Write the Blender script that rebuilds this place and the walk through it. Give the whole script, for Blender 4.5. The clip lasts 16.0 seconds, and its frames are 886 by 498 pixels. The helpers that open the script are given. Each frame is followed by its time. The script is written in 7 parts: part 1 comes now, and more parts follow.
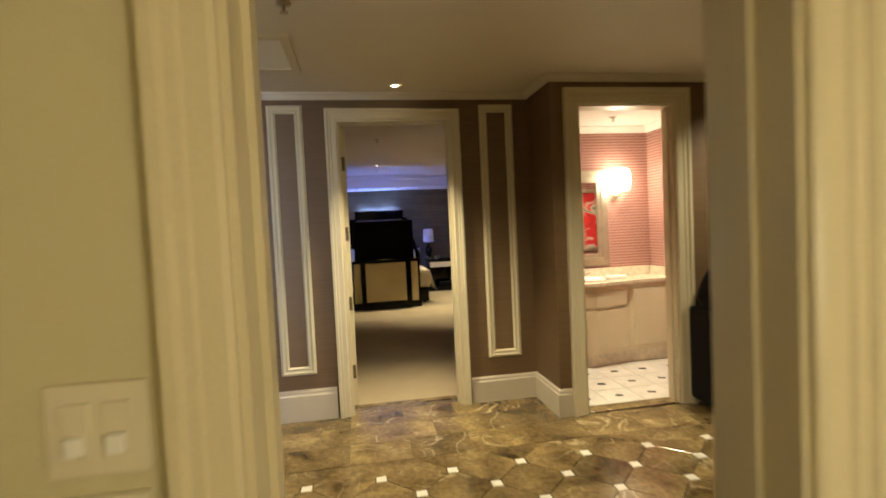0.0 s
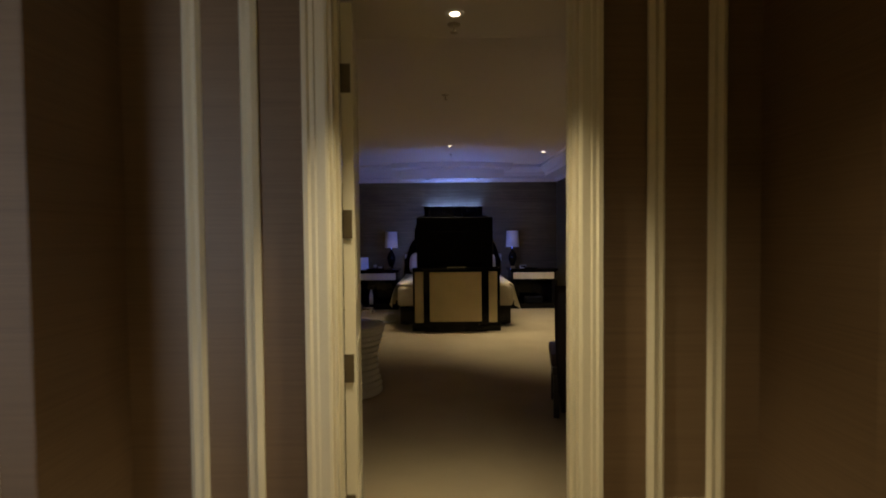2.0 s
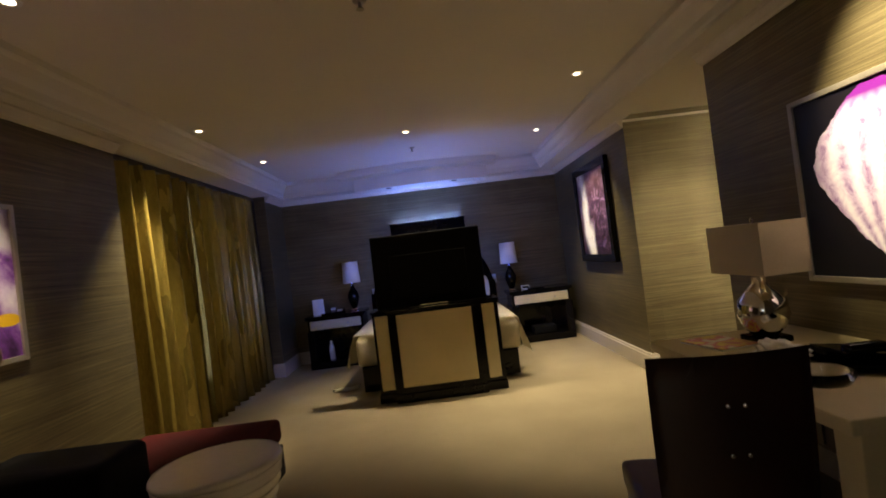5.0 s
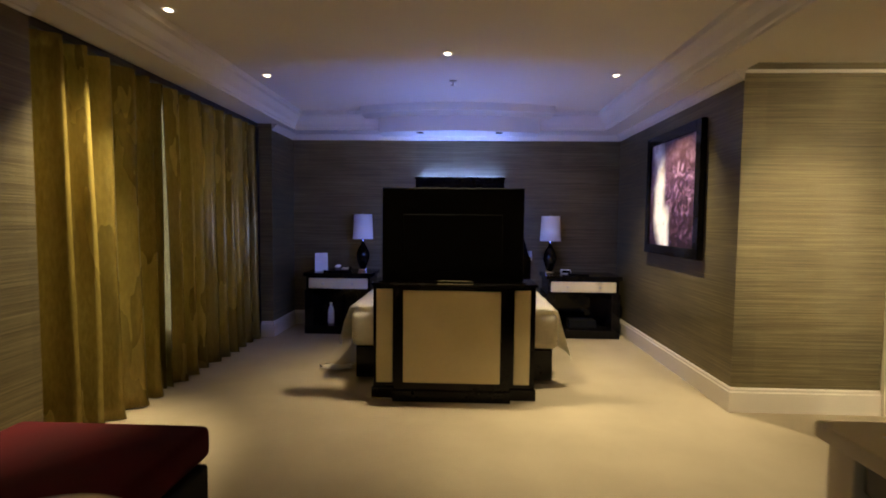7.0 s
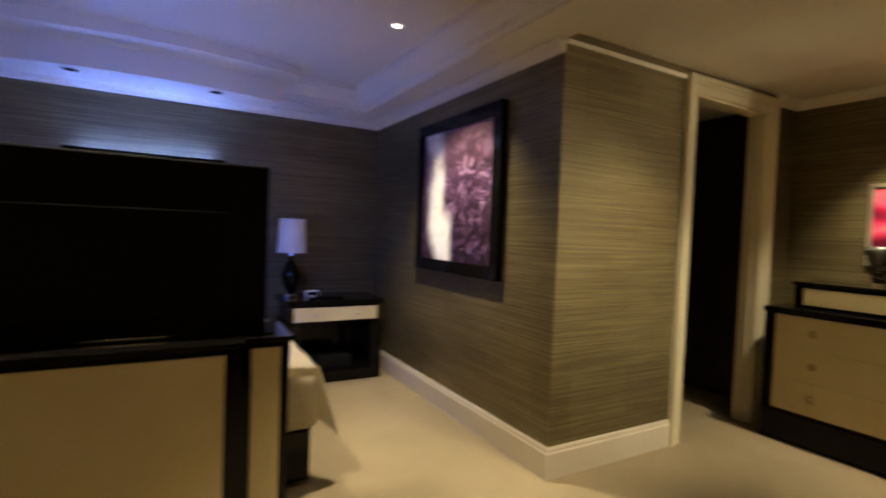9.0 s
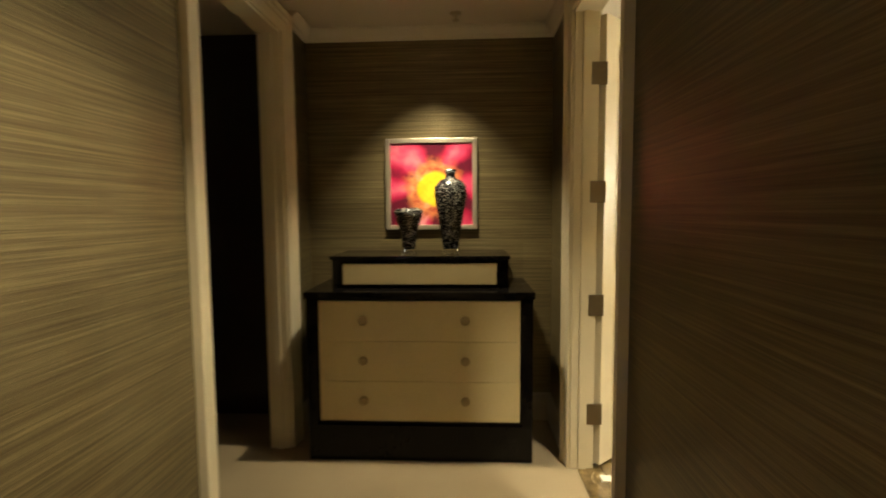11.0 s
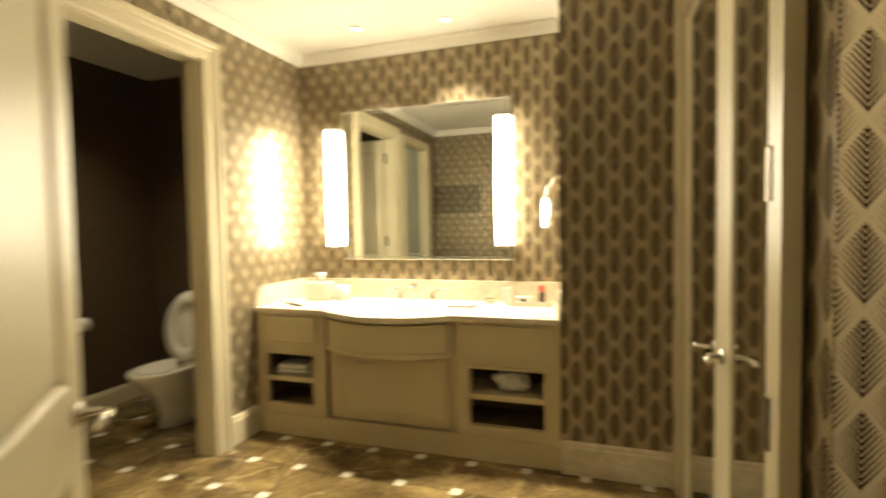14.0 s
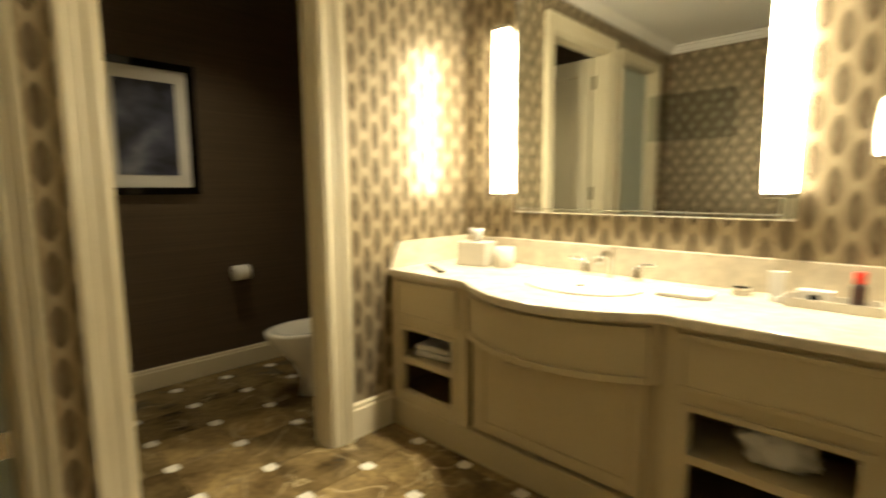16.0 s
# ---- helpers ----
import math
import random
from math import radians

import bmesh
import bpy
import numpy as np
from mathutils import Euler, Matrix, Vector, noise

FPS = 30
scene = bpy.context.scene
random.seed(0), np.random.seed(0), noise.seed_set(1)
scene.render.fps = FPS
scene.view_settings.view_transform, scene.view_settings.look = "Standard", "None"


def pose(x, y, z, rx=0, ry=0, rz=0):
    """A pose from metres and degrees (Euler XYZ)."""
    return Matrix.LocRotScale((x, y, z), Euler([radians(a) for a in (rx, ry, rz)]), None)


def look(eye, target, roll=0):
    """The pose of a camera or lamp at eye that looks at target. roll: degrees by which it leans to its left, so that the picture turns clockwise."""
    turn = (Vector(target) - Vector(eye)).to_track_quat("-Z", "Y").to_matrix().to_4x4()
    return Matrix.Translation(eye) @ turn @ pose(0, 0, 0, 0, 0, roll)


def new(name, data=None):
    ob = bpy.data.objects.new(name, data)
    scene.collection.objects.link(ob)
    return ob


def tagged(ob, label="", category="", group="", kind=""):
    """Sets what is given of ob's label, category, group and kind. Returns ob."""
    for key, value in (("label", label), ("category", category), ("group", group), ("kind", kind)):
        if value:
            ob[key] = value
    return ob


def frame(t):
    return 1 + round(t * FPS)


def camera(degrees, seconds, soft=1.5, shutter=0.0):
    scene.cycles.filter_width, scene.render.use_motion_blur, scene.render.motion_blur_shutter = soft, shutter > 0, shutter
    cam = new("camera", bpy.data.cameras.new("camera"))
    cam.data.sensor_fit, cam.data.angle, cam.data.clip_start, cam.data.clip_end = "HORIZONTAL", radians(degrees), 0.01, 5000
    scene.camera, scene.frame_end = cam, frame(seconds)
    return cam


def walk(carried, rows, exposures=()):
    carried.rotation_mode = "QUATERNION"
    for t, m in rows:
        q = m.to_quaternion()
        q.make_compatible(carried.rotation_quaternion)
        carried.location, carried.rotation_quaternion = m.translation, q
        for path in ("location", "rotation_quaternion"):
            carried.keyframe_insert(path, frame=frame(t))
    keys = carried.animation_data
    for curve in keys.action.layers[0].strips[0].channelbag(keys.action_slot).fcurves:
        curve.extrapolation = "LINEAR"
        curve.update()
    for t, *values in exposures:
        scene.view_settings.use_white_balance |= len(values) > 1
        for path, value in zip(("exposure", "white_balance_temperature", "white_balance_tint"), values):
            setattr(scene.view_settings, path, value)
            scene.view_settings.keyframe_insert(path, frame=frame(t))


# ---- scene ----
cam = camera(83.9, 16.0, soft=1.8, shutter=0.5)
PATH = [
    (0, (2.235, 1.758, 1.428), (2.567, 3.729, 1.345), -2.7),
    (0.5, (2.302, 2.283, 1.445), (2.537, 4.267, 1.348), -0.1),
    (1, (2.431, 2.855, 1.429), (2.453, 4.853, 1.361), 0.0),
    (1.5, (2.475, 3.374, 1.426), (2.439, 5.372, 1.35), 0.1),
    (2, (2.501, 3.884, 1.377), (2.503, 5.883, 1.318), -0.5),
    (2.5, (2.511, 4.391, 1.405), (2.491, 6.389, 1.331), 0.4),
    (3, (2.478, 4.893, 1.38), (2.509, 6.891, 1.29), -0.2),
    (3.5, (2.576, 5.312, 1.383), (2.316, 7.295, 1.415), 0.8),
    (4, (2.584, 5.631, 1.365), (2.506, 7.63, 1.366), 0.3),
    (4.5, (2.706, 5.904, 1.34), (2.66, 7.904, 1.339), -6.6),
    (4.7, (2.739, 5.958, 1.357), (2.761, 7.958, 1.389), -7.9),
    (6.8, (2.764, 6.997, 1.38), (2.745, 8.994, 1.271), 1.1),
    (7, (2.746, 7.154, 1.374), (2.671, 9.149, 1.257), 0.6),
    (7.5, (2.655, 7.561, 1.364), (2.69, 9.558, 1.259), -1.3),
    (8, (2.653, 7.93, 1.363), (2.812, 9.921, 1.271), 0.6),
    (8.5, (2.717, 8.316, 1.365), (3.119, 10.274, 1.297), 2.6),
    (9, (2.822, 8.697, 1.369), (3.811, 10.434, 1.3), 2.2),
    (9.5, (3.069, 9.037, 1.351), (4.457, 10.477, 1.324), 1.2),
    (10, (3.349, 9.329, 1.367), (5.075, 10.334, 1.28), 2.5),
    (10.2, (3.465, 9.437, 1.378), (5.298, 10.228, 1.253), 1.3),
    (12.3, (5.085, 9.864, 1.329), (6.941, 9.121, 1.264), 2.7),
    (12.5, (5.251, 9.822, 1.332), (7.033, 8.919, 1.246), 3.2),
    (13, (5.607, 9.71, 1.336), (7.069, 8.35, 1.226), 1.4),
    (13.5, (5.905, 9.468, 1.338), (7.072, 7.845, 1.276), -0.1),
    (14, (6.049, 9.193, 1.344), (6.68, 7.297, 1.256), -1.0),
    (14.5, (6.101, 8.886, 1.31), (6.148, 6.89, 1.205), -1.0),
    (14.8, (6.066, 8.689, 1.339), (6.083, 6.696, 1.167), -1.4),
    (15, (6.053, 8.533, 1.359), (6.217, 6.549, 1.166), -1.7),
    (15.5, (6.163, 8.155, 1.249), (6.962, 6.33, 1.068), 0.7),
    (16, (6.31, 8.113, 1.242), (7.697, 6.692, 1.001), -0.4),
]
EXPOSURE = [(0.0, 0.0), (0.5, -0.22), (1.5, -0.88), (2.0, -1.0), (2.5, -1.25), (3.5, -1.0), (4.0, -1.05), (4.5, -0.7), (6.8, 0.0), (8.5, -0.1), (9.0, -0.25), (9.5, -0.3), (10.0, -0.3), (12.5, -0.55), (13.0, -0.65), (13.5, -0.9), (14.0, -1.1), (14.5, -1.3), (15.0, -1.3), (15.5, -1.6), (16.0, -1.55)]
walk(cam, [(t, look(eye, target, roll)) for t, eye, target, roll in PATH], EXPOSURE)

# ---- world and light ----
world = bpy.data.worlds.new("night_interior")
scene.world = world
world.use_nodes = True
world.node_tree.nodes["Background"].inputs[0].default_value = (0.02, 0.022, 0.03, 1)
world.node_tree.nodes["Background"].inputs[1].default_value = 0.05

WARM = (1.0, 0.86, 0.57)
BATH_WARM = (1.0, 0.88, 0.62)


def spot(name, x, y, z, watts, cone=75, blend=0.9, colour=WARM, target=None, size=0.04):
    lamp = bpy.data.lights.new(name, "SPOT")
    lamp.energy, lamp.color, lamp.spot_size, lamp.spot_blend, lamp.shadow_soft_size = 5 * watts, colour, radians(cone), blend, size
    ob = new(name, lamp)
    ob.matrix_world = look((x, y, z), target or (x, y + 0.001, 0))
    return ob


def bulb(name, x, y, z, watts, colour=WARM, size=0.08):
    lamp = bpy.data.lights.new(name, "POINT")
    lamp.energy, lamp.color, lamp.shadow_soft_size = 3 * watts, colour, size
    ob = new(name, lamp)
    ob.location = (x, y, z)
    return ob


# recessed ceiling spots: x, y, ceiling height, watts, cone
BED_Z = 2.655
BED_SPOTS = [(4.04, 9.87, 56, 62, -0.15, 0.0), (2.62, 11.03, 62, 84, 0, 0), (4.08, 11.60, 66, 92, 0.26, 0.06), (0.98, 11.60, 4, 80, -0.3, 0), (0.92, 10.21, 120, 60, -0.45, -0.42),
             (1.10, 8.14, 62, 50, -0.95, 0.08), (4.00, 7.92, 88, 48, 1.35, 0.05)]
for x, y, watts, cone, dx, dy in BED_SPOTS:
    spot("downlight_or_fill_beam", x, y, BED_Z - 0.03, watts, cone, target=(x + dx, y + dy + 0.001, 0.9))
spot("downlight_or_fill_beam", 2.55, 5.41, 2.47, 58, 74)
spot("downlight_or_fill_beam", 5.27, 4.45, 2.47, 20, 110, target=(5.27, 5.05, 0.9))
# two fill beams without a fixture, added to brighten the foyer
spot("downlight_or_fill_beam", 0.70, 4.20, 2.47, 10, 90)
spot("downlight_or_fill_beam", 2.95, 4.00, 2.47, 36, 130)
spot("downlight_or_fill_beam", 2.57, 6.31, 2.43, 9, 64)
spot("downlight_or_fill_beam", 6.62, 9.96, 2.48, 50, 80, target=(6.98, 9.92, 0.9))
spot("downlight_or_fill_beam", 4.62, 5.86, 2.40, 40, 125, colour=BATH_WARM)
# unseen hall and alcove spots, added to light the walls near them
spot("downlight_or_fill_beam", 5.02, 9.62, 2.48, 50, 58, target=(5.16, 10.70, 1.10))
spot("downlight_or_fill_beam", 5.28, 8.72, 2.63, 92, 92, colour=BATH_WARM)
spot("downlight_or_fill_beam", 9.0, 6.9, 2.60, 26, 110)
spot("downlight_or_fill_beam", 7.60, 6.25, 2.63, 150, 90, colour=BATH_WARM)
spot("downlight_or_fill_beam", 7.01, 6.18, 2.63, 150, 90, colour=BATH_WARM)
# unseen fill lamp, added to light the starting room's walls
bulb("start_room_fill", 3.0, 0.9, 1.25, 12.5, WARM, 0.15)
# cool fill for the left wall panel; its window is unseen and added
foyer_fill_lamp = bpy.data.lights.new("foyer_cool_fill", "AREA")
foyer_fill_lamp.shape, foyer_fill_lamp.size, foyer_fill_lamp.size_y, foyer_fill_lamp.energy, foyer_fill_lamp.color = "RECTANGLE", 0.95, 1.6, 19, (0.76, 0.84, 1.0)
foyer_fill_lamp.spread = radians(80)
new("foyer_cool_fill", foyer_fill_lamp).matrix_world = look((0.40, 2.56, 1.35), (0.40, 5.0, 1.35))

# cool fill lamp added to brighten the lounge; its source is unseen
lounge_fill_lamp = bpy.data.lights.new("lounge_cool_fill", "AREA")
lounge_fill_lamp.shape, lounge_fill_lamp.size, lounge_fill_lamp.size_y, lounge_fill_lamp.energy, lounge_fill_lamp.color = "RECTANGLE", 1.4, 1.5, 70, (0.84, 0.90, 1.0)
new("lounge_cool_fill", lounge_fill_lamp).matrix_world = look((-3.19, 7.1, 1.35), (0.0, 7.1, 1.35))


# ---- materials ----
def material(name, colour, rough=0.6, metal=0.0, spec=0.5):
    m = bpy.data.materials.new(name)
    m.use_nodes = True
    b = m.node_tree.nodes["Principled BSDF"]
    b.inputs["Base Color"].default_value = (*colour, 1)
    b.inputs["Roughness"].default_value, b.inputs["Metallic"].default_value = rough, metal
    b.inputs["Specular IOR Level"].default_value = spec
    return m


class Net:
    """Short hand for a material's nodes."""

    def __init__(self, m):
        self.m, self.t = m, m.node_tree
        self.b = self.t.nodes["Principled BSDF"]

    def n(self, kind, **props):
        node = self.t.nodes.new("ShaderNode" + kind)
        for key, value in props.items():
            if key == "op":
                node.operation = value
            elif key == "kind":
                node.data_type = value
        return node

    def link(self, a, b):
        self.t.links.new(a, b)

    def put(self, socket, value):
        if isinstance(value, bpy.types.NodeSocket):
            self.link(value, socket)
        else:
            socket.default_value = value

    def math(self, op, a, b=0.0, c=None):
        node = self.n("Math", op=op)
        self.put(node.inputs[0], a)
        self.put(node.inputs[1], b)
        if c is not None:
            self.put(node.inputs[2], c)
        return node.outputs[0]

    def coords(self, scale=(1, 1, 1), space="Object"):
        tex, mapping = self.n("TexCoord"), self.n("Mapping")
        self.link(tex.outputs[space], mapping.inputs[0])
        mapping.inputs["Scale"].default_value = scale
        return mapping.outputs[0]

    def world(self, scale=(1, 1, 1)):
        geo, mapping = self.n("NewGeometry"), self.n("Mapping")
        self.link(geo.outputs["Position"], mapping.inputs[0])
        mapping.inputs["Scale"].default_value = scale
        return mapping.outputs[0]

    def noise(self, vec, scale, detail=4.0, rough=0.55, distort=0.0):
        node = self.n("TexNoise")
        self.link(vec, node.inputs["Vector"])
        node.inputs["Scale"].default_value, node.inputs["Detail"].default_value = scale, detail
        node.inputs["Roughness"].default_value, node.inputs["Distortion"].default_value = rough, distort
        return node.outputs["Fac"]

    def ramp(self, fac, stops):
        node = self.n("ValToRGB")
        self.put(node.inputs[0], fac)
        e = node.color_ramp.elements
        while len(e) < len(stops):
            e.new(0.5)
        for k, (pos, col) in enumerate(stops):
            e[k].position, e[k].color = pos, (*col, 1) if len(col) == 3 else col
        return node.outputs[0]

    def mix(self, fac, a, b, how="MIX"):
        node = self.n("MixRGB")
        node.blend_type = how
        self.put(node.inputs[0], fac)
        self.put(node.inputs[1], a if isinstance(a, bpy.types.NodeSocket) else (*a, 1))
        self.put(node.inputs[2], b if isinstance(b, bpy.types.NodeSocket) else (*b, 1))
        return node.outputs[0]

    def bump(self, height, strength=0.3, distance=0.01):
        node = self.n("Bump")
        node.inputs["Strength"].default_value, node.inputs["Distance"].default_value = strength, distance
        self.link(height, node.inputs["Height"])
        self.link(node.outputs[0], self.b.inputs["Normal"])

    def colour(self, socket):
        self.link(socket, self.b.inputs["Base Color"])

    def rough(self, fac, low, high):
        node = self.n("MapRange")
        self.link(fac, node.inputs[0])
        node.inputs["To Min"].default_value, node.inputs["To Max"].default_value = low, high
        self.link(node.outputs[0], self.b.inputs["Roughness"])


def grained(name, dark, light, scale=6.0, fine=60.0, rough=(0.4, 0.6), bump=0.1, metal=0.0, stretch=(1, 1, 1), depth=0.004):
    """A surface that varies at two scales."""
    m = material(name, light, rough[0], metal)
    net = Net(m)
    vec = net.world(stretch)
    big, small = net.noise(vec, scale), net.noise(vec, fine, 3.0)
    both = net.math("ADD", net.math("MULTIPLY", big, 0.6), net.math("MULTIPLY", small, 0.4))
    net.colour(net.ramp(both, [(0.3, dark), (0.7, light)]))
    net.rough(big, *rough)
    if bump:
        net.bump(small, bump, depth)
    return m


def grasscloth(name, dark, mid, light, rough=(0.35, 0.55), metal=0.0, bump=0.5, blocks=0.0, spread=(0.30, 0.72)):
    """Wall covering of long horizontal reed strands, seen in seams about 0.9 m wide."""
    m = material(name, mid, 0.5, metal)
    net = Net(m)
    strands = net.noise(net.world((0.5, 0.5, 46)), 2.2, 5.0, 0.62)
    threads = net.noise(net.world((2.5, 2.5, 190)), 2.0, 2.0)
    cloud = net.noise(net.world((1, 1, 2.5)), 1.3, 3.0)
    both = net.math("ADD", net.math("MULTIPLY", strands, 0.55), net.math("ADD", net.math("MULTIPLY", threads, 0.23), net.math("MULTIPLY", cloud, 0.22)))
    tint = net.ramp(both, [(spread[0], dark), (0.5, mid), (spread[1], light)])
    shine = strands
    if blocks:
        geo, sep, cell, rand = net.n("NewGeometry"), net.n("SeparateXYZ"), net.n("CombineXYZ"), net.n("TexWhiteNoise")
        net.link(geo.outputs["Position"], sep.inputs[0])
        along = net.math("DIVIDE", net.math("ADD", sep.outputs[0], sep.outputs[1]), 0.46)
        net.link(net.math("FLOOR", along), cell.inputs[0])
        net.link(net.math("FLOOR", net.math("DIVIDE", sep.outputs[2], 0.29)), cell.inputs[1])
        net.link(cell.outputs[0], rand.inputs["Vector"])
        tone = net.math("ADD", 1.0 - blocks / 2, net.math("MULTIPLY", rand.outputs["Value"], blocks))
        tint = net.mix(1.0, tint, tone, "MULTIPLY")
        shine = net.math("ADD", net.math("MULTIPLY", strands, 0.8), net.math("MULTIPLY", rand.outputs["Value"], 0.2))
    net.colour(tint)
    net.rough(shine, *rough)
    net.bump(both, bump, 0.006)
    return m


def deco_paper(name, dark, light, width=0.130, height=0.174, lines=8.0, foil=0.0, shift=(-0.03, -0.018)):
    """Printed lozenges filled with nested chevrons, thick along the middle, on a paper that may shine like foil."""
    m = material(name, light, 0.35)
    net = Net(m)
    geo = net.n("NewGeometry")
    sep = net.n("SeparateXYZ")
    net.link(geo.outputs["Position"], sep.inputs[0])
    u = net.math("DIVIDE", net.math("ADD", net.math("ADD", sep.outputs[0], sep.outputs[1]), shift[0]), width)
    v = net.math("DIVIDE", net.math("ADD", sep.outputs[2], shift[1]), height)
    fa = net.math("FRACT", net.math("ADD", net.math("ADD", u, v), 200.0))
    fb = net.math("SUBTRACT", 1.0, net.math("FRACT", net.math("ADD", net.math("SUBTRACT", u, v), 200.0)))
    p = net.math("MINIMUM", fa, fb)
    top = net.math("MAXIMUM", fa, fb)
    q = net.math("ABSOLUTE", net.math("SUBTRACT", fa, fb))
    duty = net.math("MAXIMUM", net.math("SUBTRACT", 0.78, net.math("MULTIPLY", q, 1.02)), 0.06)
    line = net.math("LESS_THAN", net.math("FRACT", net.math("MULTIPLY", net.math("SUBTRACT", p, 0.03), lines)), duty)
    margin = net.math("MULTIPLY", net.math("GREATER_THAN", p, 0.085), net.math("LESS_THAN", top, 0.985))
    ink = net.math("MULTIPLY", line, margin)
    tone = net.noise(net.world((3, 3, 3)), 5.0, 3.0)
    paper = net.mix(tone, light, [c * 0.82 for c in light])
    net.colour(net.mix(net.math("MULTIPLY", ink, 0.97), paper, dark))
    net.rough(net.math("ADD", net.math("MULTIPLY", ink, 0.8), net.math("MULTIPLY", tone, 0.2)), 0.27 if foil else 0.40, 0.62)
    if foil:
        net.link(net.math("MULTIPLY", net.math("SUBTRACT", 1.0, ink), foil), net.b.inputs["Metallic"])
        net.link(net.math("SUBTRACT", 0.5, net.math("MULTIPLY", ink, 0.47)), net.b.inputs["Specular IOR Level"])
    net.bump(ink, 0.12, 0.002)
    return m


def marble(name, dark, mid, vein, scale=3.0, rough=(0.08, 0.2), per_piece=True, depth=0.35, vary=0.5):
    m = material(name, mid, 0.12)
    net = Net(m)
    vec = net.world()
    if per_piece:
        info, add = net.n("ObjectInfo"), net.n("VectorMath")
        net.link(vec, add.inputs[0])
        scaled = net.math("MULTIPLY", info.outputs["Random"], 37.0)
        comb = net.n("CombineXYZ")
        net.link(scaled, comb.inputs[0])
        net.link(scaled, comb.inputs[1])
        net.link(comb.outputs[0], add.inputs[1])
        vec = add.outputs[0]
    cloud = net.noise(vec, scale, 4.0, 0.5, 0.5)
    warp = net.noise(vec, scale * 0.9, 3.0, 0.45, 1.1)
    line = net.math("ABSOLUTE", net.math("SUBTRACT", warp, 0.5))
    base = net.ramp(cloud, [(0.30, dark), (0.70, mid)])
    if per_piece:
        base = net.mix(1.0, base, net.math("ADD", 1.0 - vary / 2, net.math("MULTIPLY", info.outputs["Random"], vary)), "MULTIPLY")
    veins = net.ramp(line, [(0.0, (1, 1, 1)), (0.010, (0.30, 0.30, 0.30)), (0.03, (0, 0, 0))])
    patch = net.ramp(net.noise(vec, scale * 0.7, 2.0), [(0.45, (0, 0, 0)), (0.62, (1, 1, 1))])
    fleck = net.ramp(net.noise(vec, scale * 9, 4.0, 0.65), [(0.35, (1.0 - 0.9 * vary, 1.0 - 0.9 * vary, 1.0 - 0.9 * vary)), (0.65, (1.1, 1.1, 1.1))])
    veins = net.math("MULTIPLY", net.math("MULTIPLY", veins, patch), depth)
    net.colour(net.mix(veins, net.mix(0.8, base, fleck, "MULTIPLY"), vein))
    net.rough(cloud, *rough)
    return m


def glow(name, colour, strength):
    m = bpy.data.materials.new(name)
    m.use_nodes = True
    b = m.node_tree.nodes["Principled BSDF"]
    b.inputs["Base Color"].default_value = (0.9, 0.88, 0.84, 1)
    b.inputs["Emission Color"].default_value = (*colour, 1)
    b.inputs["Emission Strength"].default_value = strength
    return m


def glassy(name, colour=(1, 1, 1), rough=0.02):
    m = material(name, colour, rough)
    m.node_tree.nodes["Principled BSDF"].inputs["Transmission Weight"].default_value = 1.0
    return m


REED = grasscloth("reed_wallcovering", (0.034, 0.025, 0.012), (0.150, 0.117, 0.056), (0.32, 0.262, 0.130), (0.31, 0.46), 0.5, bump=0.45, blocks=0.15, spread=(0.25, 0.74))
FOYER_PAPER = grasscloth("taupe_linen_wallpaper", (0.112, 0.066, 0.031), (0.152, 0.093, 0.046), (0.185, 0.116, 0.060), (0.5, 0.65), bump=0.12)
PANEL_PAPER = grasscloth("pale_silk_wallpaper", (0.40, 0.36, 0.29), (0.46, 0.415, 0.335), (0.52, 0.47, 0.385), (0.45, 0.6), bump=0.12)
INSET_PAPER = grasscloth("brown_silk_wallpaper", (0.135, 0.083, 0.042), (0.17, 0.108, 0.057), (0.205, 0.135, 0.073), (0.45, 0.6), bump=0.12)
DECO = deco_paper("brown_gold_deco_wallpaper", (0.020, 0.010, 0.004), (0.44, 0.36, 0.23), lines=13.0, foil=0.35)
ALCOVE_DECO = deco_paper("brown_gold_deco_wallpaper_alcove", (0.020, 0.010, 0.004), (0.44, 0.36, 0.23), 0.108, 0.156, 13.0, 0.35, (-0.039, 0.060))
PINK_DECO = deco_paper("rose_deco_wallpaper", (0.24, 0.075, 0.06), (0.50, 0.30, 0.25), 0.05, 0.06, 2.0)
TOILET_PAPER = grasscloth("dark_brown_linen_wallpaper", (0.050, 0.033, 0.018), (0.075, 0.050, 0.027), (0.105, 0.072, 0.040), (0.5, 0.65), bump=0.25)
CREAM = grained("cream_paint", (0.60, 0.53, 0.365), (0.67, 0.60, 0.425), 3.0, 120.0, (0.32, 0.45), 0.05, depth=0.001)
VANITY_PAINT = grained("tan_cream_vanity_paint", (0.50, 0.42, 0.255), (0.57, 0.485, 0.30), 3.0, 110.0, (0.34, 0.48), 0.05, depth=0.001)
START_PAINT = grained("warm_cream_wall_paint", (0.54, 0.495, 0.32), (0.60, 0.55, 0.365), 3.0, 160.0, (0.55, 0.7), 0.1, depth=0.001)
CEILING = grained("matt_ceiling_paint", (0.66, 0.60, 0.49), (0.70, 0.64, 0.53), 1.5, 200.0, (0.7, 0.85), 0.06, depth=0.001)
WHITE_CEILING = grained("white_ceiling_paint", (0.78, 0.75, 0.68), (0.82, 0.79, 0.72), 1.5, 200.0, (0.7, 0.85), 0.06, depth=0.001)
BASEBOARD = grained("grey_cream_skirting_paint", (0.50, 0.44, 0.34), (0.57, 0.50, 0.39), 3.0, 120.0, (0.35, 0.5), 0.05, depth=0.001)
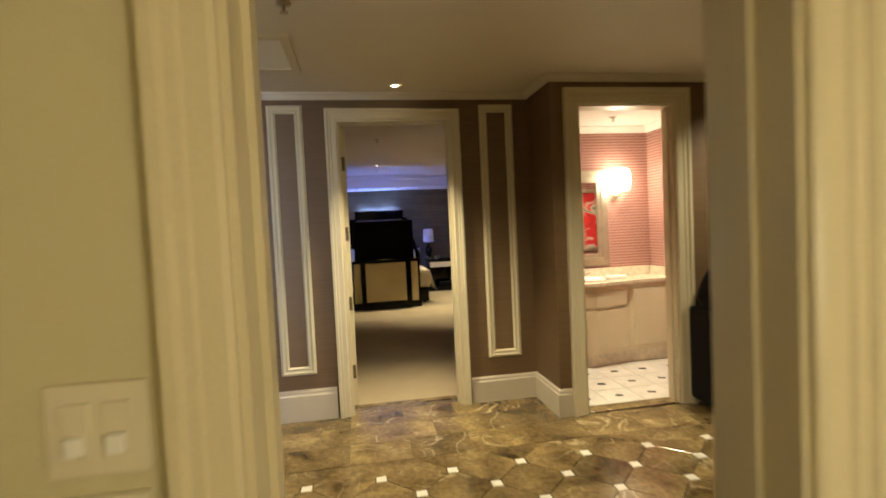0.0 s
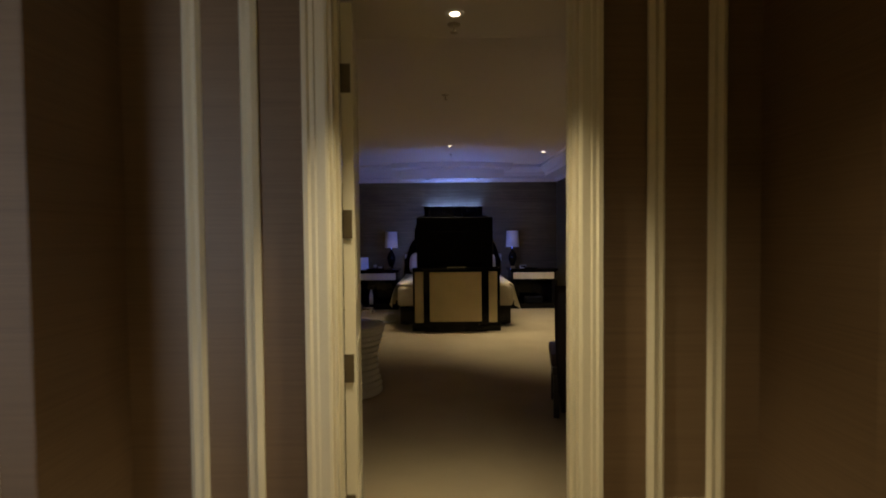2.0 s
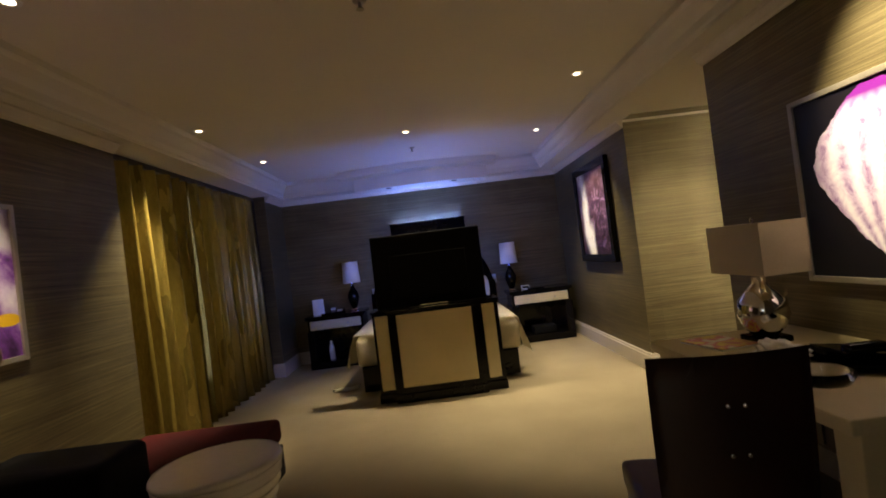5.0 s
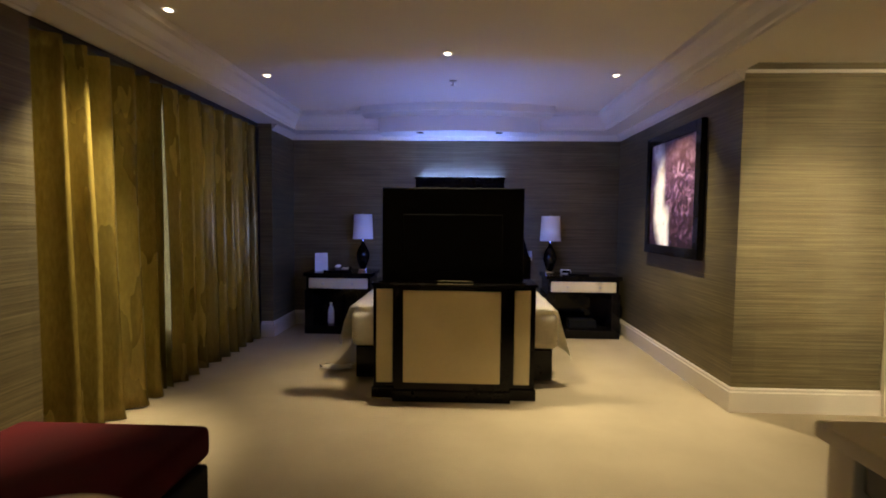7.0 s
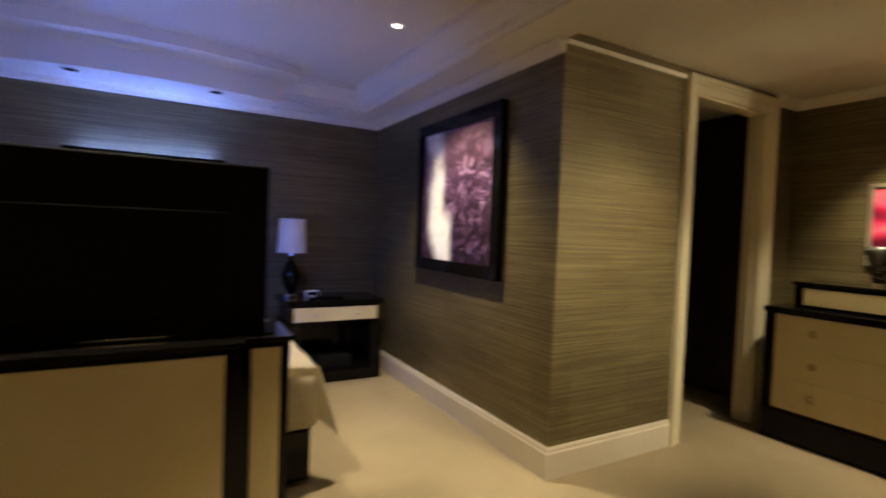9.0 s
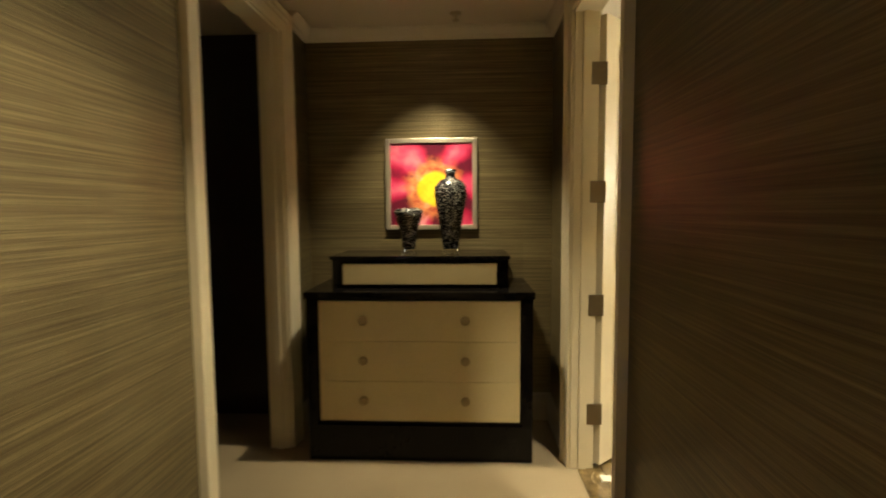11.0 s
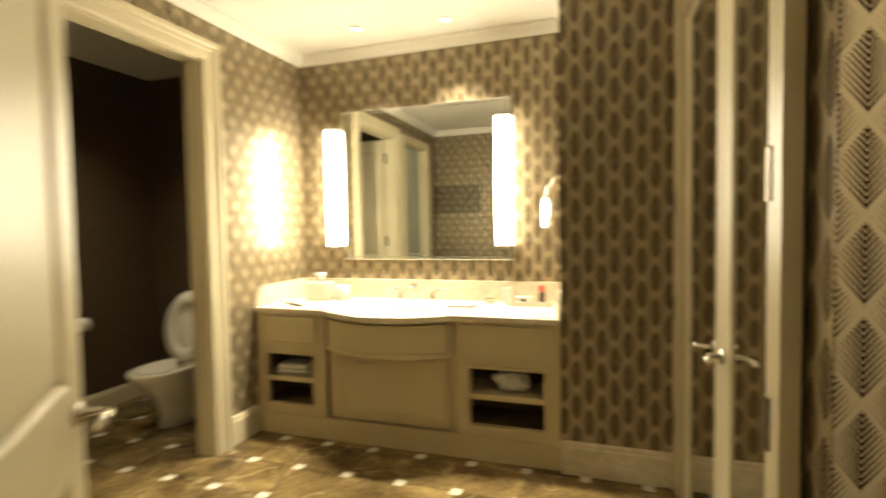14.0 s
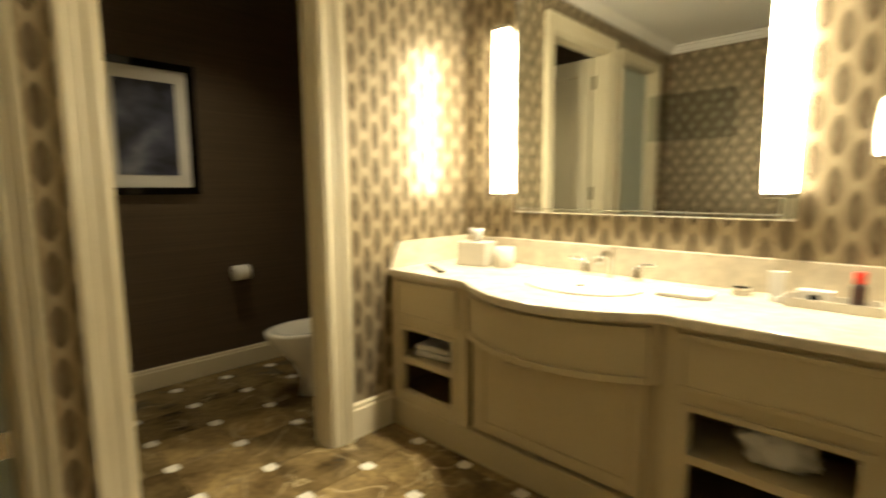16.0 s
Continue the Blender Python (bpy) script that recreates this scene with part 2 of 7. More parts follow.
CARPET = grained("beige_carpet", (0.27, 0.21, 0.125), (0.38, 0.30, 0.185), 1.6, 420.0, (0.9, 1.0), 0.6, depth=0.006)
BROWN_MARBLE = marble("brown_emperador_marble", (0.075, 0.048, 0.019), (0.29, 0.205, 0.088), (0.62, 0.50, 0.30), 3.4, depth=0.6)
WHITE_INLAY = marble("white_marble_inlay", (0.62, 0.58, 0.49), (0.78, 0.73, 0.62), (0.5, 0.45, 0.37), 6.0, depth=0.1, vary=0.1)
WHITE_TILE = marble("white_marble_tile", (0.64, 0.61, 0.54), (0.76, 0.73, 0.66), (0.52, 0.48, 0.42), 2.0, depth=0.1, vary=0.08)
CREAM_MARBLE = marble("cream_marble", (0.60, 0.53, 0.40), (0.76, 0.69, 0.54), (0.45, 0.35, 0.22), 2.2, per_piece=False, depth=0.3, vary=0.25)
GROUT = grained("brown_grout", (0.06, 0.045, 0.028), (0.10, 0.075, 0.048), 8.0, 90.0, (0.8, 0.9), 0.3)
BLACK = grained("black_lacquer", (0.003, 0.0025, 0.0025), (0.006, 0.005, 0.0045), 3.0, 40.0, (0.05, 0.10), 0.02)
BLACK.node_tree.nodes["Principled BSDF"].inputs["Specular IOR Level"].default_value = 0.16
# espresso wood; on the closet walls its dark colour stands in for shade
DARK_WOOD_OR_SHADE = grained("dark_espresso_wood_or_shade", (0.012, 0.007, 0.005), (0.024, 0.014, 0.009), 2.0, 30.0, (0.25, 0.4), 0.05, stretch=(6, 1, 1))
PARCHMENT = grained("cream_parchment_leather", (0.52, 0.43, 0.225), (0.61, 0.51, 0.28), 4.0, 130.0, (0.42, 0.55), 0.06, depth=0.001)
GOLD_CLOTH = grained("gold_satin_curtain", (0.20, 0.138, 0.026), (0.44, 0.325, 0.080), 2.0, 70.0, (0.22, 0.32), 0.15, stretch=(1, 1, 0.25), depth=0.002)
GOLD_CLOTH.node_tree.nodes["Principled BSDF"].inputs["Metallic"].default_value = 0.45
RED_VELVET = grained("dark_red_velvet", (0.030, 0.0008, 0.0012), (0.068, 0.002, 0.003), 5.0, 200.0, (0.75, 0.9), 0.2, depth=0.002)
RED_VELVET.node_tree.nodes["Principled BSDF"].inputs["Sheen Weight"].default_value = 0.02
RED_VELVET.node_tree.nodes["Principled BSDF"].inputs["Specular IOR Level"].default_value = 0.1
BEDDING = grained("champagne_bedspread", (0.50, 0.44, 0.31), (0.64, 0.57, 0.42), 5.0, 60.0, (0.5, 0.65), 0.3, depth=0.004)
LEATHER = grained("dark_brown_leather", (0.022, 0.008, 0.005), (0.04, 0.014, 0.008), 5.0, 140.0, (0.35, 0.5), 0.2, depth=0.002)
SHADE = grained("white_lamp_shade_linen", (0.70, 0.68, 0.63), (0.80, 0.78, 0.73), 5.0, 200.0, (0.8, 0.9), 0.2, depth=0.001)
TAN_SHADE = grained("tan_silk_lamp_shade", (0.44, 0.35, 0.20), (0.52, 0.42, 0.25), 3.0, 160.0, (0.5, 0.65), 0.2, depth=0.001)
CERAMIC = grained("white_glazed_ceramic", (0.62, 0.58, 0.49), (0.70, 0.66, 0.57), 4.0, 60.0, (0.15, 0.3), 0.05)
PORCELAIN = material("white_porcelain", (0.80, 0.77, 0.69), 0.08)
PLASTIC = material("ivory_plastic", (0.68, 0.62, 0.48), 0.35)
WHITE_PLASTIC = material("white_plastic", (0.78, 0.77, 0.74), 0.3)
CHROME = grained("polished_chrome", (0.70, 0.68, 0.64), (0.78, 0.76, 0.72), 4.0, 80.0, (0.06, 0.14), 0.0, 1.0)
NICKEL = grained("brushed_nickel", (0.42, 0.36, 0.25), (0.52, 0.45, 0.32), 5.0, 200.0, (0.28, 0.4), 0.05, 1.0)
SILVER_LEAF = grained("silver_leaf_frame", (0.45, 0.40, 0.30), (0.62, 0.56, 0.44), 12.0, 90.0, (0.3, 0.45), 0.15, 0.8)
MIRROR = material("mirror_glass", (0.86, 0.88, 0.85), 0.01, 1.0)
DIM_MIRROR = material("mirror_television_glass", (0.50, 0.54, 0.52), 0.02, 1.0)
GLASS = glassy("clear_glass")
SCREEN_BACK = grained("black_television_plastic", (0.003, 0.003, 0.003), (0.005, 0.005, 0.005), 3.0, 150.0, (0.5, 0.6), 0.05)
SCREEN_BACK.node_tree.nodes["Principled BSDF"].inputs["Specular IOR Level"].default_value = 0.08
NYLON = grained("black_nylon_cloth", (0.003, 0.003, 0.003), (0.008, 0.008, 0.009), 8.0, 220.0, (0.6, 0.8), 0.25)
NYLON.node_tree.nodes["Principled BSDF"].inputs["Specular IOR Level"].default_value = 0.15
PAPER = grained("white_paper", (0.72, 0.70, 0.65), (0.80, 0.78, 0.73), 8.0, 90.0, (0.8, 0.9), 0.05)
LAMP_GLOW = glow("lamp_lens_glow", (1.0, 0.80, 0.52), 14.0)
BAR_GLOW = glow("vanity_light_glow", BATH_WARM, 168.0)
SCONCE_GLOW = glow("sconce_shade_glow", BATH_WARM, 34.0)
SCREEN_GLOW = glow("television_screen_glow", (0.15, 0.25, 1.0), 17.0)
BLUE_STRIP = glow("added_blue_halo_glow", (0.16, 0.28, 1.0), 175.0)
DAY_GLOW = glow("daylight_beyond_window", (0.75, 0.85, 1.0), 3.0)


# ---- building helpers ----
def thing(name, label, category, group="", at=(0, 0, 0), turn=0.0, kind=""):
    ob = new(name)
    ob.matrix_world = pose(*at, 0, 0, turn)
    return tagged(ob, label, category, group, kind)


def part(name, bm, mat, parent=None, label="", smooth=False):
    mesh = bpy.data.meshes.new(name)
    bm.normal_update()
    bm.to_mesh(mesh)
    bm.free()
    mesh.materials.append(mat)
    if smooth:
        for p in mesh.polygons:
            p.use_smooth = True
    ob = new(name, mesh)
    ob.parent = parent
    return tagged(ob, label) if label else ob


def solid(*boxes, bevel=0.0, segments=2):
    """Boxes (x0, y0, z0, x1, y1, z1) in one bmesh."""
    bm = bmesh.new()
    for x0, y0, z0, x1, y1, z1 in boxes:
        m = Matrix.Translation(((x0 + x1) / 2, (y0 + y1) / 2, (z0 + z1) / 2)) @ Matrix.Diagonal((abs(x1 - x0), abs(y1 - y0), abs(z1 - z0), 1))
        bmesh.ops.create_cube(bm, size=1.0, matrix=m)
    if bevel:
        bmesh.ops.bevel(bm, geom=bm.edges[:], offset=bevel, segments=segments, profile=0.6, affect="EDGES", clamp_overlap=True)
    return bm


def turned(profile, steps=32, at=(0, 0, 0), squash=(1, 1)):
    """A lathe: (radius, height) pairs about the z axis."""
    bm = bmesh.new()
    rings = []
    for r, z in profile:
        rings.append([bm.verts.new((at[0] + squash[0] * r * math.cos(2 * math.pi * k / steps), at[1] + squash[1] * r * math.sin(2 * math.pi * k / steps), at[2] + z)) for k in range(steps)])
    for a, b in zip(rings, rings[1:]):
        for k in range(steps):
            bm.faces.new((a[k], a[(k + 1) % steps], b[(k + 1) % steps], b[k]))
    if profile[0][0] > 1e-4:
        bm.faces.new(rings[0][::-1])
    if profile[-1][0] > 1e-4:
        bm.faces.new(rings[-1])
    bmesh.ops.remove_doubles(bm, verts=bm.verts[:], dist=1e-5)
    bmesh.ops.recalc_face_normals(bm, faces=bm.faces[:])
    return bm


def prism(outline, low, high, axis="z", bevel=0.0):
    """An outline of (a, b) pairs drawn out along an axis."""
    bm = bmesh.new()

    def put(a, b, h):
        return {"z": (a, b, h), "y": (a, h, b), "x": (h, a, b)}[axis]

    base = [bm.verts.new(put(a, b, low)) for a, b in outline]
    face = bm.faces.new(base)
    out = bmesh.ops.extrude_face_region(bm, geom=[face])
    shift = Vector(put(0, 0, high)) - Vector(put(0, 0, low))
    bmesh.ops.translate(bm, verts=[g for g in out["geom"] if isinstance(g, bmesh.types.BMVert)], vec=shift)
    bmesh.ops.recalc_face_normals(bm, faces=bm.faces[:])
    if bevel:
        bmesh.ops.bevel(bm, geom=bm.edges[:], offset=bevel, segments=2, profile=0.6, affect="EDGES", clamp_overlap=True)
    return bm


def tube(points, radius, steps=10):
    """A round bar along a line of points."""
    bm = bmesh.new()
    rings = []
    pts = [Vector(p) for p in points]
    for k, p in enumerate(pts):
        ahead = (pts[min(k + 1, len(pts) - 1)] - pts[max(k - 1, 0)]).normalized()
        side = ahead.cross(Vector((0, 0, 1)) if abs(ahead.z) < 0.9 else Vector((1, 0, 0))).normalized()
        up = side.cross(ahead)
        rings.append([bm.verts.new(p + radius * (math.cos(2 * math.pi * i / steps) * side + math.sin(2 * math.pi * i / steps) * up)) for i in range(steps)])
    for a, b in zip(rings, rings[1:]):
        for i in range(steps):
            bm.faces.new((a[i], a[(i + 1) % steps], b[(i + 1) % steps], b[i]))
    bm.faces.new(rings[0][::-1])
    bm.faces.new(rings[-1])
    bmesh.ops.recalc_face_normals(bm, faces=bm.faces[:])
    return bm


def swept(profile, path, up=Vector((0, 0, 1)), closed=False):
    """A moulding: a closed profile of (out, up) pairs carried along path points; out is to the right of travel; corners are mitred."""
    bm = bmesh.new()
    pts = [Vector(p) for p in path]
    count = len(pts)
    rings = []
    for k in range(count):
        before = (pts[k] - pts[k - 1]).normalized() if k or closed else None
        after = (pts[(k + 1) % count] - pts[k]).normalized() if k < count - 1 or closed else None
        before, after = before or after, after or before
        a, b = before.cross(up).normalized(), after.cross(up).normalized()
        out = (a + b).normalized()
        out /= max(0.2, out.dot(a))
        rings.append([bm.verts.new(pts[k] + out * o + up * u) for o, u in profile])
    pairs = list(zip(rings, rings[1:])) + ([(rings[-1], rings[0])] if closed else [])
    for a, b in pairs:
        for i in range(len(profile)):
            j = (i + 1) % len(profile)
            bm.faces.new((a[i], a[j], b[j], b[i]))
    if not closed:
        bm.faces.new(rings[0][::-1])
        bm.faces.new(rings[-1])
    bmesh.ops.recalc_face_normals(bm, faces=bm.faces[:])
    return bm


def structure(name, bm, mat, label, category):
    return tagged(part(name, bm, mat), label, category, kind="structure")


CASING = [(0, 0), (0, 0.014), (0.012, 0.020), (0.055, 0.020), (0.062, 0.026), (0.082, 0.026), (0.092, 0.036), (0.115, 0.036), (0.115, 0)]
CROWN = [(0, 0), (0.012, 0), (0.018, 0.014), (0.03, 0.02), (0.05, 0.05), (0.062, 0.056), (0.062, 0.07), (0, 0.07)]
SKIRT = [(0, 0), (0.018, 0), (0.018, 0.145), (0.012, 0.155), (0.012, 0.168), (0.005, 0.18), (0, 0.18)]


def door_casing(name, x0, x1, y, top, side, axis="x", label="cream painted moulded door casing", scale=1.0, left=None):
    """A moulded frame round an opening in a wall; side: the way it faces."""
    pts = [(x0, 0), (x0, top), (x1, top), (x1, 0)]
    bm = bmesh.new()
    rings = []
    for k, (a, z) in enumerate(pts):
        ring = []
        for o, d in CASING:
            o *= left if left and k < 2 else scale
            aa = a + (-o if k < 2 else o)
            zz = z + (o if k in (1, 2) else 0)
            ring.append(bm.verts.new((aa, y + side * d, zz) if axis == "x" else (y + side * d, aa, zz)))
        rings.append(ring)
    for r, s in zip(rings, rings[1:]):
        for i in range(len(CASING)):
            j = (i + 1) % len(CASING)
            bm.faces.new((r[i], r[j], s[j], s[i]))
    bm.faces.new(rings[0])
    bm.faces.new(rings[-1])
    bmesh.ops.recalc_face_normals(bm, faces=bm.faces[:])
    return structure(name, bm, CREAM, label, "door casing")


def door_lining(name, x0, x1, y0, y1, top, axis="x"):
    """The boards that line an opening, with a stop bead."""
    t, mid = 0.012, (y0 + y1) / 2
    boxes = [(x0, y0, 0, x0 + t, y1, top), (x1 - t, y0, 0, x1, y1, top), (x0 + t, y0, top - t, x1 - t, y1, top),
             (x0 + t, mid - 0.02, 0, x0 + t + 0.012, mid + 0.02, top - t), (x1 - t - 0.012, mid - 0.02, 0, x1 - t, mid + 0.02, top - t)]
    if axis == "y":
        boxes = [(b[1], b[0], b[2], b[4], b[3], b[5]) for b in boxes]
    return structure(name, solid(*boxes), CREAM, "cream painted door lining", "door lining")


def panel_mould(name, a0, a1, z0, z1, y, side, mat, label, axis="x", inset=None, width=0.062):
    """A picture moulding on a wall round an inset of paper."""
    ob = thing(name, label, "wall panel", kind="structure")
    prof = [(0, 0), (0, 0.012), (0.3 * width, 0.024), (0.55 * width, 0.016), (0.8 * width, 0.020), (width, 0.006), (width, 0)]
    pts = [(a0, z0), (a1, z0), (a1, z1), (a0, z1)]
    bm = bmesh.new()
    rings = []
    for a, z in pts:
        ring = []
        for o, d in prof:
            aa = a + (o if a == a0 else -o)
            zz = z + (o if z == z0 else -o)
            ring.append(bm.verts.new((aa, y + side * d, zz) if axis == "x" else (y + side * d, aa, zz)))
        rings.append(ring)
    for k in range(4):
        r, s = rings[k], rings[(k + 1) % 4]
        for i in range(len(prof)):
            j = (i + 1) % len(prof)
            bm.faces.new((r[i], r[j], s[j], s[i]))
    bmesh.ops.recalc_face_normals(bm, faces=bm.faces[:])
    part("moulding", bm, mat, ob)
    if inset:
        w = width - 0.004
        lo, hi = min(y, y + side * 0.004), max(y, y + side * 0.004)
        box = (a0 + w, lo, z0 + w, a1 - w, hi, z1 - w)
        part("inset_paper", solid(box if axis == "x" else (box[1], box[0], box[2], box[4], box[3], box[5])), inset, ob)
    return ob


# ---- the building: floors, walls, ceilings ----
structure("floor_foyer_base", solid((-0.4, 0.3, -0.12, 6.3, 5.27, -0.012), (-0.4, 5.27, -0.12, 3.69, 5.82, -0.012)), GROUT, "brown grout bed under marble tiles", "floor")
structure("floor_carpet", solid((0.1, 5.82, -0.12, 3.69, 6.80, 0), (0.1, 6.80, -0.12, 4.72, 13.6, 0), (4.72, 9.14, -0.12, 7.3, 12.2, 0)), CARPET, "beige wall-to-wall carpet", "carpet")
structure("floor_bath_base", solid((4.78, 8.06, -0.12, 5.58, 9.14, -0.012), (5.58, 5.7, -0.12, 9.85, 9.14, -0.012)), GROUT, "brown grout bed under marble tiles", "floor")
structure("floor_powder_base", solid((3.70, 5.27, -0.12, 5.45, 6.70, -0.012), (5.45, 5.27, -0.12, 5.95, 5.75, -0.012)), GROUT, "grout bed under white tiles", "floor")

# south room in which the walk begins
# the opening left of the doorway is added for the foyer fill lamp
structure("wall_start_north", solid((-0.42, 2.42, 0, -0.10, 2.62, 2.75), (0.90, 2.42, 0, 2.075, 2.62, 2.75), (-0.10, 2.42, 0, 0.90, 2.62, 0.5), (-0.10, 2.42, 2.2, 0.90, 2.62, 2.75), (2.92, 2.42, 0, 6.32, 2.62, 2.75), (2.075, 2.42, 2.40, 2.92, 2.62, 2.75)), START_PAINT, "cream painted wall with a doorway", "wall")
structure("wall_start_west", solid((0.9, 0.3, 0, 1.02, 2.42, 2.75)), START_PAINT, "cream painted wall", "wall")
structure("wall_start_east", solid((4.0, 0.3, 0, 4.12, 2.42, 2.75)), START_PAINT, "cream painted wall", "wall")
structure("wall_start_south", solid((1.02, 0.3, 0, 4.0, 0.42, 2.75)), START_PAINT, "cream painted wall", "wall")

# foyer
structure("wall_foyer_west", solid((-0.42, 2.62, 0, -0.30, 5.22, 2.75)), FOYER_PAPER, "taupe papered wall", "wall")
structure("wall_foyer_east", solid((6.2, 2.62, 0, 6.32, 5.27, 2.75)), FOYER_PAPER, "taupe papered wall", "wall")
structure("wall_foyer_north_west", solid((0.345, 5.22, 0, 1.38, 5.70, 2.75), (-0.42, 5.22, 2.44, 0.345, 5.34, 2.75)), FOYER_PAPER, "taupe papered wall with a framed panel", "wall")
structure("wall_foyer_north", solid((1.38, 5.63, 0, 2.105, 5.70, 2.75), (2.985, 5.63, 0, 3.63, 5.70, 2.75), (2.105, 5.63, 2.29, 2.985, 5.70, 2.75)), FOYER_PAPER, "taupe papered wall with the bedroom doorway", "wall")
structure("wall_foyer_north_east", solid((3.63, 5.15, 0, 3.84, 5.27, 2.75), (4.61, 5.15, 0, 6.2, 5.27, 2.75), (3.84, 5.15, 2.28, 4.61, 5.27, 2.75)), FOYER_PAPER, "taupe papered wall with the powder room doorway", "wall")
structure("wall_foyer_return", solid((3.63, 5.27, 0, 3.69, 6.75, 2.75)), FOYER_PAPER, "taupe papered return wall", "wall")
structure("wall_powder_west", solid((3.69, 5.27, 0, 3.75, 6.75, 2.75)), PINK_DECO, "rose patterned papered wall", "wall")
structure("wall_powder_north", solid((3.75, 6.65, 0, 5.45, 6.75, 2.75), (5.33, 6.14, 0, 5.45, 6.65, 2.75), (5.45, 5.72, 0, 5.455, 6.14, 2.75), (5.455, 5.72, 0, 5.95, 5.77, 2.75), (5.95, 5.29, 0, 6.0, 5.77, 2.75)), PINK_DECO, "rose patterned papered wall", "wall")
structure("wall_powder_lining", solid((4.70, 5.27, 0, 5.95, 5.29, 2.75), (3.75, 5.27, 0, 3.80, 5.29, 2.75)), PINK_DECO, "rose patterned paper on the doorway wall", "wall")

# bedroom and hall
structure("wall_bedroom_south", solid((0.43, 5.70, 0, 2.105, 5.76, 2.75), (2.985, 5.70, 0, 3.63, 5.76, 2.75), (2.105, 5.70, 2.29, 2.985, 5.76, 2.75)), REED, "brown reed-papered wall", "wall")
structure("wall_bedroom_closet", solid((3.60, 5.76, 0, 3.63, 6.78, 2.75), (3.63, 6.75, 0, 4.64, 6.78, 2.75)), REED, "brown reed-papered wall", "wall")
structure("wall_bedroom_desk", solid((4.64, 6.75, 0, 4.76, 9.2, 2.75)), REED, "brown reed-papered wall behind the desk", "wall")
structure("wall_bedroom_east", solid((4.72, 10.76, 0, 4.84, 13.6, 2.75)), REED, "brown reed-papered wall", "wall")
structure("wall_bedroom_north", solid((0.43, 13.48, 0, 4.72, 13.6, 2.75)), REED, "brown reed-papered wall behind the bed", "wall")
structure("wall_bedroom_west", solid((0.43, 5.76, 0, 0.55, 9.62, 2.75), (0.43, 12.75, 0, 0.57, 13.48, 2.75)), REED, "brown reed-papered wall beside the curtains", "wall")
structure("wall_window_recess", solid((0.08, 9.50, 0, 0.43, 9.62, 2.75), (0.08, 12.75, 0, 0.43, 12.87, 2.75), (0.08, 9.62, 0, 0.20, 9.80, 2.75), (0.08, 12.55, 0, 0.20, 12.75, 2.75),
                                       (0.08, 9.80, 0, 0.20, 12.55, 0.35), (0.08, 9.80, 2.35, 0.20, 12.55, 2.75)), REED, "wall round the curtained window", "wall")
structure("wall_hall_north", solid((4.84, 10.76, 0, 5.89, 10.88, 2.75), (6.74, 10.76, 0, 7.3, 10.88, 2.75), (5.89, 10.76, 2.35, 6.74, 10.88, 2.75)), REED, "reed-papered wall with a closet doorway", "wall")
structure("wall_hall_east", solid((7.18, 9.2, 0, 7.3, 10.76, 2.75)), REED, "reed-papered wall behind the dresser", "wall")
structure("wall_hall_south", solid((4.76, 9.14, 0, 5.757, 9.2, 2.75), (6.565, 9.14, 0, 7.3, 9.2, 2.75), (5.757, 9.14, 2.35, 6.565, 9.2, 2.75)), REED, "reed-papered wall with the bathroom doorway", "wall")
# the closet's darkness is put into its wall colour
structure("wall_closet", solid((5.3, 12.1, 0, 7.3, 12.2, 2.75), (5.3, 10.88, 0, 5.4, 12.1, 2.75), (7.2, 10.88, 0, 7.3, 12.1, 2.75)), DARK_WOOD_OR_SHADE, "closet walls coloured dark to look unlit", "wall")

# bathroom
structure("wall_bath_north", solid((5.58, 9.08, 0, 5.757, 9.14, 2.75), (6.565, 9.08, 0, 8.4, 9.14, 2.75), (5.757, 9.08, 2.35, 6.565, 9.14, 2.75)), DECO, "brown and gold deco papered wall with the doorway", "wall")
structure("wall_bath_west", solid((5.58, 6.50, 0, 5.70, 6.62, 2.75), (5.58, 7.95, 0, 5.69, 8.21, 2.75), (5.58, 6.62, 2.30, 5.70, 7.95, 2.75)), DECO, "brown and gold deco papered wall with mirrored doors", "wall")
structure("wall_bath_alcove", solid((4.90, 8.09, 0, 5.575, 8.214, 2.75), (5.575, 8.2102, 0, 5.688, 8.214, 2.75), (4.78, 8.09, 0, 4.90, 9.14, 2.75), (4.90, 9.08, 0, 5.58, 9.14, 2.75)), ALCOVE_DECO, "brown and gold deco papered walls of a shallow alcove", "wall")
structure("wall_bath_closet", solid((5.46, 6.50, 0, 5.58, 8.05, 2.75)), START_PAINT, "plain wall behind the mirrored doors", "wall")
structure("wall_bath_pier", solid((5.46, 5.78, 0, 6.285, 6.50, 2.75)), DECO, "brown and gold deco papered pier beside the vanity", "wall")
structure("wall_bath_south", solid((6.285, 5.78, 0, 8.40, 5.90, 2.75)), DECO, "brown and gold deco papered wall over the vanity", "wall")
structure("wall_bath_east", solid((8.28, 5.90, 0, 8.40, 6.88, 2.75), (8.28, 7.70, 0, 8.40, 7.99, 2.75), (8.28, 8.66, 0, 8.40, 9.08, 2.75), (8.28, 6.88, 2.34, 8.40, 7.70, 2.75), (8.28, 7.99, 2.34, 8.40, 8.66, 2.75)), DECO, "brown and gold deco papered wall with the toilet and shower doorways", "wall")
structure("wall_toilet_room", solid((8.40, 5.85, 0, 9.72, 5.97, 2.75), (9.72, 5.85, 0, 9.84, 7.94, 2.75), (8.40, 7.86, 0, 9.72, 7.94, 2.75)), TOILET_PAPER, "plain dark brown papered walls of the toilet room", "wall")

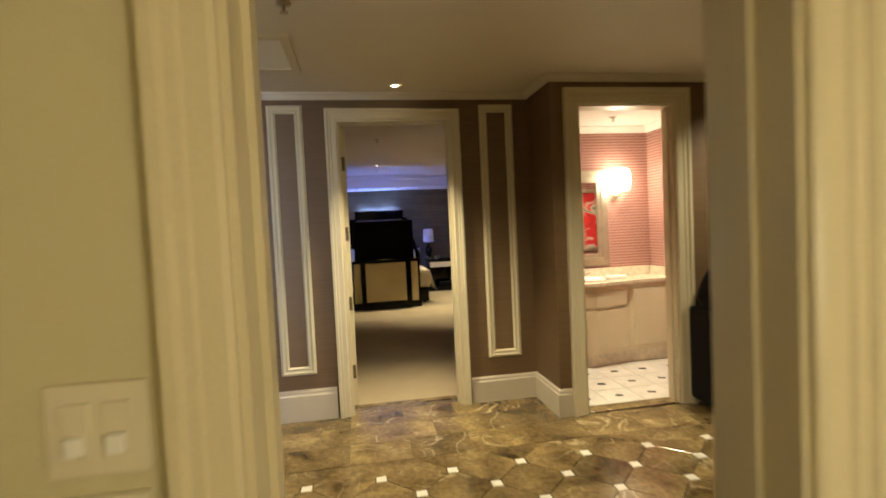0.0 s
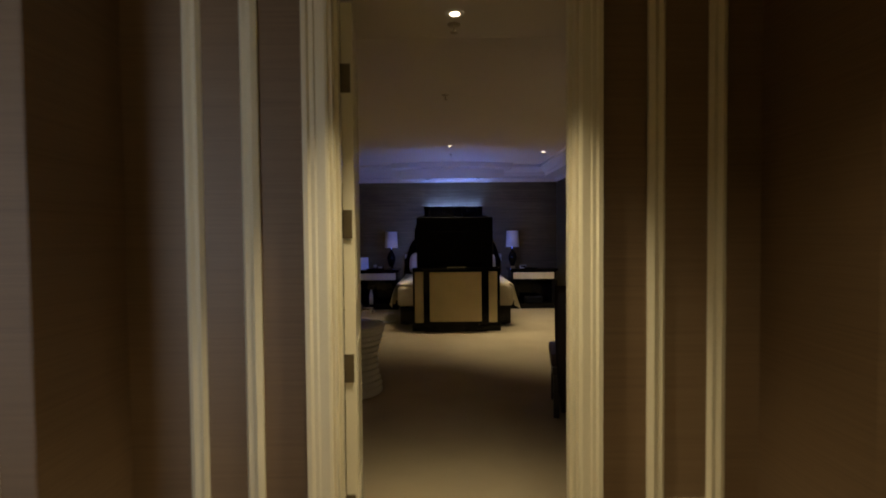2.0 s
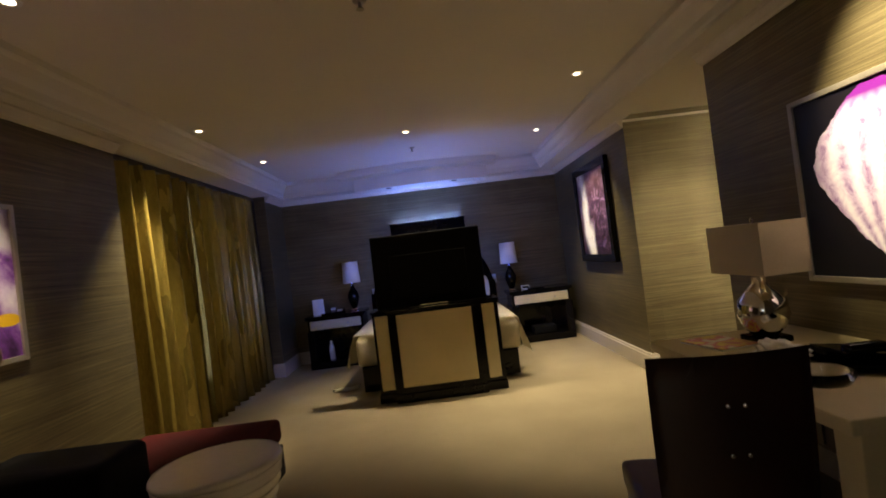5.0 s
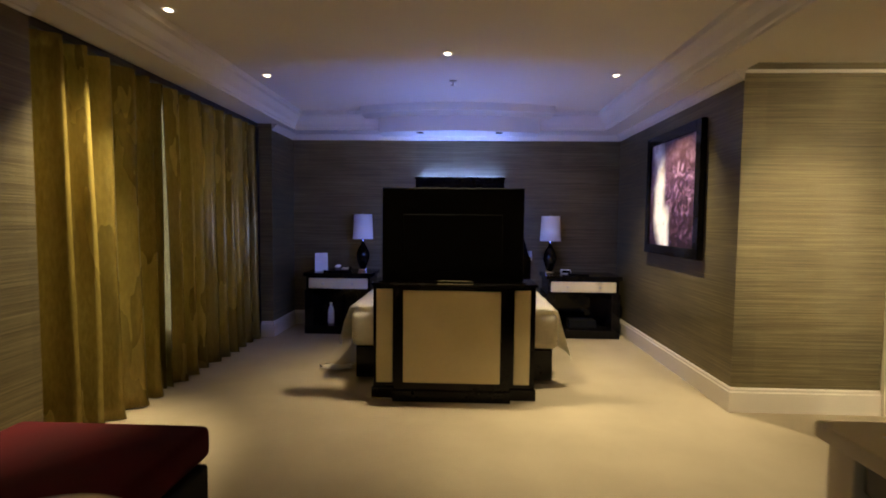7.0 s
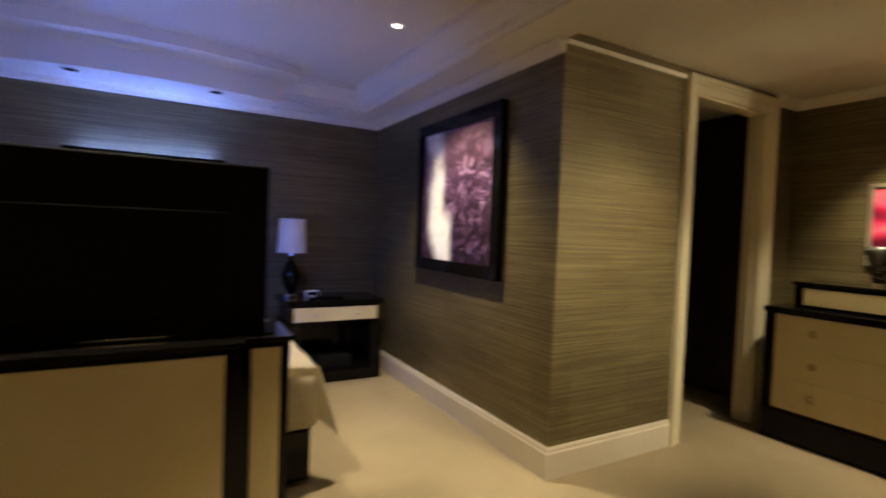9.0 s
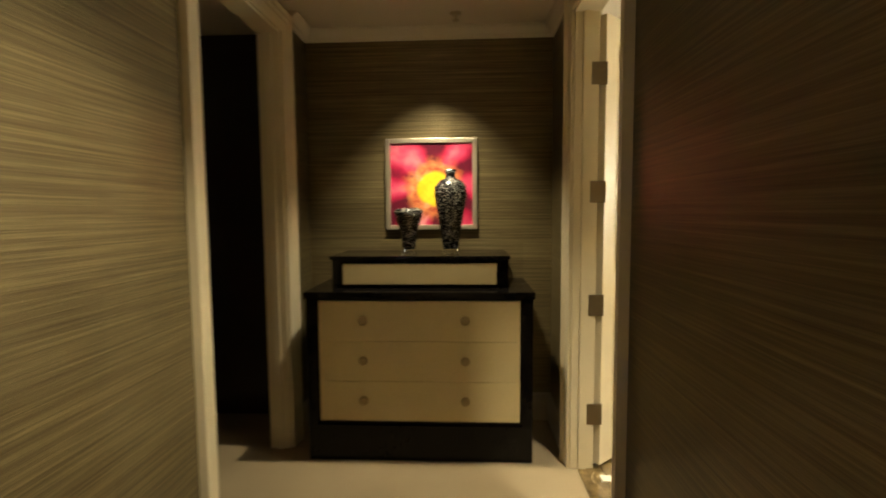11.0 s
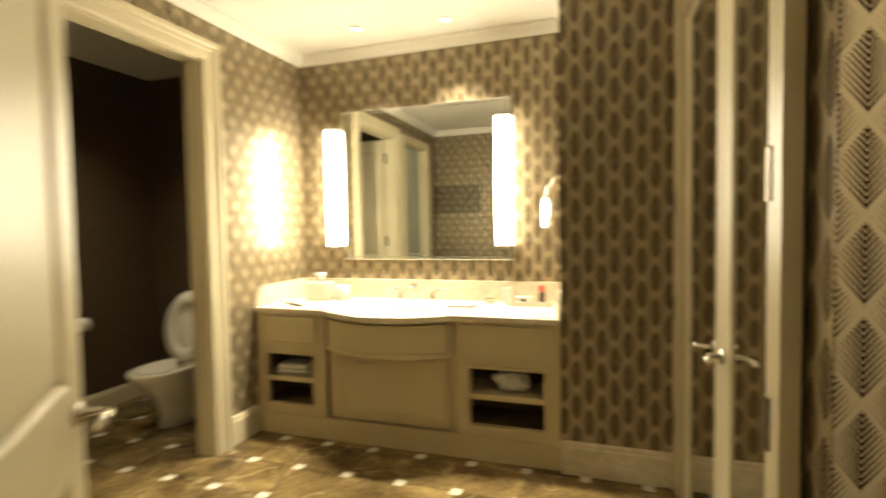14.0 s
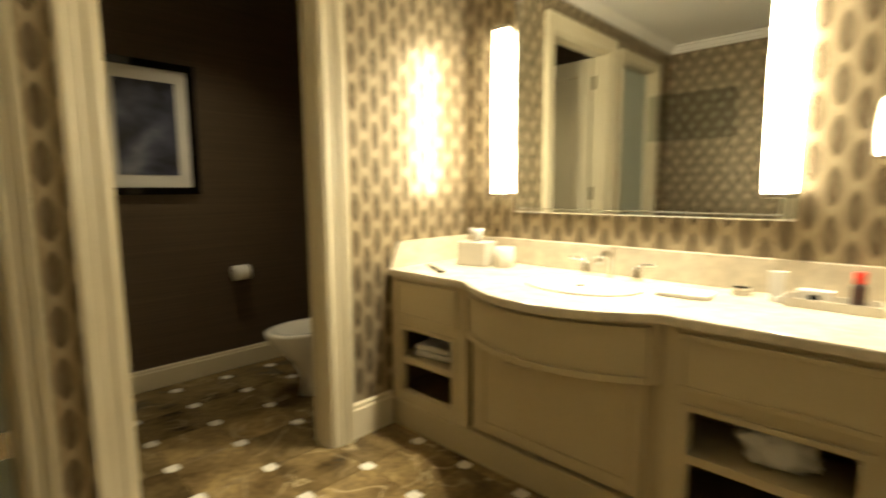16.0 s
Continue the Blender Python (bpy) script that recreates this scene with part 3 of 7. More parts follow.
# ceilings
structure("ceiling_foyer", solid((-0.42, 2.62, 2.49, 6.2, 5.22, 2.62), (1.38, 5.22, 2.49, 3.63, 5.63, 2.62)), CEILING, "cream painted ceiling", "ceiling")
structure("ceiling_start", solid((1.02, 0.42, 2.52, 4.0, 2.42, 2.62)), CEILING, "cream painted ceiling", "ceiling")
structure("ceiling_powder", solid((3.75, 5.29, 2.42, 5.45, 6.65, 2.52), (5.45, 5.29, 2.42, 5.95, 5.72, 2.52)), WHITE_CEILING, "white painted ceiling", "ceiling")
TX0, TX1, TY0, TY1 = 0.70, 4.44, 6.66, 13.14
structure("ceiling_bedroom_soffit", solid((0.2, 5.76, 2.45, 4.72, TY0, 2.60), (0.2, TY1, 2.45, 4.72, 13.48, 2.60), (0.2, TY0, 2.45, TX0, TY1, 2.60), (TX1, TY0, 2.45, 4.72, 9.2, 2.60), (TX1, 10.76, 2.45, 4.72, TY1, 2.60),
                                          (TX1, 9.2, 2.45, 4.72, 10.76, 2.60)), CEILING, "cream painted ceiling border", "ceiling")
structure("ceiling_bedroom_tray", solid((0.2, 5.76, BED_Z, 4.84, 13.48, 2.75)), CEILING, "cream painted raised tray ceiling", "ceiling")
structure("ceiling_hall", solid((4.72, 9.2, 2.50, 7.18, 10.76, 2.60)), CEILING, "cream painted hall ceiling", "ceiling")
structure("ceiling_closet", solid((5.4, 10.88, 2.50, 7.2, 12.1, 2.60)), CEILING, "painted closet ceiling", "ceiling")
structure("ceiling_bath", solid((5.69, 6.50, 2.65, 8.28, 9.08, 2.75), (4.90, 8.214, 2.65, 5.69, 9.08, 2.75), (6.285, 5.90, 2.65, 8.28, 6.50, 2.75)), WHITE_CEILING, "white painted bathroom ceiling", "ceiling")
structure("ceiling_toilet_room", solid((8.40, 5.97, 2.62, 9.72, 7.86, 2.75)), WHITE_CEILING, "white painted ceiling of the toilet room", "ceiling")

# crowns (the room lies to the right of each line of travel)
FOYER_CROWN = [(0, 0), (0.008, 0), (0.014, 0.012), (0.03, 0.028), (0.045, 0.034), (0.05, 0.05), (0, 0.05)]
structure("crown_foyer", swept(FOYER_CROWN, [(-0.30, 2.62, 2.442), (-0.30, 5.22, 2.442), (1.38, 5.22, 2.442), (1.38, 5.63, 2.442), (3.63, 5.63, 2.442), (3.63, 5.15, 2.442), (6.2, 5.15, 2.442), (6.2, 2.62, 2.442)], closed=True), CEILING, "cream crown moulding", "crown moulding")
structure("crown_bedroom", swept(CROWN, [(0.55, 5.76, 2.38), (0.55, 9.62, 2.38)]), CEILING, "cream crown moulding", "crown moulding")
structure("crown_bedroom_north", swept(CROWN, [(0.57, 12.75, 2.38), (0.57, 13.48, 2.38), (4.72, 13.48, 2.38), (4.72, 10.76, 2.38)]), CEILING, "cream crown moulding", "crown moulding")
structure("crown_pier", swept([(0, 0), (0.012, 0), (0.018, 0.010), (0.018, 0.022), (0, 0.022)], [(4.72, 10.762, 2.427), (5.80, 10.762, 2.427)]), CEILING, "thin cream bead at the top of the pier wall", "crown moulding")
structure("crown_desk_wall", swept(CROWN, [(4.64, 9.2, 2.38), (4.64, 6.78, 2.38)]), CEILING, "cream crown moulding", "crown moulding")
structure("crown_hall", swept(CROWN, [(6.85, 10.76, 2.43), (7.18, 10.76, 2.43), (7.18, 9.2, 2.43), (4.76, 9.2, 2.43)]), CEILING, "cream crown moulding", "crown moulding")
TRAY_EDGE = [(0.006, 0), (0.006, 0.02), (0.02, 0.03), (0.03, 0.07), (0.06, 0.10), (0.09, 0.15), (0.12, 0.165), (0.12, 0.215), (-0.06, 0.215), (-0.06, 0)]
structure("crown_tray", swept(TRAY_EDGE, [(TX0 - 0.0, TY0, 2.447), (TX0, TY1, 2.447), (TX1, TY1, 2.447), (TX1, TY0, 2.447)], closed=True), CEILING, "stepped cream cornice of the tray ceiling", "crown moulding")
structure("crown_bath", swept(CROWN, [(8.28, 9.08, 2.58), (8.28, 5.90, 2.58), (6.285, 5.90, 2.58), (6.285, 6.50, 2.58), (5.70, 6.50, 2.58), (5.70, 8.21, 2.58), (4.90, 8.21, 2.58), (4.90, 9.08, 2.58)], closed=True), WHITE_CEILING, "white crown moulding", "crown moulding")
structure("crown_powder", swept(CROWN, [(3.75, 5.29, 2.35), (3.75, 6.65, 2.35), (5.33, 6.65, 2.35), (5.33, 6.14, 2.35), (5.45, 6.14, 2.35)]), WHITE_CEILING, "white crown moulding", "crown moulding")


def bowed(x0, x1, back, front, bow, steps=20):
    """The outline of a shelf with a bowed front."""
    line = [(x0, back), (x1, back)]
    for k in range(steps + 1):
        s = k / steps
        line.append((x1 + (x0 - x1) * s, front - bow * (1 - (2 * s - 1) ** 2)))
    return line


structure("ceiling_canopy_upper", prism(bowed(1.58, 3.77, 13.14, 12.78, 0.20), 2.57, BED_Z), CEILING, "bowed cream cornice over the bed, upper step", "ceiling")
structure("ceiling_canopy_lower", prism(bowed(1.75, 3.64, 13.30, 13.02, 0.16), 2.40, 2.57), CEILING, "bowed cream cornice over the bed, lower step", "ceiling")

# skirting boards
structure("baseboard_foyer_west", swept([(o, u * 1.35) for o, u in SKIRT], [(0.345, 8.28, 0), (0.345, 5.22, 0), (1.38, 5.22, 0), (1.38, 5.63, 0), (2.005, 5.63, 0)]), BASEBOARD, "tall cream skirting board", "baseboard")
structure("baseboard_foyer_side", swept([(o, u * 1.35) for o, u in SKIRT], [(-0.30, 2.62, 0), (-0.30, 5.22, 0)]), BASEBOARD, "tall cream skirting board", "baseboard")
structure("baseboard_foyer_mid", swept([(o, u * 1.15) for o, u in SKIRT], [(3.075, 5.63, 0), (3.63, 5.63, 0), (3.63, 5.15, 0), (3.725, 5.15, 0)]), BASEBOARD, "tall cream skirting board", "baseboard")
structure("baseboard_foyer_east", swept([(o, u * 1.35) for o, u in SKIRT], [(4.725, 5.15, 0), (6.2, 5.15, 0), (6.2, 2.62, 0)]), BASEBOARD, "tall cream skirting board", "baseboard")
structure("baseboard_bedroom_west", swept(SKIRT, [(0.55, 5.76, 0), (0.55, 9.62, 0)]), BASEBOARD, "cream skirting board", "baseboard")
structure("baseboard_bedroom", swept(SKIRT, [(0.43, 12.75, 0), (0.57, 12.75, 0), (0.57, 13.48, 0), (4.72, 13.48, 0), (4.72, 10.76, 0), (5.775, 10.76, 0)]), BASEBOARD, "cream skirting board", "baseboard")
structure("baseboard_hall", swept(SKIRT, [(6.855, 10.76, 0), (7.18, 10.76, 0), (7.18, 9.2, 0), (6.67, 9.2, 0)]), BASEBOARD, "cream skirting board", "baseboard")
structure("baseboard_desk", swept(SKIRT, [(5.63, 9.2, 0), (4.64, 9.2, 0), (4.64, 6.78, 0)]), BASEBOARD, "cream skirting board", "baseboard")
structure("baseboard_bath_pier", swept(SKIRT, [(6.285, 6.50, 0), (5.70, 6.50, 0)]), CREAM_MARBLE, "cream marble skirting", "baseboard")
structure("baseboard_bath_west", swept(SKIRT, [(5.69, 8.108, 0), (5.69, 8.21, 0), (4.90, 8.21, 0), (4.90, 9.08, 0), (5.72, 9.08, 0)]), CREAM_MARBLE, "cream marble skirting", "baseboard")
structure("baseboard_bath_east", swept(SKIRT, [(8.28, 9.08, 0), (8.28, 8.74, 0)]), CREAM, "white skirting", "baseboard")
structure("baseboard_bath_corner", swept(SKIRT, [(8.28, 6.765, 0), (8.28, 6.50, 0)]), CREAM, "white skirting", "baseboard")
structure("baseboard_toilet_room", swept([(o, u * 0.75) for o, u in SKIRT], [(8.40, 7.86, 0), (9.72, 7.86, 0), (9.72, 5.97, 0), (8.40, 5.97, 0)]), CREAM, "cream skirting", "baseboard")
structure("baseboard_powder", swept(SKIRT, [(5.33, 6.20, 0), (5.33, 6.14, 0), (5.45, 6.14, 0)]), CREAM, "cream skirting", "baseboard")

# door casings and linings
door_casing("casing_start_south", 2.075, 2.92, 2.42, 2.40, -1, left=0.70)
door_casing("casing_start_north", 2.075, 2.92, 2.62, 2.40, 1)
door_lining("lining_start", 2.075, 2.92, 2.42, 2.62, 2.40)
door_casing("casing_bedroom_south", 2.105, 2.985, 5.63, 2.29, -1, scale=0.65, left=0.74)
door_casing("casing_bedroom_north", 2.105, 2.985, 5.76, 2.29, 1)
door_lining("lining_bedroom", 2.105, 2.985, 5.63, 5.76, 2.29)
door_casing("casing_powder", 3.84, 4.61, 5.15, 2.28, -1)
door_lining("lining_powder", 3.84, 4.61, 5.15, 5.29, 2.28)
door_casing("casing_closet", 5.89, 6.74, 10.76, 2.35, -1)
door_lining("lining_closet", 5.89, 6.74, 10.76, 10.88, 2.35)
door_casing("casing_bath_north", 5.757, 6.565, 9.20, 2.35, 1, scale=0.88)
door_casing("casing_bath_south", 5.757, 6.612, 9.08, 2.35, -1, scale=0.55, left=0.3)
door_lining("lining_bath", 5.757, 6.565, 9.08, 9.20, 2.35)
door_casing("casing_toilet_west", 6.88, 7.70, 8.28, 2.34, -1, axis="y")
door_lining("lining_toilet", 6.88, 7.70, 8.28, 8.40, 2.34, axis="y")
door_casing("casing_mirror_doors", 6.62, 7.95, 5.70, 2.30, 1, axis="y", scale=1.36, left=1.0)
structure("threshold_bedroom", solid((2.117, 5.79, -0.002, 2.973, 5.84, 0.006), bevel=0.002), BROWN_MARBLE, "brown marble threshold strip", "threshold")
structure("threshold_bath", solid((5.769, 9.08, -0.002, 6.553, 9.16, 0.008), bevel=0.002), BROWN_MARBLE, "brown marble threshold strip", "threshold")
structure("threshold_powder", solid((3.852, 5.16, -0.002, 4.598, 5.28, 0.006), bevel=0.002), BROWN_MARBLE, "brown marble threshold strip", "threshold")

# foyer wall panels
panel_mould("wall_panel", 0.50, 1.275, 0.40, 2.39, 5.22, -1, CREAM, "pale papered panel in a white moulding", inset=PANEL_PAPER, width=0.07)
panel_mould("wall_panel", 1.60, 1.86, 0.36, 2.40, 5.63, -1, CREAM, "narrow brown panel in a cream moulding", inset=INSET_PAPER)
panel_mould("wall_panel", 3.225, 3.50, 0.36, 2.40, 5.63, -1, CREAM, "narrow brown panel in a cream moulding", inset=INSET_PAPER)
panel_mould("wall_panel", 4.89, 5.95, 0.40, 2.38, 5.15, -1, CREAM, "wide papered panel in a cream moulding", inset=PANEL_PAPER, width=0.07)

# unseen window, added round the foyer fill lamp
foyer_fill_window = thing("added_window_2", "unseen foyer window added for the cool fill lamp", "window", kind="structure")
part("window_frame", solid((-0.10, 2.46, 0.5, -0.05, 2.54, 2.2), (0.85, 2.46, 0.5, 0.90, 2.54, 2.2), (-0.05, 2.46, 0.5, 0.85, 2.54, 0.55), (-0.05, 2.46, 2.15, 0.85, 2.54, 2.2)), CREAM, foyer_fill_window)
foyer_pane = part("pane", solid((-0.05, 2.495, 0.55, 0.85, 2.503, 2.15)), GLASS, foyer_fill_window)
foyer_pane.visible_shadow = False


# ---- ceiling fixtures ----
def downlight(x, y, z):
    ob = thing("downlight", "small recessed ceiling spotlight, lit", "ceiling light", "recessed spotlights", (x, y, z))
    part("trim_ring", turned([(0.030, -0.004), (0.046, -0.004), (0.048, 0.0), (0.030, 0.0)], 24), WHITE_PLASTIC, ob)
    part("lens", turned([(0.0, -0.010), (0.018, -0.008), (0.029, -0.002)], 20), LAMP_GLOW, ob, smooth=True)
    return ob


for x, y, *_ in BED_SPOTS:
    downlight(x, y, BED_Z)
# the fixtures at (5.02, 9.62) and (5.28, 8.72) are unseen, added with their beams
for x, y, z in ((2.55, 5.41, 2.49), (6.62, 9.96, 2.50), (5.02, 9.62, 2.50), (5.28, 8.72, 2.65), (9.0, 6.9, 2.62), (7.60, 6.25, 2.65), (7.01, 6.18, 2.65), (2.57, 6.31, 2.45), (4.62, 5.86, 2.42)):
    downlight(x, y, z)


def sprinkler(x, y, z, mat=NICKEL):
    ob = thing("sprinkler_head", "small metal ceiling sprinkler head", "sprinkler", "ceiling sprinklers", (x, y, z))
    part("escutcheon", turned([(0.0, -0.006), (0.030, -0.006), (0.036, 0.0), (0.0, 0.0)], 20), mat, ob, smooth=True)
    part("deflector", turned([(0.0, -0.045), (0.020, -0.043), (0.020, -0.040), (0.007, -0.034), (0.007, -0.006)], 14), mat, ob)
    return ob


for x, y, z in ((1.95, 4.14, 2.49), (2.54, 8.45, BED_Z), (2.65, 11.78, BED_Z), (2.57, 6.44, 2.45), (6.95, 9.80, 2.50), (4.70, 6.2, 2.42)):
    sprinkler(x, y, z)
for x in (2.24, 3.17):
    spot_ob = thing("canopy_spotlight", "small dark unlit spotlight in the canopy", "ceiling light", "canopy spotlights", (x, 13.02, 2.40))
    part("trim_ring", turned([(0.0, -0.003), (0.04, -0.003), (0.045, 0.0), (0.0, 0.0)], 20), BLACK, spot_ob)

vent = thing("bath_speaker", "round white ceiling speaker grille", "ceiling speaker", at=(7.54, 6.62, 2.65))
part("grille", turned([(0.0, -0.006), (0.085, -0.006), (0.10, 0.0), (0.0, 0.0)], 32), PAPER, vent)

hatch = thing("ceiling_hatch", "square access hatch in a white frame in the ceiling", "access hatch", at=(1.72, 4.79, 2.49))
part("hatch_frame", solid((-0.20, -0.29, -0.014, -0.15, 0.29, 0), (0.15, -0.29, -0.014, 0.20, 0.29, 0), (-0.15, -0.29, -0.014, 0.15, -0.24, 0), (-0.15, 0.24, -0.014, 0.15, 0.29, 0)), CREAM, hatch)
part("hatch_panel", solid((-0.15, -0.24, -0.005, 0.15, 0.24, 0)), WHITE_CEILING, hatch)


# ---- doors ----
DARK_NICKEL = grained("dull_bronzed_nickel", (0.13, 0.10, 0.06), (0.19, 0.15, 0.095), 8.0, 200.0, (0.35, 0.5), 0.05, 0.8)


def hinge(z, parent, *plates):
    """Hinge plates given as x0, y0, x1, y1 in the room."""
    bm = solid(*[(x0, y0, z - 0.055, x1, y1, z + 0.055) for x0, y0, x1, y1 in plates])
    bm.transform(parent.matrix_world.inverted())
    part("hinge", bm, DARK_NICKEL, parent, "dull nickel butt hinge")


def lever(parent, x, y, z, face, way):
    """A lever handle on a rose; face: the side of the leaf that it sits on; way: towards the hinge."""
    bm = tube([(x, y, z), (x, y + face * 0.055, z), (x + way * 0.012, y + face * 0.060, z), (x + way * 0.11, y + face * 0.058, z)], 0.009, 10)
    rose = turned([(0.0, 0.0), (0.026, 0.0), (0.026, 0.006), (0.018, 0.012), (0.0, 0.012)], 20)
    rose.transform(Matrix.Translation((x, y, z)) @ Matrix.Rotation(radians(-90 * face), 4, "X"))
    handle = part("lever_handle", bm, CHROME, parent, "chrome lever handle", smooth=True)
    part("rose", rose, CHROME, handle, smooth=True)


def panel_leaf(name, width, height, at, turn, label, panels, mirrored=False):
    """A door leaf hinged at its origin that lies along +x; panels: (z0, z1) of each sunk panel."""
    ob = thing(name, label, "door", at=at, turn=turn)
    t, stile = 0.022, 0.115
    rails, zs = [], [0.02] + [v for p in panels for v in p] + [height]
    for a, b in zip(zs[::2], zs[1::2]):
        rails.append((stile, -t, a, width - stile, t, b))
    part("door_frame", solid((0.004, -t, 0.02, stile, t, height), (width - stile, -t, 0.02, width - 0.004, t, height), *rails), CREAM, ob)
    for z0, z1 in panels:
        part("door_panel", solid((stile + 0.03, -t + 0.004, z0 + 0.03, width - stile - 0.03, t - 0.004, z1 - 0.03), bevel=0.003), CREAM, ob)
        part("panel_bed", solid((stile, -t + 0.012, z0, width - stile, t - 0.012, z1)), CREAM, ob)
        for side in (1, -1):
            prof = [(0, 0), (0.022, 0), (0.016, 0.008), (0.008, 0.012), (0, 0.013)]
            bm = bmesh.new()
            rings = []
            for a, z in ((stile, z0), (width - stile, z0), (width - stile, z1), (stile, z1)):
                rings.append([bm.verts.new((a + (o if a == stile else -o), side * (t - 0.010 + d), z + (o if z == z0 else -o))) for o, d in prof])
            for k in range(4):
                r, s = rings[k], rings[(k + 1) % 4]
                for i in range(len(prof)):
                    bm.faces.new((r[i], r[(i + 1) % len(prof)], s[(i + 1) % len(prof)], s[i]))
            bmesh.ops.recalc_face_normals(bm, faces=bm.faces[:])
            part("panel_moulding", bm, CREAM, ob)
    for side in (1, -1):
        lever(ob, width - 0.065, side * t, 0.98, side, -1)
    return ob


leaf = panel_leaf("door_1", 0.79, 2.27, (2.138, 5.798, 0), 98.0, "cream panelled bedroom door standing open", [(0.20, 0.92), (1.10, 2.13)])
for z in (0.30, 0.857, 1.42, 1.98):
    hinge(z, leaf, (2.100, 5.793, 2.152, 5.797))
leaf = panel_leaf("door_2", 0.815, 2.33, (6.575, 9.062, 0), -47, "cream panelled bathroom door standing open", [(0.20, 0.88), (1.04, 2.20)])
for z in (0.30, 0.875, 1.455, 2.04):
    hinge(z, leaf, (6.5485, 9.082, 6.5525, 9.125), (6.5485, 9.040, 6.562, 9.082))
leaf = panel_leaf("door_3", 0.82, 2.33, (5.905, 10.885, 0), 94, "cream panelled closet door standing open in the dark", [(0.20, 0.88), (1.04, 2.20)])
leaf = panel_leaf("door_4", 0.79, 2.32, (8.405, 7.685, 0), 2, "cream panelled toilet room door standing open", [(0.20, 0.88), (1.04, 2.20)])
for z in (0.30, 1.20, 2.12):
    hinge(z, leaf, (8.37, 7.684, 8.40, 7.689))


def mirror_leaf(y0, y1, at_hinge, handle_y, label):
    ob = thing("mirrored_door", label, "mirrored door", "pair of mirrored doors")
    s, m = 0.06, 0.15
    lo, hi = (s, m) if handle_y < 7.3 else (m, s)
    part("door_frame", solid((5.660, y0, 0.02, 5.700, y0 + lo, 2.29), (5.660, y1 - hi, 0.02, 5.700, y1, 2.29), (5.660, y0 + lo, 0.02, 5.700, y1 - hi, 0.10), (5.660, y0 + lo, 2.23, 5.700, y1 - hi, 2.29)), CREAM, ob)
    part("mirror_pane", solid((5.675, y0 + lo, 0.10, 5.694, y1 - hi, 2.23)), MIRROR, ob, "full-length mirror pane")
    bm = tube([(5.70, handle_y, 0.92), (5.75, handle_y, 0.92), (5.755, handle_y + (0.012 if at_hinge > handle_y else -0.012), 0.92), (5.755, handle_y + (0.10 if at_hinge > handle_y else -0.10), 0.92)], 0.009)
    grip = part("lever_handle", bm, CHROME, ob, "chrome lever handle", smooth=True)
    rose = turned([(0.0, 0.0), (0.026, 0.0), (0.026, 0.008), (0.0, 0.010)], 20)
    rose.transform(Matrix.Translation((5.70, handle_y, 0.92)) @ Matrix.Rotation(radians(90), 4, "Y"))
    part("rose", rose, CHROME, grip, smooth=True)
    way = 1 if at_hinge > handle_y else -1
    for z in (0.36, 0.93, 1.44, 2.0):
        part("hinge", solid((5.736, at_hinge + way * 0.07, z - 0.055, 5.741, at_hinge + way * 0.105, z + 0.055), bevel=0.001), DARK_NICKEL, ob, "dull nickel hinge")
    return ob


mirror_leaf(7.395, 7.945, 7.948, 7.45, "cream framed mirrored closet door, shut")
mirror_leaf(6.625, 7.389, 6.622, 7.32, "cream framed mirrored closet door, shut")


# ---- switches and controls ----
def switch_plate(x, y, z, side, label, gangs=2, w=0.115, h=0.115):
    ob = thing("light_switch", label, "light switch", at=(x, y, z))
    part("plate", solid((-w / 2, min(0, side * 0.007), -h / 2, w / 2, max(0, side * 0.007), h / 2), bevel=0.003), PLASTIC, ob)
    for k in range(gangs):
        cx = (k - (gangs - 1) / 2) * 0.046
        part("rocker", solid((cx - 0.016, min(0, side * 0.011), -0.034, cx + 0.016, max(0, side * 0.011), 0.034), bevel=0.002), PLASTIC, ob)
        part("toggle", solid((cx - 0.010, min(0, side * 0.020), -0.028, cx + 0.010, max(0, side * 0.020), -0.004), bevel=0.002), WHITE_PLASTIC, ob)
    return ob


switch_plate(1.908, 2.42, 1.203, -1, "ivory double switch plate on the cream wall")
switch_plate(1.904, 2.42, 1.062, -1, "ivory double switch plate below another")
keypad = thing("keypad_switch", "white lighting keypad with rows of small buttons", "light switch", at=(0.676, 5.216, 1.230))
part("plate", solid((-0.074, -0.009, -0.052, 0.074, 0, 0.052), bevel=0.003), WHITE_PLASTIC, keypad)
for k in range(6):
    cx, cz = -0.046 + 0.026 * (k % 3), 0.022 - 0.022 * (k // 3)
    part("button", solid((cx - 0.009, -0.012, cz - 0.007, cx + 0.009, -0.008, cz + 0.007), bevel=0.001), PLASTIC, keypad)
part("dial", solid((0.028, -0.014, -0.022, 0.056, -0.008, 0.026), bevel=0.003), PLASTIC, keypad)
thermo = thing("thermostat", "white wall thermostat with a small dark display", "thermostat", at=(0.648, 5.216, 1.515))
part("case", solid((-0.068, -0.03, -0.058, 0.068, 0, 0.058), bevel=0.008), WHITE_PLASTIC, thermo)
part("display", solid((-0.05, -0.032, 0.006, 0.0, -0.029, 0.042)), BLACK, thermo, "dark display")
for k in range(3):
    part("button", solid((0.014 + 0.016 * k, -0.034, 0.012, 0.026 + 0.016 * k, -0.029, 0.036), bevel=0.001), PLASTIC, thermo)


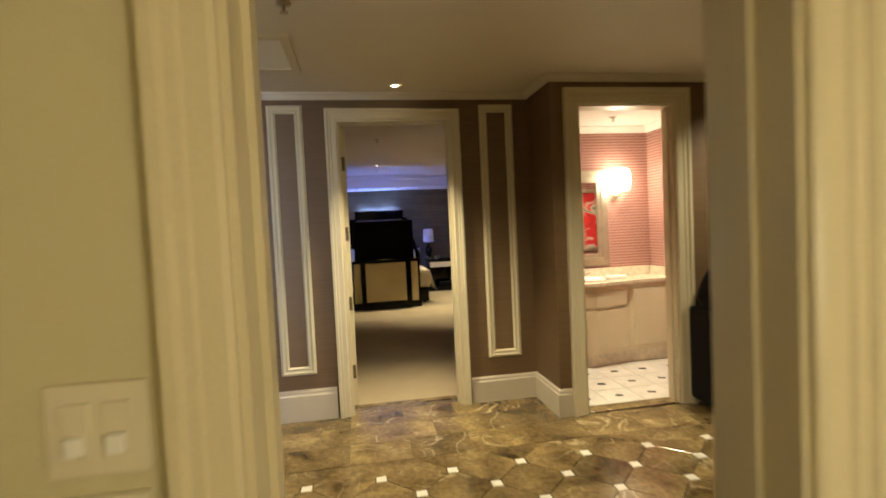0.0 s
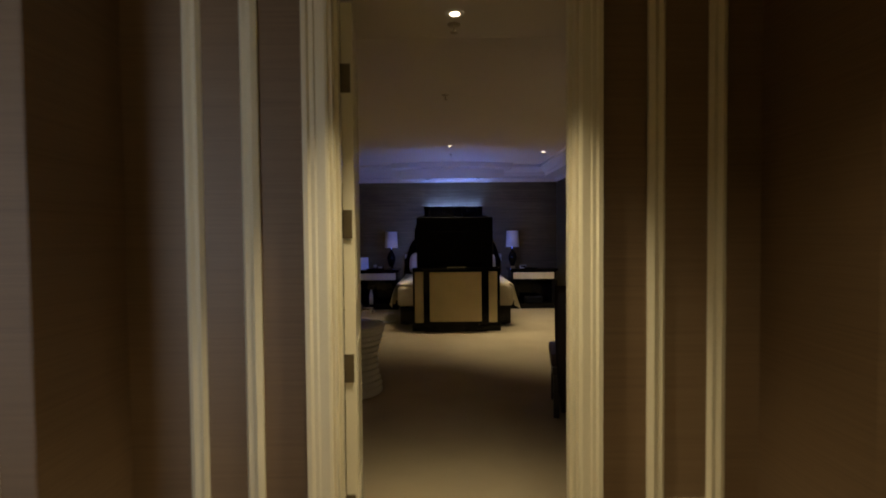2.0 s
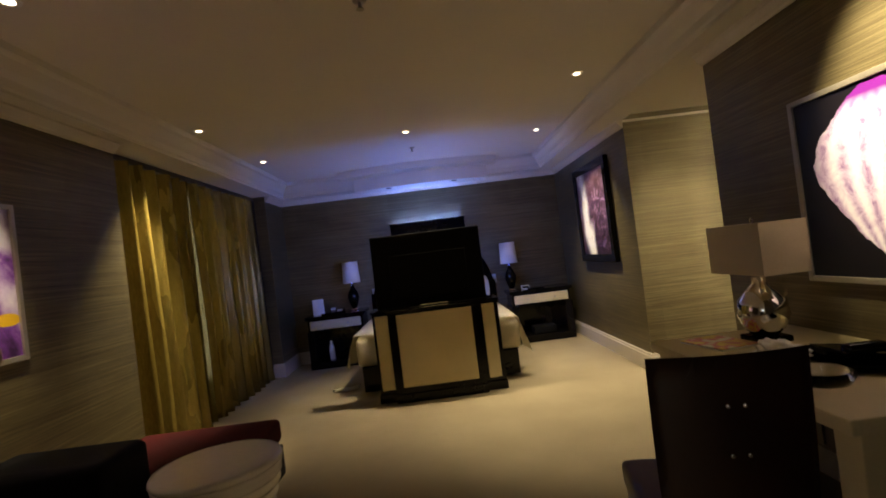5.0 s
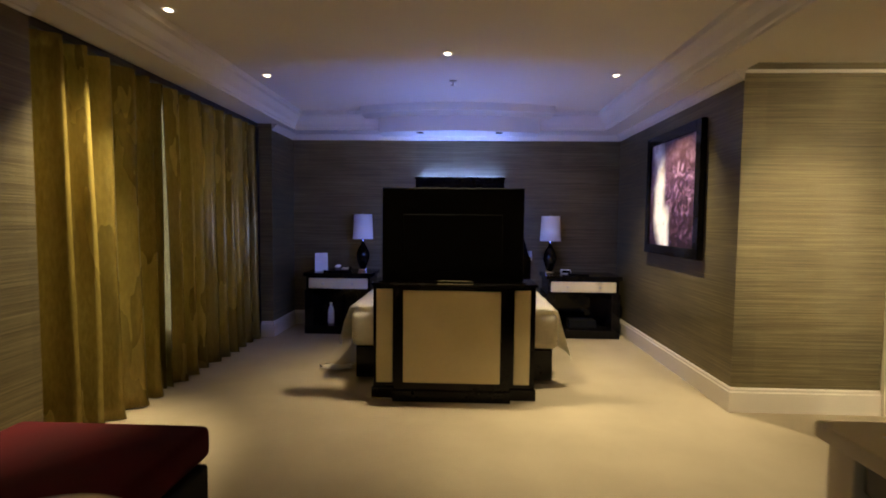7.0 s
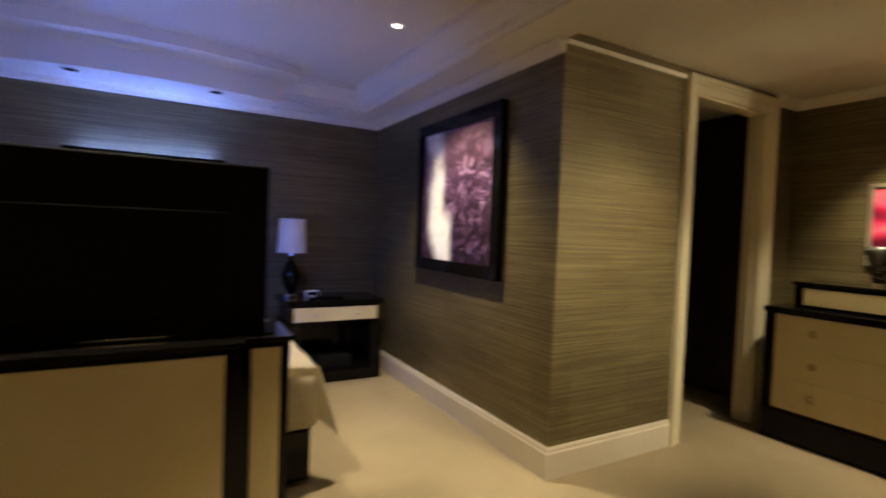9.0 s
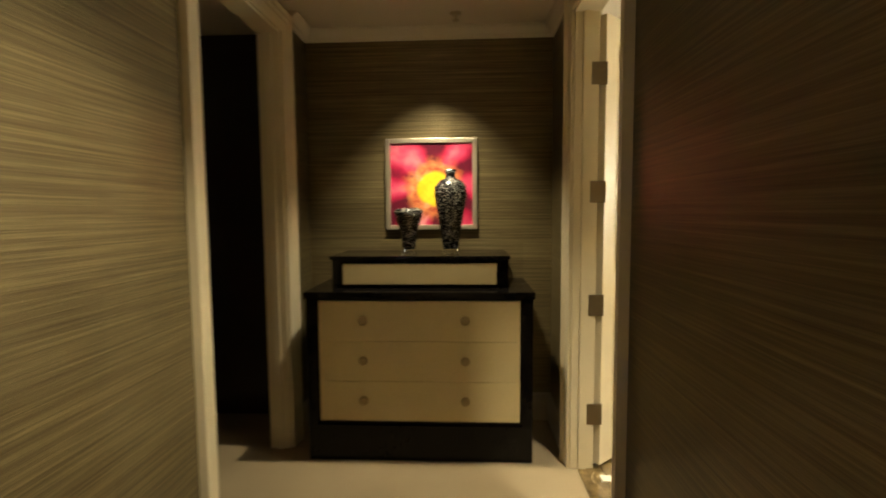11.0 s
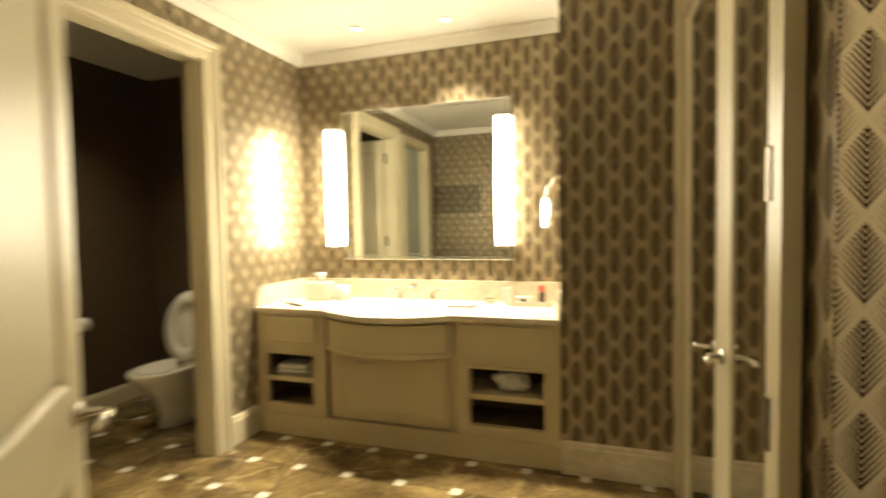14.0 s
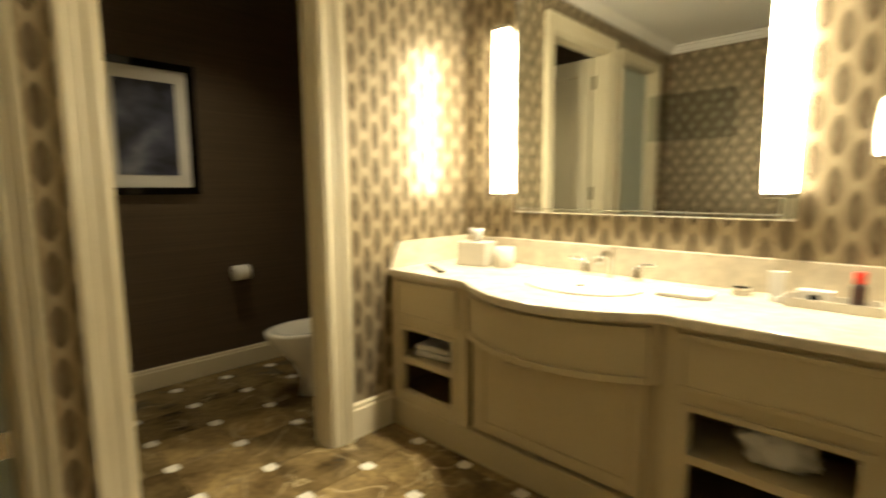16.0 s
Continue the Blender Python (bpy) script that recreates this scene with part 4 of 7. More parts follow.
# ---- luggage in the foyer ----
case = thing("suitcase", "black upright wheeled suitcase standing by the wall", "suitcase", at=(4.98, 4.90, 0), turn=-12)
part("body", solid((-0.02, -0.15, 0.07, 0.40, 0.13, 0.70), bevel=0.035, segments=3), NYLON, case, smooth=True)
part("front_pocket", solid((0.02, -0.185, 0.14, 0.36, -0.14, 0.56), bevel=0.02), NYLON, case, smooth=True)
part("carry_handle", tube([(0.11, -0.01, 0.69), (0.12, -0.01, 0.735), (0.26, -0.01, 0.735), (0.27, -0.01, 0.69)], 0.012), NYLON, case, smooth=True)
part("pull_handle", tube([(0.06, 0.10, 0.69), (0.06, 0.10, 0.80), (0.32, 0.10, 0.80), (0.32, 0.10, 0.69)], 0.009), CHROME, case)
part("zip", tube([(0.03, -0.188, 0.18), (0.03, -0.188, 0.52), (0.35, -0.188, 0.52), (0.35, -0.188, 0.18)], 0.004, 6), CHROME, case)
for x in (0.03, 0.35):
    for y in (-0.11, 0.09):
        wheel = turned([(0.0, -0.014), (0.028, -0.014), (0.034, -0.008), (0.034, 0.008), (0.028, 0.014), (0.0, 0.014)], 20)
        wheel.transform(Matrix.Translation((x, y, 0.034)) @ Matrix.Rotation(radians(90), 4, "Y"))
        part("wheel", wheel, BLACK, case)
        part("wheel_fork", solid((x - 0.02, y - 0.022, 0.034, x + 0.02, y + 0.022, 0.085), bevel=0.006), BLACK, case)
case = thing("suitcase", "large black suitcase behind a smaller one", "suitcase", at=(4.80, 5.0, 0), turn=-4)
part("body", solid((-0.14, -0.13, 0.05, 0.30, 0.12, 0.76), bevel=0.04, segments=3), NYLON, case, smooth=True)
for x in (-0.08, 0.24):
    wheel = turned([(0.0, -0.012), (0.03, -0.012), (0.03, 0.012), (0.0, 0.012)], 18)
    wheel.transform(Matrix.Translation((x, -0.08, 0.03)) @ Matrix.Rotation(radians(90), 4, "Y"))
    part("wheel", wheel, CHROME, case)
    part("wheel_bracket", solid((x - 0.02, -0.11, 0.02, x + 0.02, -0.05, 0.10), bevel=0.005), CHROME, case)
pack = thing("backpack", "black backpack slumped on top of the suitcases", "backpack", at=(4.88, 4.94, 0.745), turn=-8)
bm = bmesh.new()
bmesh.ops.create_icosphere(bm, subdivisions=4, radius=1.0)
for v in bm.verts:
    n = v.co.normalized()
    s = 1 + 0.05 * noise.noise(n * 2.6)
    sx, sz = math.copysign(abs(n.x) ** 0.75, n.x), math.copysign(abs(n.z) ** 0.75, n.z)
    v.co = Vector((0.21 * sx * s * (1.0 - 0.22 * n.z) + 0.04 * n.z, 0.14 * n.y * s, 0.16 + 0.19 * sz * s if n.z > 0 else 0.16 + 0.16 * sz))
part("body", bm, NYLON, pack, smooth=True)
bm = bmesh.new()
bmesh.ops.create_icosphere(bm, subdivisions=3, radius=1.0)
bm.transform(Matrix.Translation((0.0, -0.10, 0.14)) @ Matrix.Diagonal((0.14, 0.06, 0.12, 1)))
part("front_pocket", bm, NYLON, pack, smooth=True)
part("top_handle", tube([(-0.04, 0.0, 0.345), (-0.03, 0.0, 0.375), (0.03, 0.0, 0.375), (0.04, 0.0, 0.345)], 0.008), NYLON, pack)
part("strap", tube([(0.15, -0.05, 0.24), (0.21, -0.08, 0.16), (0.22, -0.10, 0.04), (0.19, -0.11, -0.04)], 0.012), NYLON, pack, smooth=True)


# ---- lounge glimpsed past the end of the foyer wall ----
structure("floor_lounge", solid((-3.3, 5.27, -0.12, 0.43, 8.4, 0.0)), CARPET, "pale carpet of the lounge", "carpet")
structure("wall_lounge_north", solid((-3.3, 8.28, 0, 0.43, 8.4, 2.75)), START_PAINT, "cream painted wall behind dark curtains", "wall")
structure("wall_lounge_east", solid((0.345, 5.70, 0, 0.43, 8.28, 2.75)), START_PAINT, "cream painted wall", "wall")
structure("wall_lounge_south", solid((-3.3, 5.22, 0, -0.42, 5.27, 2.75)), START_PAINT, "cream painted wall", "wall")
# unseen west wall; its opening is added for the lounge fill lamp
structure("wall_lounge_west", solid((-3.3, 5.27, 0, -3.2, 6.3, 2.75), (-3.3, 7.9, 0, -3.2, 8.28, 2.75), (-3.3, 6.3, 0, -3.2, 7.9, 0.5), (-3.3, 6.3, 2.2, -3.2, 7.9, 2.75)), START_PAINT, "cream painted wall with an added window opening", "wall")
structure("ceiling_lounge", solid((-3.2, 5.34, 2.62, 0.345, 8.28, 2.75)), WHITE_CEILING, "white painted lounge ceiling", "ceiling")
# added window round the lounge fill lamp
lounge_fill_window = thing("added_window_3", "unseen lounge window added for the cool fill lamp", "window", kind="structure")
part("window_frame", solid((-3.28, 6.3, 0.5, -3.22, 6.36, 2.2), (-3.28, 7.84, 0.5, -3.22, 7.9, 2.2), (-3.28, 6.36, 0.5, -3.22, 7.84, 0.56), (-3.28, 6.36, 2.14, -3.22, 7.84, 2.2)), CREAM, lounge_fill_window)
lounge_pane = part("pane", solid((-3.255, 6.36, 0.56, -3.247, 7.84, 2.14)), GLASS, lounge_fill_window)
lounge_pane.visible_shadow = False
NAVY = grained("dark_navy_curtain_cloth", (0.006, 0.007, 0.012), (0.014, 0.016, 0.026), 3.0, 90.0, (0.6, 0.8), 0.2)
drape = thing("lounge_curtain", "dark navy full-length curtain hanging in folds", "curtain")
bm = bmesh.new()
rows = [[bm.verts.new((-2.9 + 3.0 * c / 160, 8.18 + 0.045 * math.sin(c * 0.62) + 0.012 * math.sin(c * 1.7), z)) for c in range(161)] for z in (0.02, 0.8, 1.6, 2.24)]
for low, high in zip(rows, rows[1:]):
    for c in range(160):
        bm.faces.new((low[c], low[c + 1], high[c + 1], high[c]))
bmesh.ops.solidify(bm, geom=bm.faces[:], thickness=0.006)
part("cloth", bm, NAVY, drape, smooth=True)
pelmet = thing("curtain_pelmet", "grey upholstered pelmet over the navy curtain", "pelmet")
part("board", solid((-2.95, 8.10, 2.24, 0.15, 8.275, 2.50), bevel=0.01), BASEBOARD, pelmet)
bar = thing("bar_counter", "dark wood bar counter with a pale stone top", "bar counter")
part("body", solid((-2.2, 7.05, 0.10, -0.75, 7.50, 0.86), bevel=0.006), DARK_WOOD_OR_SHADE, bar)
part("plinth", solid((-2.17, 7.09, 0.0, -0.78, 7.48, 0.10)), BLACK, bar)
part("counter_top", solid((-2.25, 6.99, 0.86, -0.70, 7.54, 0.90), bevel=0.006), CREAM_MARBLE, bar, "pale stone top")
bucket = thing("ice_bucket", "polished silver ice bucket on the bar", "ice bucket", at=(-1.16, 7.22, 0.90))
part("bowl", turned([(0.0, 0.0), (0.07, 0.0), (0.085, 0.05), (0.095, 0.18), (0.10, 0.185), (0.09, 0.18), (0.07, 0.03), (0.0, 0.02)], 28), CHROME, bucket, smooth=True)
for side in (-1, 1):
    part("ring_handle", tube([(0.09 * side, -0.02, 0.13), (0.125 * side, 0.0, 0.12), (0.09 * side, 0.02, 0.13)], 0.005), CHROME, bucket)
dish = thing("silver_dish", "low silver dish on the bar", "dish", at=(-0.98, 7.18, 0.90))
part("bowl", turned([(0.0, 0.0), (0.04, 0.0), (0.09, 0.035), (0.095, 0.038), (0.085, 0.03), (0.03, 0.006), (0.0, 0.006)], 28), CHROME, dish, smooth=True)
RUST = grained("rust_red_leather", (0.10, 0.022, 0.014), (0.17, 0.038, 0.024), 5.0, 150.0, (0.4, 0.55), 0.15, depth=0.002)
perch = thing("bar_stool", "bar stool with a rust-red padded seat and dark legs", "stool", at=(-0.62, 6.36, 0))
part("seat", solid((-0.19, -0.19, 0.55, 0.19, 0.19, 0.63), bevel=0.03, segments=3), RUST, perch, "rust-red padded seat", smooth=True)
for x in (-0.15, 0.15):
    for y in (-0.15, 0.15):
        part("leg", solid((x - 0.018, y - 0.018, 0.0, x + 0.018, y + 0.018, 0.55), bevel=0.004), DARK_WOOD_OR_SHADE, perch)
for y in (-0.15, 0.15):
    part("foot_rail", solid((-0.13, y - 0.008, 0.20, 0.13, y + 0.008, 0.225)), CHROME, perch, "chrome foot rail")


# ---- powder room ----
pv = thing("powder_vanity", "cream painted washstand cabinet with a bowed front", "vanity cabinet", at=(0, 0, 0))
part("body", prism([(3.755, 6.645), (5.325, 6.645), (5.325, 6.27), (4.86, 6.27), (4.76, 6.24), (4.45, 6.18), (4.14, 6.24), (4.04, 6.27), (3.755, 6.27)], 0.13, 0.80), CREAM, pv)
part("plinth", prism([(3.755, 6.645), (5.325, 6.645), (5.325, 6.30), (4.86, 6.30), (4.45, 6.22), (4.04, 6.30), (3.755, 6.30)], 0.0, 0.13), CREAM_MARBLE, pv)
for x0, x1, z0, z1, y in ((4.90, 5.29, 0.18, 0.74, 6.262), (3.80, 4.00, 0.18, 0.74, 6.262)):
    part("cabinet_door", solid((x0, y - 0.012, z0, x1, y + 0.02, z1), bevel=0.004), CREAM, pv)
for z0, z1 in ((0.18, 0.56), (0.60, 0.74)):
    part("drawer_front", prism([(4.10, 6.25), (4.45, 6.19), (4.80, 6.25), (4.80, 6.225), (4.45, 6.162), (4.10, 6.225)], z0, z1), CREAM, pv)
ct = thing("powder_countertop", "cream marble counter with a raised splashback", "countertop")
part("slab", prism([(3.755, 6.648), (5.328, 6.648), (5.328, 6.24), (4.88, 6.24), (4.76, 6.20), (4.45, 6.14), (4.14, 6.20), (4.02, 6.24), (3.755, 6.24)], 0.80, 0.835, bevel=0.004), CREAM_MARBLE, ct)
part("splashback", solid((3.76, 6.625, 0.835, 5.305, 6.648, 0.93), bevel=0.003), CREAM_MARBLE, ct)
part("side_splash", prism([(6.625, 0.835), (6.30, 0.835), (6.26, 0.86), (6.30, 0.93), (6.625, 0.93)], 5.305, 5.328, axis="x"), CREAM_MARBLE, ct)
basin = thing("powder_basin", "white oval basin set on the counter", "sink", at=(4.45, 6.40, 0.835))
part("bowl", turned([(0.0, 0.004), (0.15, 0.006), (0.19, 0.012), (0.205, 0.024), (0.215, 0.022), (0.22, 0.0)], 36, squash=(1, 0.72)), PORCELAIN, basin, smooth=True)
tap = thing("powder_faucet", "nickel basin tap with two levers", "faucet", at=(4.45, 6.56, 0.835))
part("spout", tube([(0, 0, 0), (0, 0, 0.10), (0, -0.03, 0.13), (0, -0.10, 0.12), (0, -0.11, 0.10)], 0.011), NICKEL, tap, smooth=True)
for s in (-0.1, 0.1):
    part("tap_lever", tube([(s, 0, 0), (s, 0, 0.055), (s * 1.5, -0.01, 0.065)], 0.009), NICKEL, tap, smooth=True)
towel = thing("folded_towel", "small folded white towel on the counter", "towel", at=(4.80, 6.42, 0.836))
part("cloth", solid((-0.10, -0.05, 0, 0.10, 0.05, 0.03), bevel=0.012, segments=3), PAPER, towel, smooth=True)
pm = thing("powder_mirror", "tall mirror in a stepped silver frame over the basin", "mirror", at=(4.375, 6.645, 1.46))
part("pane", solid((-0.36, -0.012, -0.40, 0.36, 0, 0.40)), MIRROR, pm, "mirror pane")
for k, (w, d) in enumerate(((0.47, 0.02), (0.43, 0.035), (0.39, 0.025))):
    iw = w - 0.045
    part("frame_step", solid((-w, -d, -w - 0.03, -iw, 0, w + 0.03), (iw, -d, -w - 0.03, w, 0, w + 0.03), (-iw, -d, iw + 0.03, iw, 0, w + 0.03), (-iw, -d, -w - 0.03, iw, 0, -iw - 0.03), bevel=0.004), SILVER_LEAF, pm)
sc = thing("wall_sconce", "glowing white glass sconce on a nickel bracket", "wall lamp", at=(4.93, 6.648, 1.70))
part("backplate", solid((-0.035, -0.012, -0.06, 0.035, 0, 0.06), bevel=0.004), NICKEL, sc)
part("arm", tube([(0, 0, 0), (0, -0.10, -0.02), (0, -0.13, 0.0), (0, -0.13, 0.03)], 0.009), NICKEL, sc, smooth=True)
part("shade", turned([(0.05, 0.03), (0.085, 0.04), (0.10, 0.12), (0.085, 0.24), (0.06, 0.26)], 28, at=(0, -0.14, 0)), SCONCE_GLOW, sc, "glowing white glass shade", smooth=True)
RED_ART = material("red_poppy_painting", (0.5, 0.05, 0.04), 0.4)
net = Net(RED_ART)
vec = net.coords((3, 3, 3))
net.colour(net.ramp(net.noise(vec, 1.6, 4.0, 0.6, 1.0), [(0.36, (0.05, 0.12, 0.04)), (0.44, (0.6, 0.55, 0.45)), (0.52, (0.62, 0.03, 0.03)), (0.66, (0.45, 0.02, 0.02)), (0.72, (0.75, 0.68, 0.55))]))
pa = thing("poppy_painting", "framed painting of red poppies in a green field", "painting", at=(5.45, 5.295, 1.45))
part("canvas", solid((-0.25, 0.0, -0.36, 0.25, 0.02, 0.36)), RED_ART, pa)
part("frame", solid((-0.30, 0, -0.41, -0.25, 0.035, 0.41), (0.25, 0, -0.41, 0.30, 0.035, 0.41), (-0.25, 0, 0.36, 0.25, 0.035, 0.41), (-0.25, 0, -0.41, 0.25, 0.035, -0.36), bevel=0.005), SILVER_LEAF, pa)


# ---- window and curtains ----
win = thing("window_1", "wide window behind drawn curtains", "window", kind="structure")
part("window_frame", solid((0.10, 9.80, 0.35, 0.16, 9.86, 2.35), (0.10, 12.49, 0.35, 0.16, 12.55, 2.35), (0.10, 9.86, 0.35, 0.16, 12.49, 0.41), (0.10, 9.86, 2.29, 0.16, 12.49, 2.35), (0.10, 11.14, 0.41, 0.16, 11.20, 2.29)), CREAM, win)
for y0, y1 in ((9.86, 11.14), (11.20, 12.49)):
    pane = part("pane", solid((0.125, y0, 0.41, 0.133, y1, 2.29)), GLASS, win)
    pane.visible_shadow = False
structure("backdrop_daylight", solid((-0.6, 9.2, -0.2, -0.58, 13.2, 2.9)), DAY_GLOW, "pale daylight beyond the window", "daylight")


def curtain(y0, y1, x, top, pleats, depth, label, phase=0.0, lean=0.0, cloth=GOLD_CLOTH):
    ob = thing("curtain", label, "curtain", "pair of curtains")
    cols, rows = pleats * 14, 26
    bm = bmesh.new()
    grid = []
    for r in range(rows + 1):
        v = r / rows
        line = []
        for c in range(cols + 1):
            u = c / cols
            a = 2 * math.pi * pleats * u + phase
            drift = 0.5 * noise.noise(Vector((u * 7, v * 1.1, phase))) * (1 - v * 0.5)
            amp = depth * (0.7 + 0.3 * (1 - v)) * (0.8 + 0.45 * noise.noise(Vector((u * 5, 3.0, phase))))
            y = y0 + (y1 - y0) * u + 0.035 * noise.noise(Vector((u * 9, v * 1.6, phase + 5))) + lean * (1 - v) * 0.06
            off = amp * math.sin(a + drift) + 0.20 * amp * math.sin(2.3 * a + 1.1 + 1.5 * drift) + 0.07 * amp * math.sin(5.1 * a + 4 * drift)
            z = 0.012 + (top - 0.012) * v
            if r == 0:
                off *= 1.15
            line.append(bm.verts.new((x + off, y, z)))
        grid.append(line)
    for r in range(rows):
        for c in range(cols):
            bm.faces.new((grid[r][c], grid[r][c + 1], grid[r + 1][c + 1], grid[r + 1][c]))
    bmesh.ops.solidify(bm, geom=bm.faces[:], thickness=0.004)
    part("cloth", bm, cloth, ob, smooth=True)
    return ob


curtain(9.66, 10.92, 0.385, 2.40, 6, 0.115, "gold satin curtain, drawn, in deep folds", 0.4)
curtain(10.945, 12.62, 0.385, 2.40, 9, 0.10, "gold satin curtain, drawn, in narrow folds", 2.1)
BLACKOUT = grained("dark_brown_blackout_cloth", (0.012, 0.008, 0.005), (0.024, 0.016, 0.010), 3.0, 90.0, (0.7, 0.85), 0.2)
curtain(12.60, 12.735, 0.41, 2.40, 2, 0.035, "dark brown blackout curtain gathered at the window edge", 1.0, cloth=BLACKOUT)
rod = thing("curtain_track", "dark ceiling-fixed curtain track", "curtain track")
part("rail", solid((0.35, 9.64, 2.40, 0.42, 12.73, 2.448), bevel=0.004), DARK_WOOD_OR_SHADE, rod)


# ---- television cabinet at the foot of the bed ----
cab = thing("television_cabinet", "black lacquer and cream parchment cabinet at the bed's foot", "cabinet")
part("body", solid((2.075, 10.885, 0.0, 3.315, 11.22, 0.87)), BLACK, cab)
part("centre_block", solid((2.245, 10.815, 0.0, 3.115, 10.885, 0.865), bevel=0.003), BLACK, cab)
part("plinth", solid((2.235, 10.795, 0.0, 3.125, 10.815, 0.085), bevel=0.003), BLACK, cab)
for x0, x1 in ((2.065, 2.235), (3.125, 3.325)):
    part("side_plinth", solid((x0, 10.862, 0.0, x1, 10.885, 0.085), bevel=0.003), BLACK, cab)
part("centre_panel", solid((2.315, 10.803, 0.145, 3.045, 10.817, 0.845), bevel=0.004), PARCHMENT, cab, "cream parchment panel")
for x0, x1 in ((2.10, 2.225), (3.155, 3.275)):
    part("side_panel", solid((x0, 10.874, 0.12, x1, 10.887, 0.845), bevel=0.004), PARCHMENT, cab, "cream parchment panel")
part("top", prism([(2.06, 10.87), (2.235, 10.87), (2.235, 10.80), (3.125, 10.80), (3.125, 10.87), (3.33, 10.87), (3.33, 11.235), (2.06, 11.235)], 0.87, 0.892, bevel=0.004), BLACK, cab)
part("lift_slot", solid((2.11, 10.94, 0.892, 3.25, 11.10, 0.898)), BLACK, cab)
tv = thing("television", "flat television raised from the cabinet, screen to the bed, switched on", "television", at=(2.68, 11.0, 0.898))
part("case", solid((-0.55, -0.045, 0.0, 0.545, 0.035, 0.725), bevel=0.01), SCREEN_BACK, tv)
part("back_housing", solid((-0.38, -0.062, 0.08, 0.38, -0.045, 0.52), bevel=0.006), SCREEN_BACK, tv)
part("bezel", solid((-0.55, 0.035, 0.0, -0.52, 0.042, 0.725), (0.515, 0.035, 0.0, 0.545, 0.042, 0.725), (-0.52, 0.035, 0.695, 0.515, 0.042, 0.725), (-0.52, 0.035, 0.0, 0.515, 0.042, 0.03)), BLACK, tv)
part("screen", solid((-0.52, 0.034, 0.03, 0.515, 0.038, 0.695)), SCREEN_GLOW, tv, "lit blue screen")
part("vent", solid((-0.12, -0.046, 0.003, 0.16, -0.04, 0.010)), CHROME, tv)

# ---- bed ----
bed = thing("bed", "king bed made up with a champagne bedspread", "bed")
part("base", solid((1.86, 11.26, 0.03, 3.52, 13.38, 0.30), bevel=0.01), BLACK, bed)
for x in (1.95, 3.43):
    for y in (11.4, 13.2):
        part("foot", solid((x - 0.03, y - 0.03, 0, x + 0.03, y + 0.03, 0.03)), BLACK, bed)
part("mattress", solid((1.82, 11.24, 0.30, 3.56, 13.36, 0.60), bevel=0.06, segments=4), BEDDING, bed, smooth=True)


def bedspread():
    """A cloth over the mattress that falls in flaring folds to near the floor at the foot corners."""
    bm = bmesh.new()
    nx, ny = 70, 60
    grid = []
    x0, x1, y0, y1, top, drop = 1.80, 3.56, 11.25, 13.30, 0.63, 0.34
    for j in range(ny + 1):
        y = y0 + (y1 - y0) * j / ny
        line = []
        for i in range(nx + 1):
            s = -drop + (x1 - x0 + 2 * drop) * i / nx
            if s < 0 or s > x1 - x0:
                over = -s if s < 0 else s - (x1 - x0)
                sign = -1 if s < 0 else 1
                edge = x0 if s < 0 else x1
                near = 1 - (y - y0) / (y1 - y0)
                fall = over * (0.84 + (0.36 if sign > 0 else 0.10) * near ** 9 + 0.05 * math.sin(y * 17))
                flare = over * (0.16 + 0.12 * near ** 5) + 0.032 * (over / drop) * math.sin(y * 19 + sign) + 0.02 * noise.noise(Vector((y * 4, over * 4, sign)))
                p = (edge + sign * flare, y - 0.03 * over * math.sin(y * 9), top - 0.02 - fall)
            else:
                puff = 0.02 * math.sin(math.pi * s / (x1 - x0)) + 0.012 * noise.noise(Vector((s * 4, y * 4, 0)))
                p = (x0 + s, y, top + puff)
            line.append(bm.verts.new(p))
        grid.append(line)
    for j in range(ny):
        for i in range(nx):
            bm.faces.new((grid[j][i], grid[j][i + 1], grid[j + 1][i + 1], grid[j + 1][i]))
    bmesh.ops.solidify(bm, geom=bm.faces[:], thickness=0.012)
    return bm


spread = thing("bedspread", "champagne quilted bedspread hanging over the bed's sides", "bedspread")
part("cloth", bedspread(), BEDDING, spread, smooth=True)
for x in (2.25, 3.12):
    bm = bmesh.new()
    bmesh.ops.create_icosphere(bm, subdivisions=4, radius=1.0)
    for v in bm.verts:
        n = v.co.normalized()
        v.co = Vector((0.37 * math.copysign(abs(n.x) ** 0.55, n.x), 0.10 * n.y, 0.22 * math.copysign(abs(n.z) ** 0.55, n.z)))
    bm.transform(Matrix.Translation((x, 13.10, 0.84)) @ Matrix.Rotation(radians(-18), 4, "X"))
    pil = thing("pillow", "plump champagne pillow against the headboard", "pillow", "pillows on the bed")
    part("cover", bm, BEDDING, pil, smooth=True)
bench_cloth = thing("throw_corner", "corner of a pale sheet trailing on the carpet", "sheet", at=(1.62, 11.55, 0))
bm = bmesh.new()
rows = []
for j in range(9):
    rows.append([bm.verts.new((-0.16 + 0.30 * i / 8 + 0.02 * math.sin(j), -0.02 + 0.16 * j / 8 - 0.05 * i / 8, 0.012 + 0.02 * (i / 8) ** 2 + 0.008 * math.sin(j * 1.7 + i))) for i in range(9)])
for j in range(8):
    for i in range(8):
        bm.faces.new((rows[j][i], rows[j][i + 1], rows[j + 1][i + 1], rows[j + 1][i]))
bmesh.ops.solidify(bm, geom=bm.faces[:], thickness=0.008)
part("cloth", bm, BEDDING, bench_cloth, smooth=True)

